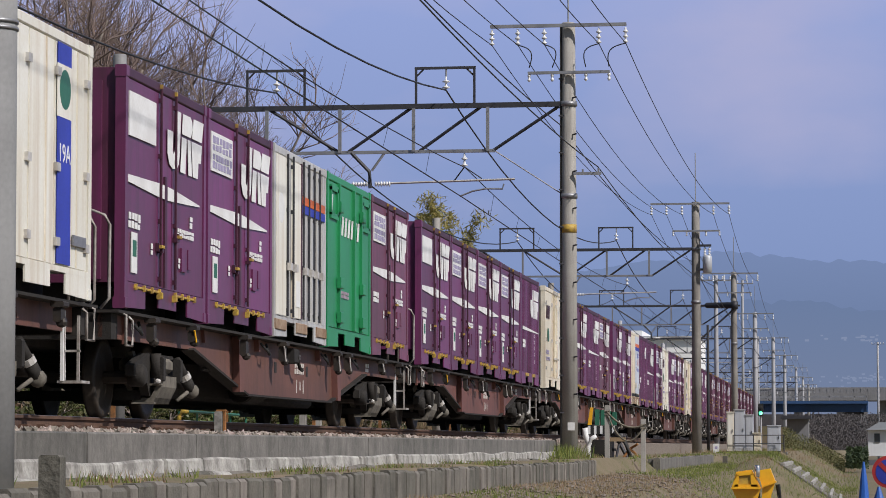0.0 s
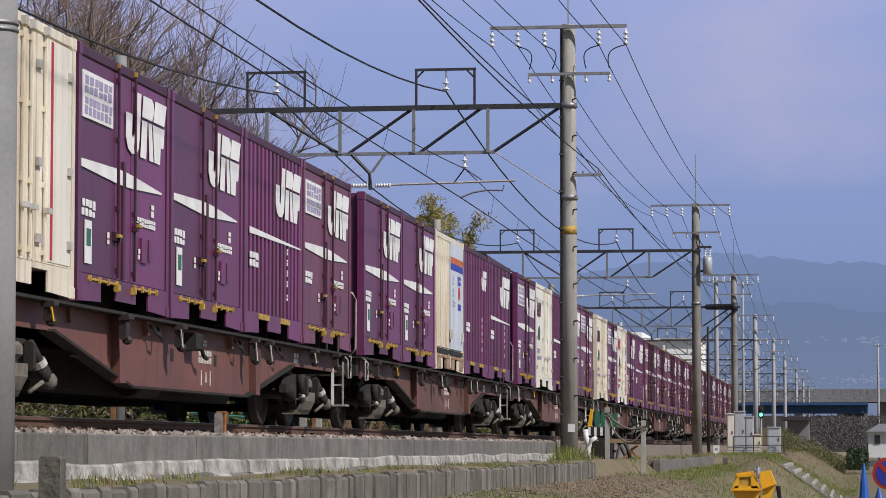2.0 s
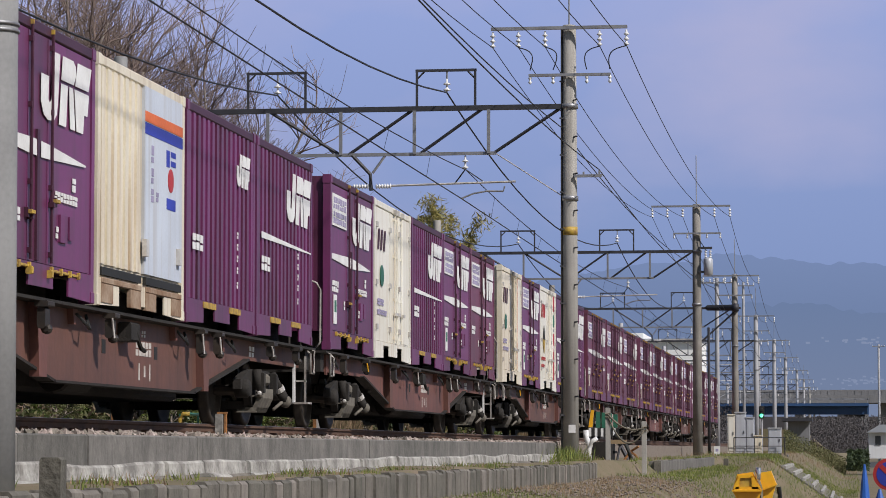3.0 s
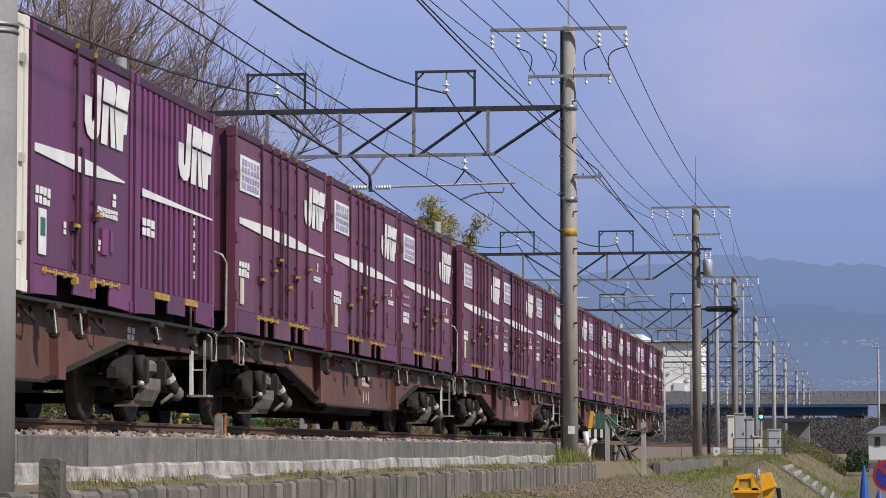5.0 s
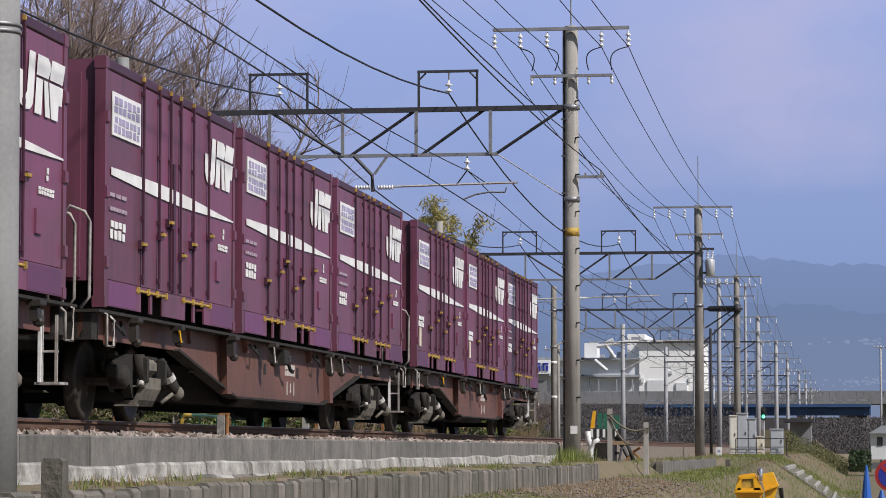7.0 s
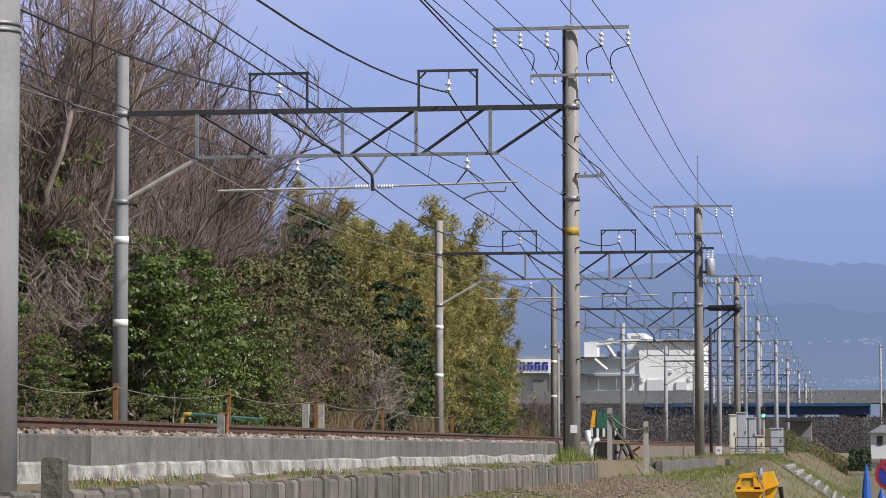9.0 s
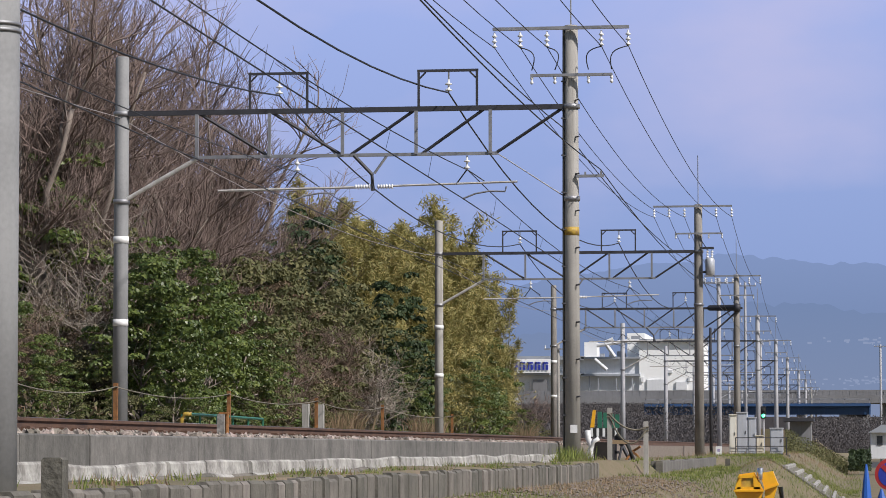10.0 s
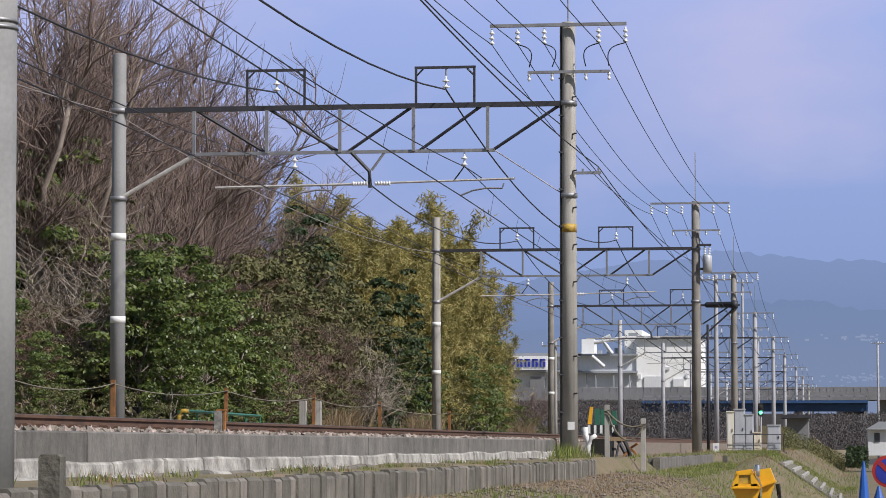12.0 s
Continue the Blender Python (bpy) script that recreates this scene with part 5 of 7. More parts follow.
    for y, s in ((-9.6, -1), (9.6, 1)):
        part("coupler", Geo().box(-0.15, 0.15, min(y, y + s * 0.55), max(y, y + s * 0.55), 0.76, 1.0, 0.03).box(-0.2, 0.2, min(y + s * 0.40, y + s * 0.6), max(y + s * 0.4, y + s * 0.6), 0.72, 1.04, 0.04), M["gear"], w)
        # steps and grab irons at the corner
        a = y - s * 0.25
        if s > 0:
            part("step_plate", Geo().box(1.03, 1.06, a - 0.19, a - 0.10, 0.32, 1.0), M["whiteplastic"], w, "white upright step plate")
            part("step", Geo().box(1.04, 1.065, a - 0.16, a - 0.13, 0.32, 0.95).box(1.185, 1.21, a - 0.16, a - 0.13, 0.32, 0.95).box(1.0, 1.24, a - 0.18, a + 0.12, 0.30, 0.325).box(1.04, 1.21, a - 0.16, a - 0.10, 0.60, 0.62), M["handrail"], w, "pale shunter's step")
        part("grab_iron", Geo().tube([(1.20, y - s * 0.30, 1.03), (1.25, y - s * 0.30, 0.98), (1.25, y - s * 0.30, 0.72), (1.25, y - s * 0.02, 0.72), (1.25, y - s * 0.02, 1.03), (1.20, y - s * 0.02, 1.05)], 0.016, 6), M["handrail"], w, smooth=True)
    for y, dx in ((-9.95, 0.0), (-9.70, -0.22)):
        part("end_rail", Geo().tube([(0.90 + dx, y, 1.08), (0.90 + dx, y, 1.98), (0.97 + dx, y, 2.08), (1.12 + dx, y, 2.02), (1.17 + dx, y, 1.92), (1.17 + dx, y, 1.18), (1.08 + dx, y, 1.08)], 0.017, 6), M["handrail"], w, "pale end handrail", True)
    part("brake_pipe", Geo().tube([(0.35, 9.7, 0.85), (0.38, 9.95, 0.5), (0.38, 10.15, 0.55)], 0.03, 6), M["black"], w)
    for y in (-7.1, 7.1):
        bogie(w, y)
    return w


TRAIN = []  # (thing, offset along the line)
PITCH = 20.4


def build_train():
    """Eleven wagons; the first one is only just leaving."""
    p, mr = M["purple"], M["maroon"]
    protos = {
        "D": box12(p, "purple freight container with white emblem, sign panel and stripe"),
        "E": box12(mr, "wine-red freight container with white emblem, sign panel and stripe", 1),
        "B": box12(p, "purple freight container with a blank white panel and stripe", 0, True, False),
        "N": box12(p, "purple freight container with white emblem and stripe", 2, False),
        "R": ribbed12(p, "purple corrugated freight container with white emblem and stripe"),
        "Q": ribbed12(p, "purple corrugated freight container with small emblem and stripe", True),
        "C": reefer12("cream", "cream insulated container with rust streaks and dark lettering", "letters"),
        "J": reefer12("bright", "white insulated container with dark lettering", "letters"),
        "W": reefer12("bright", "white insulated container with a broad blue band", "blue"),
        "A": reefer12("bright", "white insulated container with red band and lettering", "red"),
        "S": silver12(), "G": green12(), "O": striped12(),
        "L": box20("wine-red long freight container with white emblem and stripe"),
        "M": box20("wine-red long freight container with white lettering and stripe", 1),
    }
    used = set()

    def put(ob, key, off):
        if key in used:
            ob = copy_thing(ob, pose(0, 0, 0))
        used.add(key)
        TRAIN.append((ob, off, FLOOR if key != "wagon" else 0.0))

    wagon = wagon_proto()
    rakes = {-1: "..DEW", 0: "BDSGE", 1: "BDDDR", 2: "CDNRE", 3: "NNOQR", 4: "DJRDE", 5: "CDANR", 6: "LLM", 7: "LMM", 8: "MMM", 9: "LLM"}
    shift = {0: -0.05, 1: 0.05, 2: 0.15, 3: 0.0, 4: 0.05, 5: 0.0, 6: -0.2, 7: -0.1, 8: -0.1, 9: 0.1}
    for i, row in rakes.items():
        front = 28.46 + PITCH * i
        put(wagon, "wagon", front + 9.5)
        step, L = (3.83, L12) if len(row) == 5 else (6.47, L20)
        for j, k in enumerate(row):
            if k != ".":
                put(protos[k], k, front + shift.get(i, 0) + step * j + L / 2)


def travelled(t):
    """Metres that the train has gone by: a little faster at first, easing off at the end."""
    return 23.277 * t + 0.0230 * t * t - 0.163 * max(0, t - 7) ** 2


def motions():
    """The train rolls towards the lane's end; its wheel sets turn with it, keyed every tenth of a second."""
    for ob, off, z in TRAIN:
        walk(ob, [(t / 2, pose(0, off - travelled(t / 2), z)) for t in range(25)])
        for axle in ob.children:
            if axle.name.startswith("wheel_set"):
                y = axle.location.y
                walk(axle, [(t / 10, pose(0, y, 0.43, math.degrees(travelled(t / 10) / 0.43) % 360)) for t in range(121)])


# ---- woods ----
def leaf_mesh(name, cs, size, material, rng, droop=0.0, aspect=0.5, face=None):
    """Many small leaves as four-cornered blades at the given places, turned roughly towards face where it is given."""
    n = len(cs)
    d = rng.normal(size=(n, 3))
    d[:, 2] = d[:, 2] * (1 - droop) - droop * 1.4
    if face is not None:
        d = np.cross(d, face + rng.normal(size=(n, 3)) * 0.45)
    d /= np.linalg.norm(d, axis=1)[:, None]
    e = np.cross(d, rng.normal(size=(n, 3)) if face is None else face + rng.normal(size=(n, 3)) * 0.45)
    e /= np.linalg.norm(e, axis=1)[:, None]
    s = size * rng.uniform(0.6, 1.3, n)[:, None]
    v = np.stack([cs - d * s * 0.5, cs + e * s * aspect * 0.5, cs + d * s * 0.5, cs - e * s * aspect * 0.5], 1).reshape(-1, 3)
    me = bpy.data.meshes.new(name)
    me.vertices.add(4 * n)
    me.vertices.foreach_set("co", v.astype(np.float32).ravel())
    me.loops.add(4 * n)
    me.loops.foreach_set("vertex_index", np.arange(4 * n, dtype=np.int32))
    me.polygons.add(n)
    me.polygons.foreach_set("loop_start", np.arange(0, 4 * n, 4, dtype=np.int32))
    me.update(calc_edges=True)
    me.materials.append(material)
    return me


def crown_points(rng, n, h, rx, low=0.12, clumps=70, spread=0.34):
    """Leaf places gathered in clumps over an uneven crown."""
    t = rng.uniform(0, 2 * np.pi, clumps)
    u = rng.uniform(low, 1, clumps)
    r = rx * np.sin(np.pi * np.clip(0.12 + 0.80 * u, 0, 1)) ** 0.6 * rng.uniform(0.45, 1.12, clumps)
    c = np.stack([r * np.cos(t), r * np.sin(t), u * h * rng.uniform(0.86, 1.05, clumps)], 1)
    k = rng.integers(0, clumps, n)
    w = rng.uniform(0.6, 1.5, clumps)[k][:, None]
    o = rng.normal(size=(n, 3))
    o /= np.linalg.norm(o, axis=1)[:, None]
    o[:, 2] = np.where(o[:, 2] < -0.2, -o[:, 2], o[:, 2])
    out = o + (0, 0, 0.5) + 0.35 * c[k] / rx * (1, 1, 0)
    return c[k] + o * (1.5 * spread * w) * (1.15, 1.15, 0.62) * rng.uniform(0.75, 1.0, (n, 1)), out / np.linalg.norm(out, axis=1)[:, None]


def limb_geo(seed, h, depth, lean=0.0, r0=0.16, spread=0.55, thin=0.008):
    """Trunk, limbs and twigs of a bare tree: wood and twigs apart."""
    rng = random.Random(seed)
    wood, fine = Geo(), Geo()

    def grow(p, d, length, r, level):
        pts, q, e = [p], Vector(p), Vector(d)
        for _ in range(3):
            e = (e + Vector((rng.gauss(0, 0.2), rng.gauss(0, 0.2), rng.gauss(0.03, 0.12)))).normalized()
            q = q + e * length / 3
            pts.append(q.copy())
        (wood if level < 3 else fine).tube(pts if level < 4 else pts[::3], r, 6 if level < 2 else 3, r * 0.66)
        if level >= depth:
            return
        for i in range((3, 4, 4, 5)[rng.randrange(4)] if level else 5):
            t = rng.uniform(0.4, 1.0)
            b = pts[min(3, int(t * 3))]
            s = Vector((rng.gauss(0, 1), rng.gauss(0, 1), rng.gauss(0.15, 0.6))).normalized()
            grow(b, (e * (1 - spread) + s * spread + Vector((0, 0, 0.18))).normalized(), length * rng.uniform(0.52, 0.78), max(r * 0.5, thin), level + 1)
        grow(pts[-1], (e + Vector((rng.gauss(0, .2), rng.gauss(0, .2), 0.1))).normalized(), length * 0.72, max(r * 0.6, thin), level + 1)

    grow(Vector((0, 0, -0.3)), Vector((lean, 0, 1)).normalized(), h * 0.34, r0, 0)
    return wood, fine


def bare_tree(seed, h, label, lean=0.0, depth=5, name="bare_tree", wood="bark", fine="twig", spread=0.55, r0=0.16, thin=0.008):
    t = thing(name, label, "tree" if name == "bare_tree" else "shrub", "trees by the line")
    a, b = limb_geo(seed, h, depth, lean, r0, spread, thin)
    part("trunk", a, M[wood], t, "bare trunk and limbs", True)
    tagged(part("twig_mass", b, M[fine], t, "fine leafless twigs"), kind="stuff")
    t["top"] = max(v[2] for v in b.v)
    return t


def leafy(seed, h, rx, n, leaf, size, label, name="evergreen_tree", low=0.08, clumps=80, spread=0.34, droop=0.1, category="tree"):
    t = thing(name, label, category, "trees by the line")
    rng = np.random.default_rng(seed)
    a, b = limb_geo(seed, h * 0.9, 2, 0.05, 0.05 + 0.012 * h, 0.6)
    part("trunk", a, M["bark"], t, smooth=True)
    at, face = crown_points(rng, n, h, rx, low, clumps, spread)
    ob = new("crown", leaf_mesh("crown", at, size, M[leaf], rng, droop, 0.55, face))
    ob.parent = t
    tagged(ob, kind="stuff")
    return t


def bamboo(seed, h, label):
    t = thing("bamboo_clump", label, "bamboo", "trees by the line")
    rng, rn = np.random.default_rng(seed), random.Random(seed)
    culms, pts = Geo(), []
    for i in range(13):
        a, r = rn.uniform(0, 6.28), rn.uniform(0.1, 1.3)
        hh = h * rn.uniform(0.8, 1.06)
        bx, by = r * math.cos(a), r * math.sin(a)
        k = rn.uniform(0.03, 0.13) * hh
        path = []
        for j in range(9):
            u = j / 8
            path.append((bx + math.cos(a) * k * u ** 2.6, by + math.sin(a) * k * u ** 2.6, hh * (u - 0.10 * u ** 4) - 0.2))
        culms.tube(path, 0.045, 5, 0.008)
        for j in range(50):
            u = 1 - 0.8 * rn.random() ** 1.3
            f = u * 8
            q = Vector(path[min(7, int(f))]).lerp(Vector(path[min(8, int(f) + 1)]), f - int(f))
            reach = 0.30 + 0.75 * (1 - u)
            o = Vector((rn.gauss(0, reach), rn.gauss(0, reach), rn.uniform(-0.1, 0.45)))
            m = 24
            s = rng.uniform(0, 1, (m, 1))
            pts.append(np.array(q) + s * np.array(o) + np.array((0, 0, -0.35)) * s ** 2 + rng.normal(size=(m, 3)) * 0.11)
    tagged(part("culms", culms, M["culm"], t, "yellow-green culms"), kind="stuff")
    ob = new("leaves", leaf_mesh("leaves", np.concatenate(pts), 0.33, M["leafbamboo"], rng, 0.45, 0.15))
    ob.parent = t
    tagged(ob, "yellowish drooping leaves", kind="stuff")
    return t


def build_woods():
    rng = random.Random(21)

    def plant(proto, px, y, h, h0):
        """Sets a tree on that bearing, grown to the height h."""
        x, _ = spot(px, 600, y)
        ob = proto if not proto.get("set") else copy_thing(proto, pose(0, 0, 0))
        proto["set"] = 1
        ob.matrix_basis = pose(x, y, ground_z(x, y), 0, 0, rng.uniform(0, 360))
        s = h / h0
        ob.scale = (s * rng.uniform(0.9, 1.1), s * rng.uniform(0.9, 1.1), s)

    bare = [bare_tree(s, 12, "tall leafless tree with brown branching twigs", l, spread=0.5, r0=0.14, thin=0.007) for s, l in ((5, 0.25), (9, -0.2), (14, 0.05))]
    for i, (px, y, h) in enumerate(((190, 88, 13.5), (95, 86, 15), (265, 98, 16), (40, 84, 14), (325, 104, 15.5), (130, 98, 16.5), (225, 106, 17), (60, 96, 17), (290, 110, 17), (365, 112, 14.5),
                                    (465, 120, 11.5), (540, 128, 10.5), (505, 124, 11), (430, 114, 11.5), (918, 168, 6.2), (205, 84, 9))):
        plant(bare[i % 3], px, y, h, bare[i % 3]["top"])
    red = [bare_tree(s, 6, "leafless shrub with dense reddish brown twigs", 0.1, 5, "bare_shrub", "bark", "twigred", 0.75, 0.07, 0.010) for s in (81, 82)]
    for i, (px, y, h) in enumerate(((420, 94, 7.2), (395, 90, 5.4), (510, 105, 5.4), (440, 93, 4.2), (330, 92, 6.4), (285, 93, 6.6), (140, 82, 4.4), (85, 80, 4.2), (60, 78, 3.4), (165, 81, 5.2), (370, 97, 6.8), (485, 97, 4.6), (600, 110, 4.4), (535, 108, 6.0))):
        plant(red[i % 2], px, y, h, red[i % 2]["top"])
    pale = [bare_tree(91, 6, "spreading leafless tree with pale grey branches", 0.3, 4, "pale_branched_tree", "twigpale", "twigpale", 0.8, 0.05, 0.008)]
    for px, y, h in ((70, 82, 6.0), (130, 84, 6.6), (100, 80, 4.4), (150, 80, 3.4), (640, 112, 4.6), (665, 114, 3.8)):
        plant(pale[0], px, y, h, pale[0]["top"])
    green = [leafy(s, 6, 2.0, 9500, "leafgreen", 0.15, "glossy evergreen broadleaf tree with dense foliage", clumps=95, spread=0.22) for s in (31, 32)]
    for i, (px, y, h) in enumerate(((300, 80, 6.0), (365, 85, 5.0), (255, 78, 5.2), (330, 82, 5.6), (280, 80, 4.4), (400, 88, 4.6), (75, 84, 7.6), (110, 86, 6.4), (435, 88, 3.8), (50, 74, 3.2), (320, 76, 3.0), (470, 94, 4.2), (415, 91, 5.2), (560, 112, 4.6), (500, 101, 3.6), (860, 146, 5.6), (820, 139, 5.0), (735, 122, 4.6), (700, 119, 4.0), (850, 140, 3.4), (90, 72, 2.4))):
        plant(green[i % 2], px, y, h, 6)
    dark = [leafy(s, 8, 1.6, 7000, "leafdark", 0.20, "dark green conifer with ragged crown", "conifer", 0.05, 80, 0.22, 0.3) for s in (41, 42)]
    for i, (px, y, h) in enumerate(((700, 120, 7.4), (728, 122, 5.8), (672, 118, 4.8), (845, 147, 5.6), (540, 117, 9.0), (565, 119, 7.8), (250, 84, 3.0), (50, 86, 8.4), (95, 90, 8.2), (150, 92, 7.6), (30, 87, 7.4), (185, 91, 6.6), (870, 152, 4.2), (690, 116, 3.6), (825, 143, 4.6), (745, 124, 4.2), (505, 112, 7.4))):
        plant(dark[i % 2], px, y, h, 8)
    brown = [leafy(s, 6, 2.0, 6000, "leafbrown", 0.13, "withered brown vines over a leafless shrub", "vine_thicket", 0.04, 60, 0.26, 0.3) for s in (51, 52)]
    for i, (px, y, h) in enumerate(((470, 102, 6.4), (400, 92, 5.0), (520, 108, 5.0), (150, 80, 3.8), (60, 74, 2.6), (330, 94, 6.2), (210, 90, 5.6))):
        plant(brown[i % 2], px, y, h, 6)
    olive = [leafy(s, 5, 2.0, 6000, "leafolive", 0.14, "olive scrub with small leaves and dry stems", "shrub", 0.02, 80, 0.22, 0.1, "shrub") for s in (61, 62)]
    for i, (px, y, h) in enumerate(((520, 112, 7.4), (455, 99, 6.4), (480, 103, 6.8), (400, 93, 6.2), (550, 110, 5.6), (425, 89, 3.8), (570, 115, 6.6), (495, 106, 5.4), (600, 116, 5.4), (625, 118, 6.0), (500, 100, 3.4), (590, 106, 2.6), (40, 84, 6.2), (95, 86, 7.0), (180, 86, 5.2), (140, 88, 6.6), (60, 79, 3.0), (120, 78, 2.4), (170, 78, 2.6),
                                    (880, 152, 2.8), (920, 158, 2.4), (945, 162, 1.9), (900, 150, 1.7), (970, 164, 1.4), (790, 134, 3.4), (420, 85, 2.2), (350, 77, 1.6), (220, 69, 1.6), (120, 67, 1.6), (290, 72, 1.4), (640, 112, 2.6), (545, 100, 2.2))):
        plant(olive[i % 2], px, y, h, 5)
    bam = [bamboo(s, 11, "clump of tall yellow-green bamboo with feathery tips") for s in (71, 72, 73)]
    for i, (px, y, h) in enumerate(((655, 128, 9.6), (700, 132, 10.0), (745, 136, 10.2), (772, 140, 12.2), (762, 142, 11.2), (825, 145, 9.2), (862, 153, 9.6), (615, 125, 9.2), (578, 130, 11.4), (838, 152, 9.2), (720, 140, 10.8), (680, 136, 10.4), (800, 150, 9.0), (880, 156, 6.4), (640, 134, 10.2), (765, 133, 8.0), (810, 139, 7.4), (850, 147, 6.6), (890, 160, 4.8))):
        plant(bam[i % 3], px, y, h * 1.04, 10.4)
    # undergrowth that covers the hillside
    r2 = np.random.default_rng(5)
    for name, leaf, n, lab in (("undergrowth", "leafolive", 26000, "olive undergrowth on the hillside"), ("leaf_litter_scrub", "leafbrown", 22000, "brown withered undergrowth on the hillside")):
        ys = r2.uniform(40, 175, n)
        xs = -8.6 - 16 * r2.uniform(0, 1, n) ** 1.5
        zs = np.array([ground_z(a, b) for a, b in zip(xs, ys)]) + np.abs(r2.normal(size=n)) * (0.35 + 0.05 * (-8.6 - xs))
        ob = new(name, leaf_mesh(name, np.stack([xs, ys, zs], 1), 0.22, M[leaf], r2, 0.0, 0.35))
        tagged(ob, lab, "undergrowth", kind="stuff")
    for px, y in ((745, 116), (765, 118), (625, 103), (600, 101), (930, 150), (880, 146)):
        g = Geo()
        x, _ = spot(px, 760, y)
        for i in range(150):
            a, r = rng.uniform(0, 6.28), abs(rng.gauss(0, 0.35))
            b = Vector((x + r * math.cos(a), y + r * math.sin(a) * 2, ground_z(x, y)))
            d = Vector((rng.gauss(0, 0.35), rng.gauss(0, 0.35), rng.uniform(0.8, 1.9)))
            g.add([b - Vector((0.02, 0, 0)), b + Vector((0.02, 0, 0)), b + d * 0.7 + Vector((0.015, 0, 0)), b + d + Vector((d.x * .4, 0, -0.15)), b + d * 0.7 - Vector((0.015, 0, 0))], [(0, 1, 2, 3, 4)])
        single("dry_reed_tuft", g, M["drygrass"], "tuft of tall pale dry grass", "grass", group="grass tufts")


def build_grass():
    rng = random.Random(77)
    green, dry = Geo(), Geo()

    def blade(g, x, y, h):
        z = ground_z(x, y) - 0.01
        a = rng.uniform(0, 6.28)
        w = 0.006 + 0.02 * h
        dx, dy = math.cos(a) * w, math.sin(a) * w
        l = rng.gauss(0, 0.35) * h
        g.add([(x - dx, y - dy, z), (x + dx, y + dy, z), (x + l, y + l * 0.6, z + h)], [(0, 1, 2)])

    for i in range(9000):  # weeds between the footing and the edging
        y = 14 + 46 * rng.random()
        k = noise.noise(Vector((y * 0.5, 3, 1)))
        if k > 0.34:
            blade(green if rng.random() < 0.6 else dry, rng.uniform(2.75, 3.5), y, rng.uniform(0.02, 0.07) * (1 + 1.2 * max(0, k)))
    for i in range(46):  # leafy weeds along the footing and the edging
        cy = 13 + 45 * rng.random() ** 1.3
        cx = rng.choice((rng.gauss(2.70, 0.05), rng.gauss(3.35, 0.1), rng.uniform(3.0, 3.5)))
        size = rng.uniform(0.5, 1.5)
        for j in range(45):
            blade(green if rng.random() < 0.9 else dry, cx + rng.gauss(0, 0.08) * size, cy + rng.gauss(0, 0.28) * size, rng.uniform(0.03, 0.085) * size)
    for i in range(42000):  # the bank
        y = 20 + 95 * rng.random() ** 1.2
        x = rng.uniform(3.8, 8.8)
        near = y < 58 and x < 6.2
        k = noise.noise(Vector((x * 0.4, y * 0.13, 9))) + (-0.22 if near else 0.42)
        blade(green if k > rng.gauss(0, 0.12) else dry, x, y, rng.uniform(0.03, 0.09) * (1 if near else 1.4))
    for i in range(500):
        blade(green, rng.gauss(2.65, 0.14), rng.gauss(60.5, 1.2), rng.uniform(0.15, 0.38))
    for i in range(14000):  # the bank farther on
        y = rng.uniform(100, 330)
        x = rng.uniform(2.6, 9)
        blade(green if noise.noise(Vector((x * .3, y * .05, 2))) > 0.1 else dry, x, y, rng.uniform(0.06, 0.2))
    single("green_grass", green, M["blade"], "short green grass and weeds on the bank", "grass", "stuff")
    single("dry_grass", dry, M["drygrass"], "short dry straw-coloured grass on the bank", "grass", "stuff")


# ---- far things ----
def build_clods():
    """Clods and small stones on the bare part of the bank."""
    rng = random.Random(33)
    g = Geo()
    for i in range(2600):
        y = 24 + 36 * rng.random()
        x = rng.uniform(3.75, 6.6)
        r = rng.uniform(0.012, 0.045)
        p = Vector((x, y, ground_z(x, y) + r * 0.2))
        a = Vector((rng.gauss(0, 1), rng.gauss(0, 1), 0.2 * rng.gauss(0, 1))).normalized()
        b = a.cross(Vector((0, 0, 1))).normalized()
        c = a.cross(b)
        g.add([p + a * r, p + b * r, p - a * r, p - b * r, p + c * r * 0.6, p - c * r * 0.6],
              [(0, 1, 4), (1, 2, 4), (2, 3, 4), (3, 0, 4), (1, 0, 5), (2, 1, 5), (3, 2, 5), (0, 3, 5)])
    single("soil_clods", g, M["bed"], "brown soil clods and pebbles on the bank", "soil", "stuff")


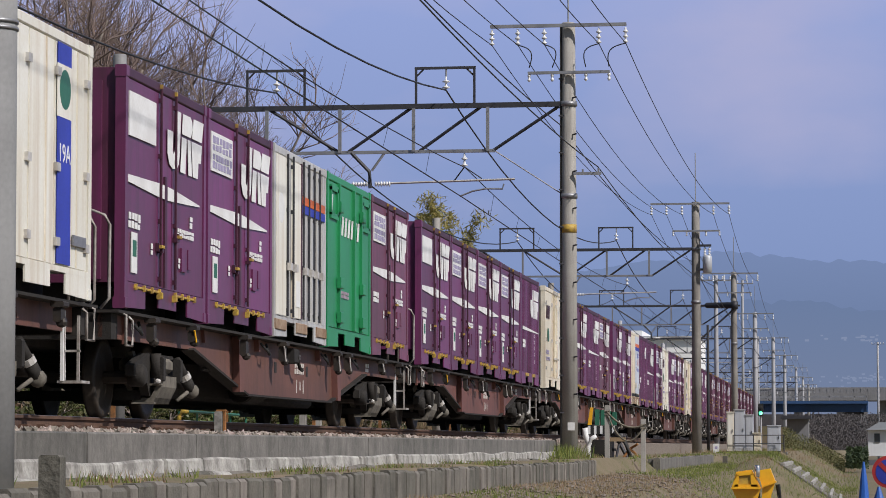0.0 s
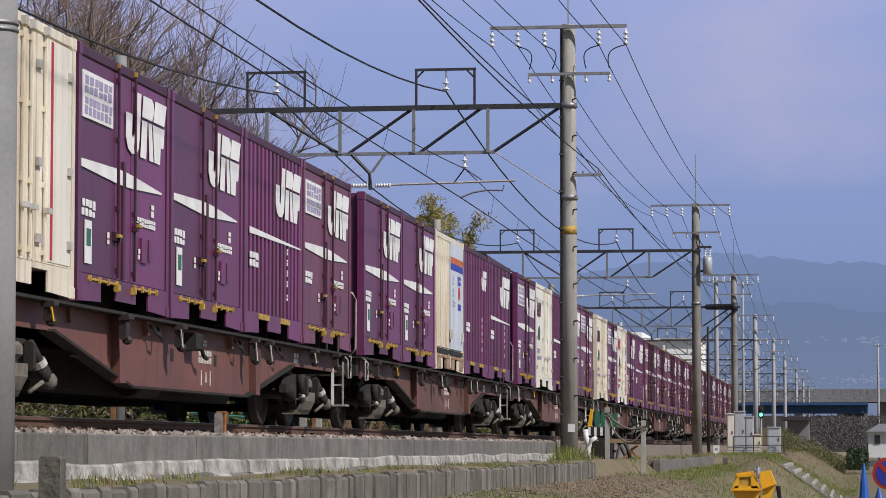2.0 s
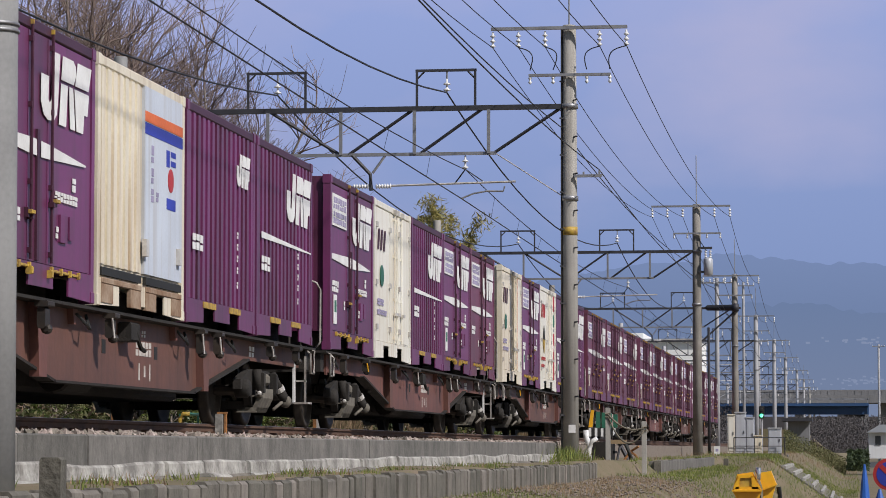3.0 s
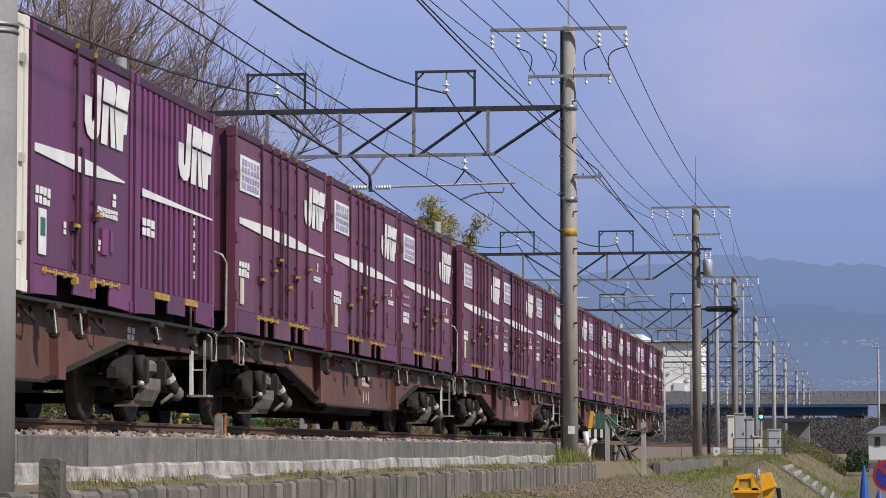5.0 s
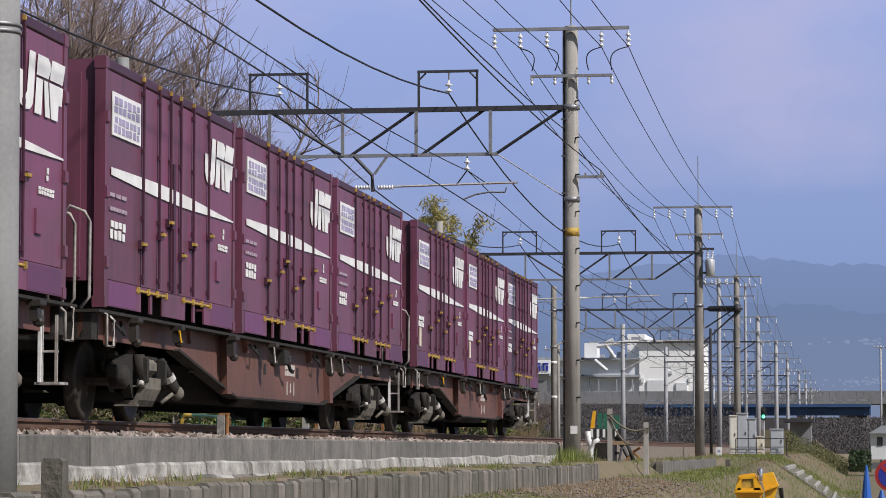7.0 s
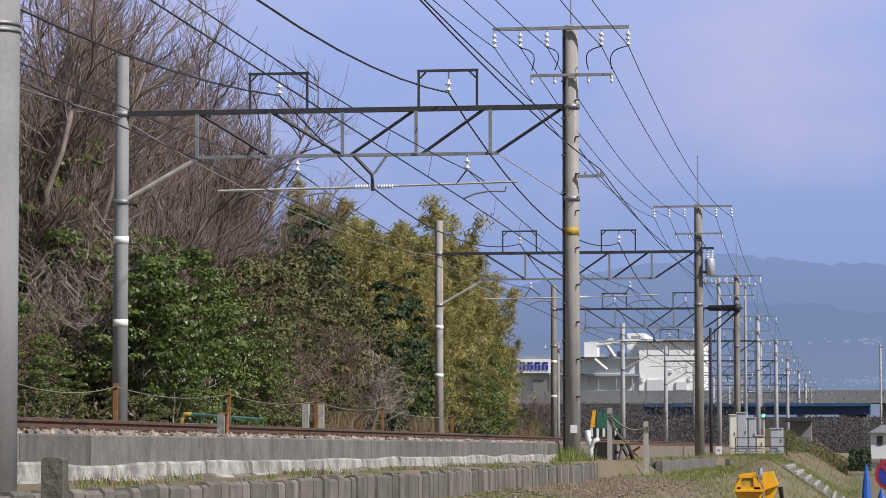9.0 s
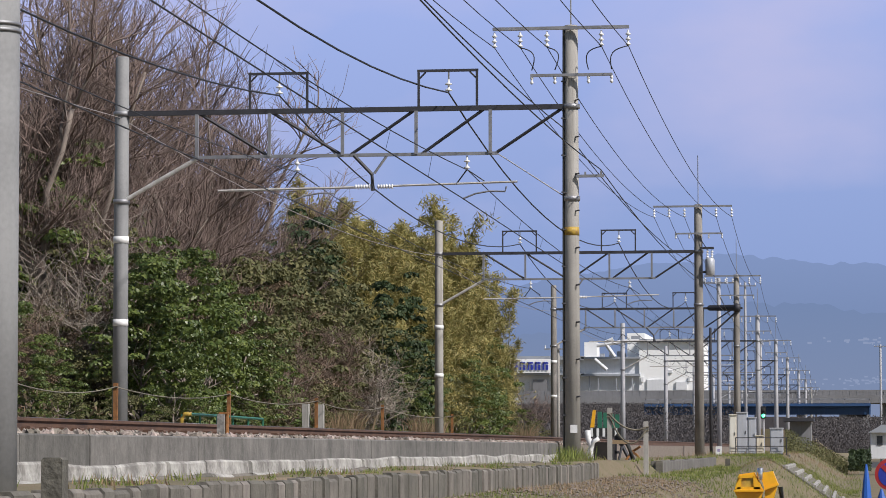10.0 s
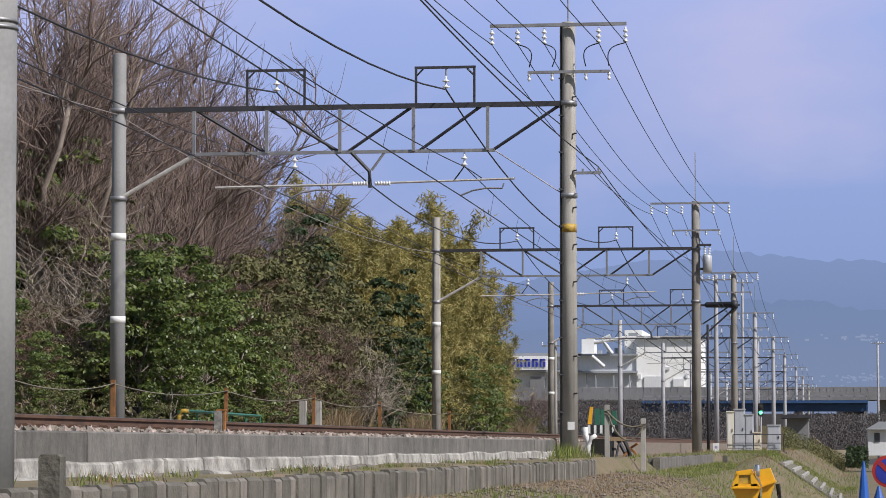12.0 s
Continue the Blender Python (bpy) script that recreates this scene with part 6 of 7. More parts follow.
def build_far():
    g = Geo()
    n = 40
    for i in range(n + 1):
        a = radians(-40 + 80 * i / n)
        g.v += [(4700 * math.sin(a) - 400, 4700 * math.cos(a), -60), (4700 * math.sin(a) - 400, 4700 * math.cos(a), 1600)]
    g.f = [(2 * i, 2 * i + 1, 2 * i + 3, 2 * i + 2) for i in range(n)]
    single("sky_backdrop", g, M["sky"], "hazy lavender-blue sky with faint clouds", "sky", "structure", smooth=True)
    for nm, dist, key, pts, lab in (("far_hills", 4300, "hillfar", ((-2600, 300), (600, 560), (880, 515), (1000, 492), (1120, 470), (1300, 452), (1400, 461), (1480, 465), (1568, 470), (1750, 462), (2400, 520)), "blue mountain ridge on the horizon, self-lit with painted haze"),
                                    ("near_hills", 3600, "hill", ((-2600, 600), (600, 640), (880, 600), (960, 585), (1100, 575), (1260, 545), (1380, 530), (1470, 548), (1568, 556), (1750, 540), (2400, 600)), "lower blue hills, self-lit with painted haze")):
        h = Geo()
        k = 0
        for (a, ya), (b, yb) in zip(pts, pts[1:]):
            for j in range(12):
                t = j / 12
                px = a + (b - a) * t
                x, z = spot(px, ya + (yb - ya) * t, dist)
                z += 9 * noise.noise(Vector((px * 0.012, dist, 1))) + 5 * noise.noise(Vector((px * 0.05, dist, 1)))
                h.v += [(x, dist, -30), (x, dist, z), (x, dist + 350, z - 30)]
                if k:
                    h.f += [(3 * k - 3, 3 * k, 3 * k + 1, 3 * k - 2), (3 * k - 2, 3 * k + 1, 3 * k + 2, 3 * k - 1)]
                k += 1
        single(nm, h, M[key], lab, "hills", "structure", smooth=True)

    def boxpx(px0, px1, py0, py1, y, deep, geo=None):
        x0, z1 = spot(px0, py0, y)
        x1, z0 = spot(px1, py1, y)
        return (geo or Geo()).box(x0, x1, y, y + deep, z0, z1)

    Y = 520
    f = thing("factory", "white and grey factory halls with rooftop ducts", "factory")
    for nm, r, mt in (("main_hall", (1131, 1242, 603, 735), "whitewall"), ("middle_hall", (1030, 1133, 634, 735), "greywall"), ("sign_hall", (880, 1034, 636, 735), "greywall"), ("stair_tower", (1110, 1141, 590, 640), "whitewall"), ("roof_house", (1034, 1056, 606, 640), "whitewall")):
        part(nm, boxpx(*r, Y + {"main_hall": 0, "middle_hall": 0.5, "sign_hall": 1.0, "stair_tower": 1.5, "roof_house": 2.0}[nm], 25 if nm != "roof_house" else 6), M[mt], f)
    for r in ((1131, 1242, 600, 604), (1028, 1133, 662, 666), (880, 1034, 631, 637), (880, 1034, 661, 664), (1028, 1133, 632, 635)):
        part("eave", boxpx(*r, Y - 0.8, 27), M["roof"], f)
    s = part("sign_board", boxpx(896, 974, 636, 660, Y - 1.4, 0.4), M["whitewall"], f, "long white sign board")
    for i in range(5):
        g = boxpx(906 + i * 13.5, 916 + i * 13.5, 641, 644, Y - 1.6, 0.25)
        boxpx(906 + i * 13.5, 909 + i * 13.5, 641, 655, Y - 1.6, 0.25, g)
        boxpx(912 + i * 13.5, 916 + i * 13.5, 646, 655, Y - 1.6, 0.25, g)
        part("sign_bars", g, M["blue"], s)
    part("shutter", boxpx(943, 968, 672, 700, Y - 0.5, 0.6), M["viaduct"], f)
    for r in ((1145, 1175, 672, 694), (1196, 1216, 676, 690), (1134, 1139, 668, 676), (1218, 1222, 668, 675), (1180, 1190, 655, 660)):
        part("opening", boxpx(*r, Y - 0.3, 0.5), M["greywall"], f)
    part("tower_window", boxpx(1117, 1133, 595, 600, Y - 0.3, 0.5), M["roof"], f)
    for a, b in (((1052, 636), (1074, 655)), ((1070, 606), (1088, 632)), ((1085, 600), (1072, 606)), ((1056, 612), (1110, 604))):
        (xa, za), (xb, zb) = spot(*a, Y - 2), spot(*b, Y - 2)
        part("duct", Geo().tube([(xa, Y - 2, za), (xb, Y - 2, zb)], 0.35, 8), M["greywall"], f)
    for px, h in ((1062, 8), (1092, 12), (1100, 9), (1078, 10)):
        part("vent", boxpx(px, px + 7, 634 - h, 634, Y + 4, 2), M["roof"], f)
    for px in (1042, 1058, 1090, 1118):
        part("pipe", boxpx(px, px + 2, 666, 700, Y - 0.6, 0.5), M["roof"], f)

    tg = Geo()
    rt = random.Random(6)
    for i in range(70):
        px = rt.choice((rt.uniform(1490, 1568), rt.uniform(1150, 1568)))
        py = rt.gauss(602, 3) if i % 3 == 0 else rt.gauss(672, 6)
        boxpx(px, px + rt.uniform(2, 9), py, py + rt.uniform(1.2, 3.0), 3400, 20, tg)
    single("far_town", tg, M["town"], "pale far-off houses on the hillside, self-lit with painted haze", "houses", "stuff")
    v = thing("viaduct", "long grey concrete viaduct with a noise barrier", "viaduct")
    part("deck", boxpx(930, 1760, 701, 713, 470, 12), M["viaduct"], v)
    part("parapet", boxpx(930, 1760, 692, 702, 470.5, 0.4), M["viaduct"], v)
    for px in range(940, 1760, 12):
        part("barrier_post", boxpx(px, px + 0.9, 692.5, 701, 470.45, 0.1), M["viaduct"], v)
    for px in range(960, 1760, 75):
        part("pier", boxpx(px, px + 16, 712, 800, 473, 5), M["viaduct"], v)

    b = thing("girder_bridge", "blue steel girder road bridge on concrete piers", "bridge")
    part("girder", boxpx(1140, 1541, 719, 734, 330, 0.5), M["girder"], b)
    part("girder", boxpx(1140, 1541, 719, 734, 336, 0.5), M["girder"], b)
    part("deck", boxpx(1140, 1541, 715, 719, 329, 9), M["girder"], b)
    for px in range(1142, 1541, 9):
        part("stiffener", boxpx(px, px + 1.6, 719, 734, 329.8, 0.22), M["girder"], b)
    for px in range(1142, 1541, 22):
        part("rail_post", boxpx(px, px + 1.4, 706, 715, 329.5, 0.2), M["steel"], b)
    part("guard_rail", boxpx(1140, 1541, 706, 708, 329.5, 0.15), M["steel"], b)
    for px in (1238, 1533):
        part("pier", boxpx(px - 6, px + 8, 734, 805, 331, 5), M["viaduct"], b)
    part("knee_brace", boxpx(1500, 1534, 732, 738, 331, 0.5), M["darksteel"], b)
    # dark scrub below the factory and on the right bank
    r2 = np.random.default_rng(9)
    for nm, px0, px1, py0, py1, y0, y1, n, leaf, lab in (("far_scrub", 880, 1300, 712, 788, 230, 420, 40000, "farwood", "dark leafless scrub below the factory"),
                                                       ("far_thicket", 1400, 1640, 735, 800, 250, 320, 22000, "farwood", "dark thicket behind the lane"),
                                                       ("lane_bush", 1503, 1540, 795, 832, 95, 102, 2600, "leafdark", "dark evergreen bush beside the lane"),
                                                       ("bank_scrub", 1390, 1500, 756, 806, 180, 215, 16000, "leafolive", "olive grass and scrub on a far bank")):
        ys = r2.uniform(y0, y1, n)
        pxs, pys = r2.uniform(px0, px1, n), py1 - (py1 - py0) * r2.uniform(0, 1, n) * (0.75 + 0.25 * np.sin(np.linspace(0, 40, n)))
        if nm == "bank_scrub":
            pys = pys + (pxs - px0) * 0.5
        cs = np.array([(spot(a, c, d)[0], d, spot(a, c, d)[1]) for a, c, d in zip(pxs, pys, ys)])
        ob = new(nm, leaf_mesh(nm, cs, 0.2 if y0 > 200 else 0.16, M[leaf], r2, -0.8 if y0 > 200 else 0.0, 0.5 if y0 > 200 else 0.4))
        tagged(ob, lab, "scrub", kind="stuff")
    bank = Geo()
    for px0, px1, t0, t1 in ((880, 1310, 716, 716), (1310, 1760, 738, 738)):
        boxpx(px0, px1, t0, 802, 425, 12, bank)
    single("earth_bank", bank, M["farwood"], "dark earth bank below the viaduct", "bank", "structure")
    e = Geo()
    xs = [spot(p, 700, 262)[0] for p in (1385, 1420, 1470, 1530)]
    e.prism_y([(xs[0] - 3, -3), (xs[3], -3), (xs[2], spot(1470, 800, 262)[1]), (xs[1], spot(1420, 762, 262)[1]), (xs[0] - 3, spot(1380, 758, 262)[1])], 262, 300)
    single("side_embankment", e, M["soil"], "dry grassy side embankment", "embankment", "structure")
    sh = thing("track_shed", "low grey shed with a dark flat roof", "shed")
    part("wall", boxpx(1398, 1436, 745, 800, 205, 4), M["viaduct"], sh)
    part("roof", boxpx(1386, 1440, 740, 746, 203.5, 6), M["darksteel"], sh)
    gh = thing("grey_hut", "pale grey hut beside the lane", "hut")
    part("wall", boxpx(1541, 1640, 764, 812, 180, 5), M["greywall"], gh)
    x0, z0 = spot(1537, 766, 180)
    x1, z1 = spot(1644, 752, 180)
    part("roof", Geo().prism_y([(x0, z0), (x1, z0), (x1, z1), (x0 + 0.8, z1)], 179.6, 185.4), M["roof"], gh)
    part("window", boxpx(1552, 1562, 772, 788, 179.95, 0.2), M["glass"], gh)


# ---- small things beside the line ----
def build_props():
    rng = random.Random(2)
    # rope fence with rusty posts beyond the far track
    tops = []
    for px, top in ((20, 668), (205, 678), (405, 692), (560, 705), (677, 717), (800, 733)):
        y = (8.52 + 6.4) * F / (1507 - px) * 0.985
        x, zt = spot(px, top, y)
        p = thing("fence_post", "rusty orange steel fence post with rope", "post", "rope fence posts")
        part("stake", Geo().box(x - 0.045, x + 0.045, y - 0.03, y + 0.03, -0.65, zt, 0.006), M["rustpost"], p)
        part("loop", Geo().tube([(x - 0.05, y - 0.05, zt - 0.1), (x + 0.05, y - 0.05, zt - 0.08)], 0.02, 5), M["rope"], p)
        tops.append((x, y, zt - 0.08))
    for a, b in zip(tops, tops[1:]):
        wire("fence_rope", [a, b], 0.16, 0.013, "slack grey rope between fence posts", "rope", group="fence ropes")
    # two grey boxes by the fence
    for px, w, t in ((540, 0.09, 715), (566, 0.09, 716)):
        y = 80.5
        x, z = spot(px, t, y)
        single("relay_box", Geo().box(x - w, x + w, y, y + 0.25, -0.65, z, 0.02), M["concrete"], "weathered grey trackside relay box", "relay box", group="relay boxes")
    # low barrier, yellow end and green rails
    y0, y1 = 63.0, 72.2
    x0, z0 = spot(322, 733, y0)
    x1, z1 = spot(465, 742, y1)
    b = thing("track_barrier", "low green tubular barrier with a yellow end", "barrier")
    part("end_frame", Geo().tube([(x0, y0, -0.6), (x0, y0, z0 - 0.1), (x0 + 0.06, y0, z0), (x0 + 0.22, y0, z0)], 0.05, 8), M["yellow"], b, "yellow end tube", True)
    part("top_rail", Geo().tube([(x0 + 0.2, y0, z0), (x1, y1, z1)], 0.035, 6), M["gpaint"], b)
    part("mid_rail", Geo().tube([(x0 + 0.1, y0, z0 - 0.22), (x1, y1, z1 - 0.22)], 0.025, 6), M["whiteplastic"], b)
    for i in range(6):
        t = i / 5
        part("rail_post", Geo().tube([(x0 + (x1 - x0) * t, y0 + (y1 - y0) * t, -0.6), (x0 + (x1 - x0) * t, y0 + (y1 - y0) * t, z0 + (z1 - z0) * t)], 0.025, 6), M["gpaint"], b)
    # white marker stake between rail and wall
    y = 30.0
    x, z = spot(393, 733, y)
    k = thing("marker_stake", "short white concrete marker stake with a rusty peg", "marker")
    part("stake", Geo().box(x - 0.045, x + 0.035, y - 0.05, y + 0.05, -0.3, z, 0.008), M["mortar"], k)
    part("peg", Geo().tube([(x + 0.055, y, -0.3), (x + 0.055, y, z - 0.0)], 0.02, 6), M["rustpost"], k)
    part("peg_cap", Geo().box(x - 0.03, x + 0.075, y - 0.03, y + 0.03, z, z + 0.02, 0.005), M["rustpost"], k)
    # square concrete stake near the lane
    y = 14.0
    x, z = spot(97, 810, y)
    st = Geo().box(x - 0.055, x + 0.055, y - 0.055, y + 0.055, -1.4, z, 0.012)
    single("concrete_stake", st, M["block"], "square weathered concrete boundary stake", "stake")
    # rope stakes and the gear behind the wall's end
    tp = []
    for px, t in ((1079, 722), (1143, 746)):
        y = 62.0
        x, z = spot(px, t, y)
        s = thing("rope_stake", "weathered concrete stake with rope loops", "stake", "rope stakes")
        part("stake", Geo().box(x - 0.05, x + 0.05, y - 0.05, y + 0.05, -1.1, z, 0.012), M["concrete"], s)
        part("rope_loop", Geo().tube([(x - 0.06, y - 0.06, z - 0.14), (x + 0.06, y - 0.06, z - 0.12), (x + 0.06, y - 0.06, z - 0.2), (x - 0.06, y - 0.06, z - 0.2)], 0.02, 5), M["rope"], s)
        tp.append((x, y - 0.06, z))
    wire("barrier_rope", [(a, b2, c - 0.14) for a, b2, c in tp], 0.16, 0.022, "slack pale rope between concrete stakes", "rope", group="fence ropes")
    wire("barrier_rope", [(tp[0][0], tp[0][1], tp[0][2] - 0.18), (tp[1][0], tp[1][1], tp[1][2] - 0.2)], 0.42, 0.018, "slack dark rope between concrete stakes", "rope", group="fence ropes")
    y = 66.0
    g = thing("folded_crossing_barrier", "folded green and yellow crossing barrier on a stand", "barrier")
    xa, za = spot(1049, 726, y)
    xb, zb = spot(1100, 756, y)
    part("end_plate", Geo().prism_y([(xa - 0.06, za - 0.40), (xa + 0.03, za - 0.40), (xa + 0.07, za), (xa - 0.0, za)], y, y + 0.08), M["lampyellow"], g, "yellow and white end")
    for i in range(4):
        xx = xa + 0.11 + i * 0.13
        part("leaf", Geo().box(xx, xx + 0.10, y + 0.05 * i, y + 0.05 * i + 0.06, zb - 0.02, za - 0.04 - 0.02 * i, 0.01), M["gpaint"], g)
    for i in range(5):
        xx = xa - 0.05 + i * 0.14
        part("striped_board", Geo().box(xx, xx + 0.06, y - 0.05, y - 0.02, zb - 0.22, zb - 0.03), M["whiteplastic"], g)
        part("striped_board", Geo().box(xx + 0.06, xx + 0.14, y - 0.05, y - 0.02, zb - 0.22, zb - 0.03), M["black"], g)
    part("stand", Geo().box(xa - 0.02, xa + 0.6, y, y + 0.06, -0.42, -0.36).box(xa + 0.05, xa + 0.1, y, y + 0.06, -0.9, zb).box(xa + 0.5, xa + 0.55, y, y + 0.06, -0.9, zb).tube([(xa + 0.5, y, 0.1), (xa + 0.95, y, -0.75)], 0.05, 6), M["darksteel"], g)
    q = Geo().tube([(spot(p, r, 64.0)[0], 64.0, spot(p, r, 64.0)[1]) for p, r in ((1040, 762), (1041, 776), (1047, 790), (1043, 800), (1042, 830))], 0.065, 10)
    single("white_pipe", q, M["whiteplastic"], "bent white plastic pipe standing on end", "pipe", smooth=True)
    q = Geo().tube([(spot(p, r, 63.5)[0], 63.5, spot(p, r, 63.5)[1]) for p, r in ((1060, 776), (1050, 782), (1046, 795), (1047, 830))], 0.05, 10)
    single("white_pipe", q, M["whiteplastic"], "curved white plastic pipe beside the pole", "pipe", smooth=True)
    q = Geo().tube([(spot(p, r, 65)[0], 65, spot(p, r, 65)[1]) for p, r in ((1090, 770), (1110, 785), (1120, 812), (1128, 835))], 0.05, 8)
    single("cable_hose", q, M["black"], "dark thick cable hose beside the stakes", "hose", smooth=True)
    q = Geo().box(*[spot(p, 790, 64.5)[0] for p in (1080, 1112)], 64.5, 64.6, spot(1080, 786, 64.5)[1], spot(1080, 779, 64.5)[1], 0.01)
    single("timber_plank", q, M["drygrass"], "pale weathered timber plank", "plank")
    for px, top, ln, ang, mt, lab in ((1118, 800, 0.7, 0.5, "rustpost", "rusty bent angle iron lying in weeds"), (1127, 806, 0.6, -0.4, "rustpost", "rusty bent angle iron lying in weeds"), (1100, 790, 0.8, 0.15, "darksteel", "dark steel bar leaning on the stand")):
        x, z = spot(px, top, 65.5)
        single("scrap_bar", Geo().tube([(x - ang * 0.5, 65.5, z - ln * 0.5), (x, 65.6, z), (x + ang * 0.4, 65.5, z + 0.12)], 0.03, 5), M[mt], lab, "scrap bar", group="scrap bars")
    x, z = spot(1060, 800, 64.8)
    single("motor_box", Geo().box(x - 0.12, x + 0.32, 64.8, 65.2, -0.9, z + 0.22, 0.03), M["gear"], "dark barrier motor box behind the stakes", "motor box")
    # low wall on the bank
    w = tagged(new("low_wall"), "low grey concrete wall along the bank", "wall", kind="structure")
    for i in range(14):
        a = 66 + i * 2.0
        part("wall_panel", Geo().box(3.95, 4.15, a, a + 1.985, -1.2, -0.60 + 0.01 * math.sin(i * 2.1), 0.012), M["wall"], w)
    for px, y, top in ((1167, 66, 816), (1288, 96, 812)):
        x, z = spot(px, top, y)
        single("concrete_block", Geo().box(x - 0.08, x + 0.08, y - 0.1, y + 0.1, -1.1, z, 0.015), M["block"], "weathered concrete block on the bank", "block", group="concrete blocks")
    # cabinets on a concrete base
    y = 120.0
    xa, _ = spot(1295, 800, y)
    xb, _ = spot(1398, 800, y)
    single("cabinet_base", Geo().box(xa, xb, y - 0.3, y + 1.2, -1.0, spot(1300, 805, y)[1], 0.02), M["wall"], "low concrete base for cabinets", "base", "structure")
    zb = spot(1300, 805, y)[1]
    for p0, p1, t, mt, lab in ((1290, 1304, 735, "bright", "narrow white signal cabinet"), (1303, 1323, 731, "cabinet", "tall silver signal cabinet with two doors"), (1323, 1338, 740, "cabinet", "silver signal cabinet"), (1337, 1352, 772, "cream", "small beige signal cabinet"), (1362, 1386, 759, "cabinet", "silver signal cabinet with a shelf base")):
        x0, z = spot(p0, t, y)
        x1, _ = spot(p1, t, y)
        c = thing("signal_cabinet", lab + " on a concrete base", "cabinet", "signal cabinets")
        part("body", Geo().box(x0 + 0.01, x1 - 0.01, y + 0.05, y + 0.6, zb + 0.05, z, 0.015), M[mt], c)
        part("lid", Geo().box(x0 - 0.01, x1 + 0.01, y, y + 0.65, z, z + 0.04, 0.01), M[mt], c)
        part("door", Geo().box(x0 + 0.05, x1 - 0.05, y + 0.03, y + 0.05, zb + 0.15, z - 0.08), M[mt], c)
        part("handle", Geo().box(x1 - 0.1, x1 - 0.07, y + 0.0, y + 0.03, (z + zb) / 2, (z + zb) / 2 + 0.12), M["darksteel"], c)
        part("foot", Geo().box(x0 + 0.02, x1 - 0.02, y + 0.1, y + 0.55, zb, zb + 0.05), M["darksteel"], c)
    h = thing("handrail", "thin dark steel handrail before the cabinets", "handrail")
    for px in (1302, 1338, 1392):
        x, z = spot(px, 775, y - 0.2)
        part("rail_post", Geo().tube([(x, y - 0.2, -0.9), (x, y - 0.2, z)], 0.022, 6), M["darksteel"], h)
    for r in (775, 790):
        part("rail", Geo().tube([(spot(1302, r, y)[0], y - 0.2, spot(1302, r, y)[1]), (spot(1392, r, y)[0], y - 0.2, spot(1392, r, y)[1])], 0.02, 6), M["darksteel"], h)
    # signal with its green light
    y = 128
    x, z = spot(1351, 736, y)
    s = thing("railway_signal", "black railway signal on a post showing green", "signal")
    part("post", Geo().tube([(x, y + 0.1, -0.9), (x, y + 0.1, z + 0.2)], 0.05, 8), M["paleblue"], s)
    part("housing", Geo().box(x - 0.12, x + 0.12, y - 0.08, y + 0.08, z - 0.14, z + 0.42, 0.04), M["black"], s)
    gm = bpy.data.materials.new("green_signal_light")
    gm.use_nodes = True
    pb = gm.node_tree.nodes["Principled BSDF"]
    pb.inputs["Emission Color"].default_value, pb.inputs["Emission Strength"].default_value = (0.05, 1.0, 0.45, 1), 2.0
    part("lens", Geo().lathe([(0.085, -0.02), (0.07, -0.03), (0.02, -0.035)], (x, y - 0.08, z), "y", 12), gm, s, "glowing green lens")
    part("visor", Geo().box(x - 0.1, x + 0.1, y - 0.25, y - 0.08, z + 0.1, z + 0.115), M["black"], s)
    part("dark_lens", Geo().lathe([(0.085, -0.02), (0.07, -0.03), (0.02, -0.035)], (x, y - 0.08, z + 0.25), "y", 12), M["black"], s)
    # small white marker
    y = 105
    x, z = spot(1272, 790, y)
    mk = thing("distance_marker", "small white marker stone with a dark mark", "marker")
    part("stone", Geo().box(x - 0.11, x + 0.11, y, y + 0.1, -0.7, z, 0.02), M["white"], mk)
    part("mark", Geo().box(x - 0.05, x + 0.05, y - 0.004, y + 0.01, z - 0.2, z - 0.1), M["ink"], mk)
    # ribbed concrete slope
    sl = tagged(new("concrete_slope"), "grey concrete slope with pale cross ribs", "slope", kind="structure")
    pts = [(spot(p, r, 86.0)) for p, r in ((1392, 820), (1500, 893))]
    (xa, za), (xb, zb2) = pts
    part("slab", Geo().prism_y([(xa, za - 1.2), (xb, zb2 - 0.5), (xb, zb2 - 0.03), (xa, za - 0.03)], 80, 93), M["block"], sl)
    for i in range(7):
        t = (i + 0.5) / 7
        x, z = xa + (xb - xa) * t, za + (zb2 - za) * t
        part("rib", Geo().prism_y([(x - 0.035, z - 0.02), (x + 0.035, z - 0.05), (x + 0.035, z + 0.03), (x - 0.035, z + 0.055)], 80 + 0.3, 92.5), M["mortar"], sl)
    # yellow warning lamp on a post
    y = 24.0
    cx, zt = spot(1338, 836, y)
    l = thing("warning_lamp", "yellow faceted twin warning lamp on a dark post", "lamp")
    u = y / F

    def facet(pts):
        return [(cx + (p - 1338) * u, zt - (q - 836) * u) for p, q in pts][::-1]

    part("housing", Geo().prism_y(facet(((1308, 840), (1335, 836), (1350, 867), (1300, 867))), y, y + 0.15), M["lampyellow"], l)
    part("window_frame", Geo().prism_y(facet(((1310, 842), (1334, 839), (1337, 845), (1309, 847))), y - 0.02, y).prism_y(facet(((1303, 858), (1310, 846), (1313, 846), (1311, 866), (1301, 866))), y - 0.02, y).prism_y(facet(((1333, 843), (1338, 845), (1349, 866), (1334, 866))), y - 0.02, y).prism_y(facet(((1306, 862), (1345, 862), (1346, 867), (1303, 867))), y - 0.02, y), M["lampyellow"], l)
    part("lens", Geo().prism_y(facet(((1313, 847), (1333, 846), (1334, 861), (1312, 862))), y - 0.006, y + 0.01), M["yellow"], l, "dull yellow lens")
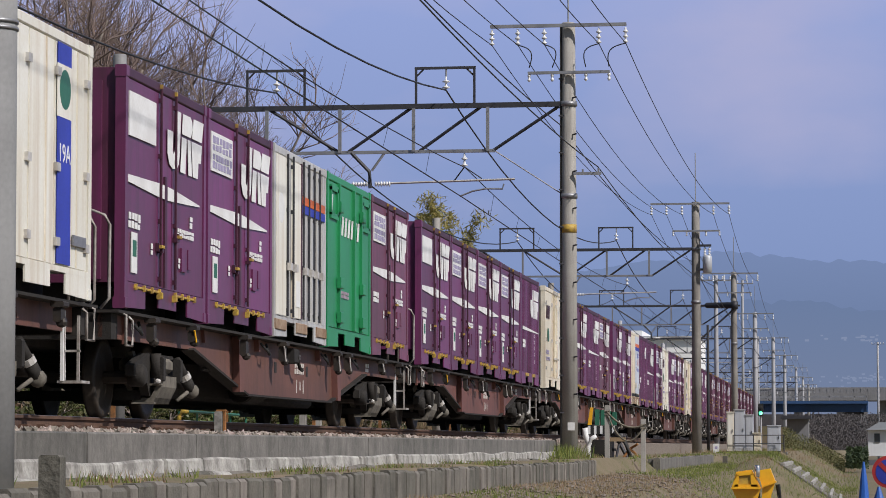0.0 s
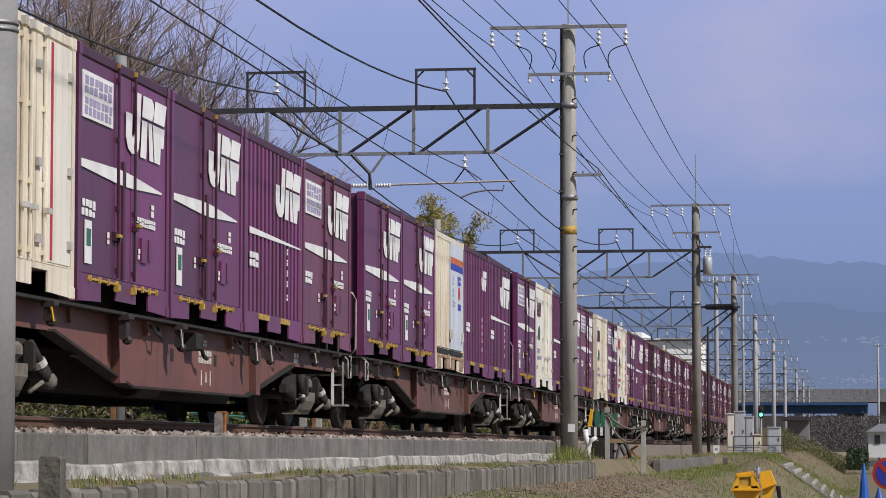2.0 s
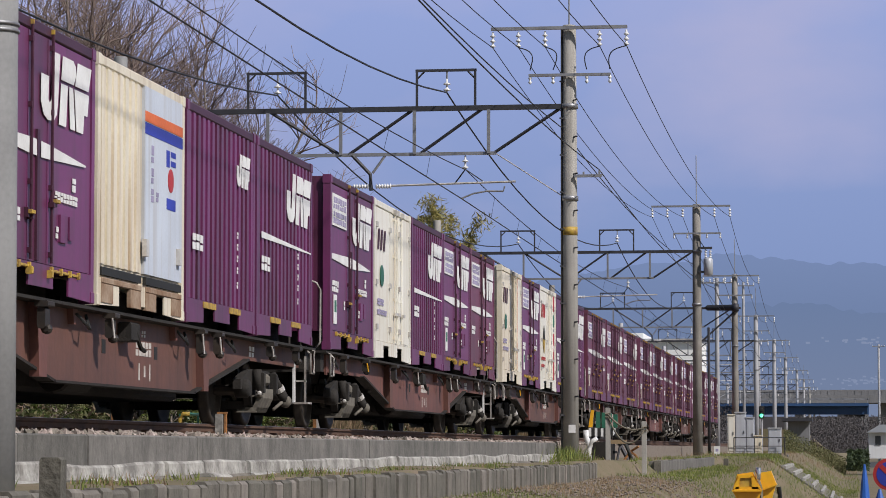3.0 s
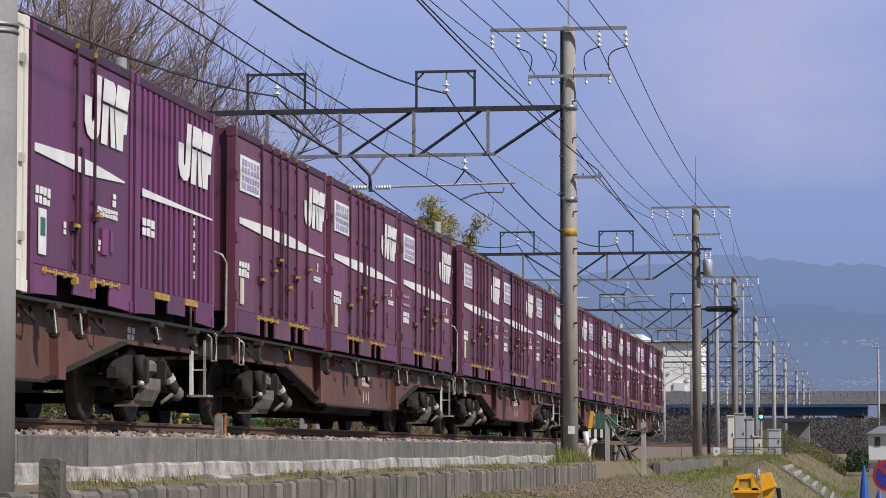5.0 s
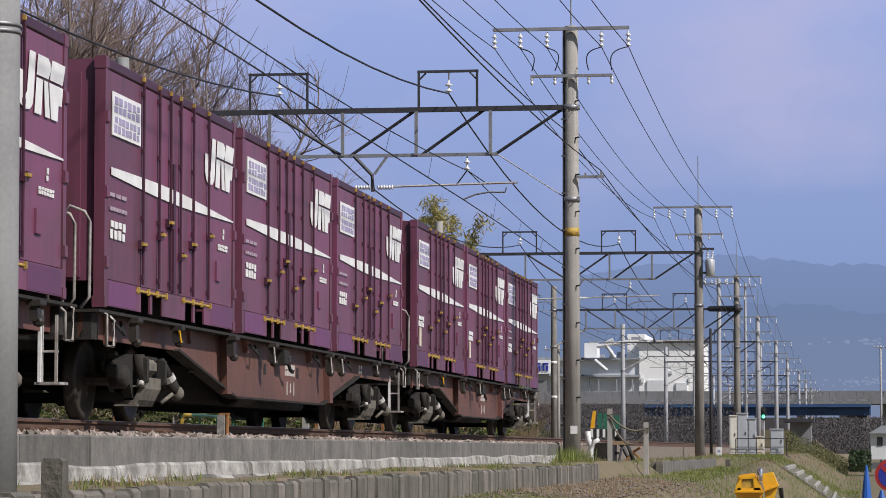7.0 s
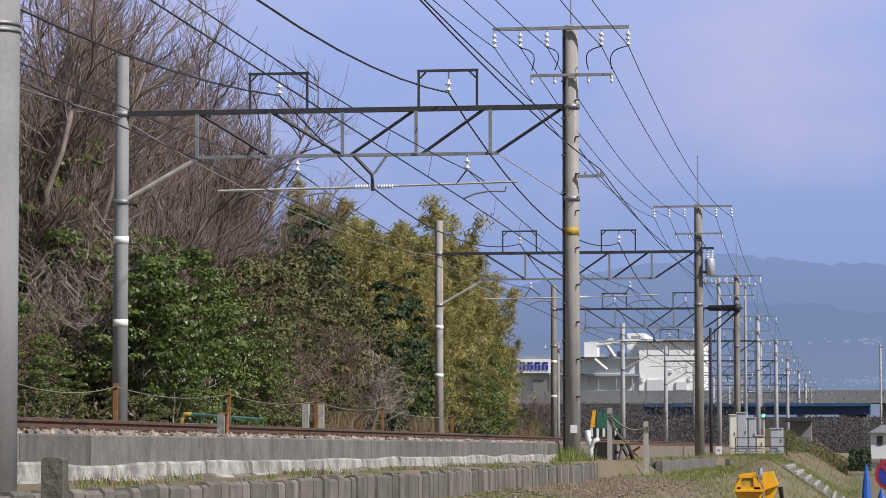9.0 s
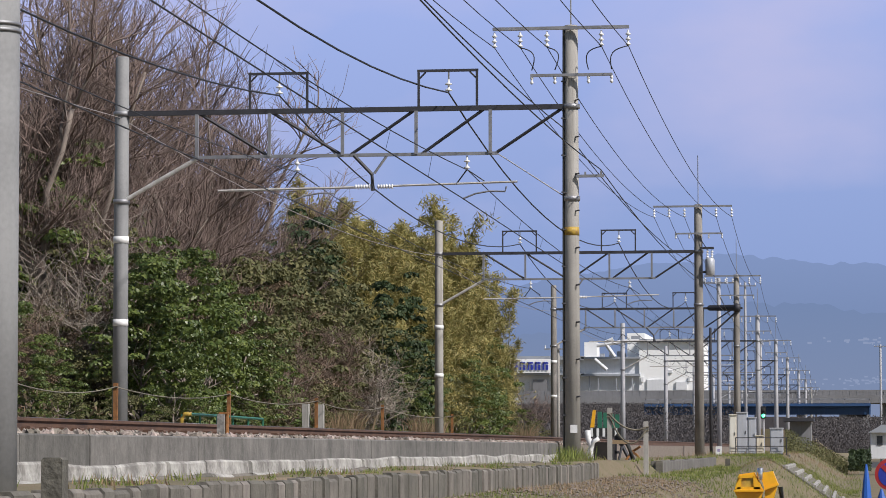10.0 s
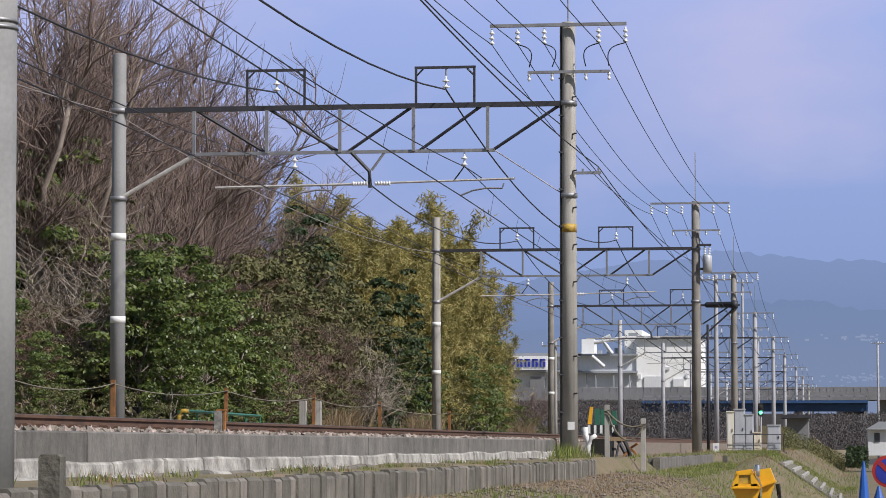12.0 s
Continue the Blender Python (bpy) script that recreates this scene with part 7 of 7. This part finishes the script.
    part("bowl", Geo().prism_y(facet(((1300, 870), (1350, 870), (1342, 896), (1312, 896))), y + 0.02, y + 0.15), M["lampyellow"], l)
    part("lower_lip", Geo().prism_y(facet(((1299, 867), (1351, 867), (1351, 870), (1299, 870))), y - 0.03, y + 0.16), M["lampyellow"], l)
    part("side_housing", Geo().prism_y(facet(((1344, 838), (1367, 834), (1376, 857), (1353, 866))), y + 0.03, y + 0.2), M["lampyellow"], l)
    part("side_bowl", Geo().prism_y(facet(((1353, 868), (1375, 859), (1364, 896), (1352, 896))), y + 0.05, y + 0.2), M["lampyellow"], l)
    part("side_lip", Geo().prism_y(facet(((1352, 865), (1377, 856), (1377, 859), (1352, 868))), y + 0.01, y + 0.22), M["lampyellow"], l)
    part("cap", Geo().lathe([(4 * u, -14 * u), (5 * u, -12 * u), (5 * u, 6 * u), (3.5 * u, 8 * u)], (cx + 7 * u, y + 0.0, zt), "z", 12), M["chrome"], l, "silver cap", True)
    part("post", Geo().tube([(cx + 4 * u, y + 0.1, -2.6), (cx + 4 * u, y + 0.1, zt - 40 * u)], 0.03, 8), M["darksteel"], l)
    part("strap", Geo().tube([(cx + 42 * u, y + 0.1, zt - 26 * u), (cx + 46 * u, y + 0.1, zt - 60 * u), (cx + 10 * u, y + 0.1, zt - 80 * u)], 0.02, 6), M["black"], l)
    # round no-parking sign
    y = 54.0
    x, z = spot(1577, 840, y)
    n = thing("no_parking_sign", "round red and blue no-parking sign on a grey post", "sign")
    part("disc", Geo().lathe([(0.30, 0), (0.30, 0.012), (0.01, 0.014)], (x, y, z), "y", 40), M["red"], n, "red ringed disc")
    part("blue_field", Geo().lathe([(0.01, -0.006), (0.235, -0.005), (0.235, 0.0)], (x, y, z), "y", 40), M["blue"], n, "blue field")
    a = 0.16
    part("red_bar", Geo().prism_y([(x - a - .03, z + a - .03), (x + a - .03, z - a - .03), (x + a + .03, z - a + .03), (x - a + .03, z + a + .03)], y - 0.012, y - 0.007), M["red"], n)
    part("post", Geo().tube([(x, y + 0.05, -2.6), (x, y + 0.05, z + 0.32)], 0.03, 8), M["steel"], n)
    # blue tarpaulin bundles beside the lane
    for px, t, yy, w in ((1533, 822, 60, 0.16), (1560, 866, 52, 0.25)):
        x, z = spot(px, t, yy)
        gz = ground_z(x, yy)
        single("tarpaulin_bundle", Geo().lathe([(w * 1.1, gz - 0.05), (w * 1.15, gz + 0.2), (w * 0.75, gz + (z - gz) * 0.5), (w * 0.45, gz + (z - gz) * 0.8), (0.02, z)], (x, yy, 0), "z", 9), M["tarp"], "folded blue tarpaulin standing upright by the lane", "tarpaulin", group="blue tarpaulins")


# ---- build ----
build_ground()
build_far()
build_line()
build_poles()
build_woods()
build_grass()
build_clods()
build_props()
build_train()
build_track()
build_wall()
motions()
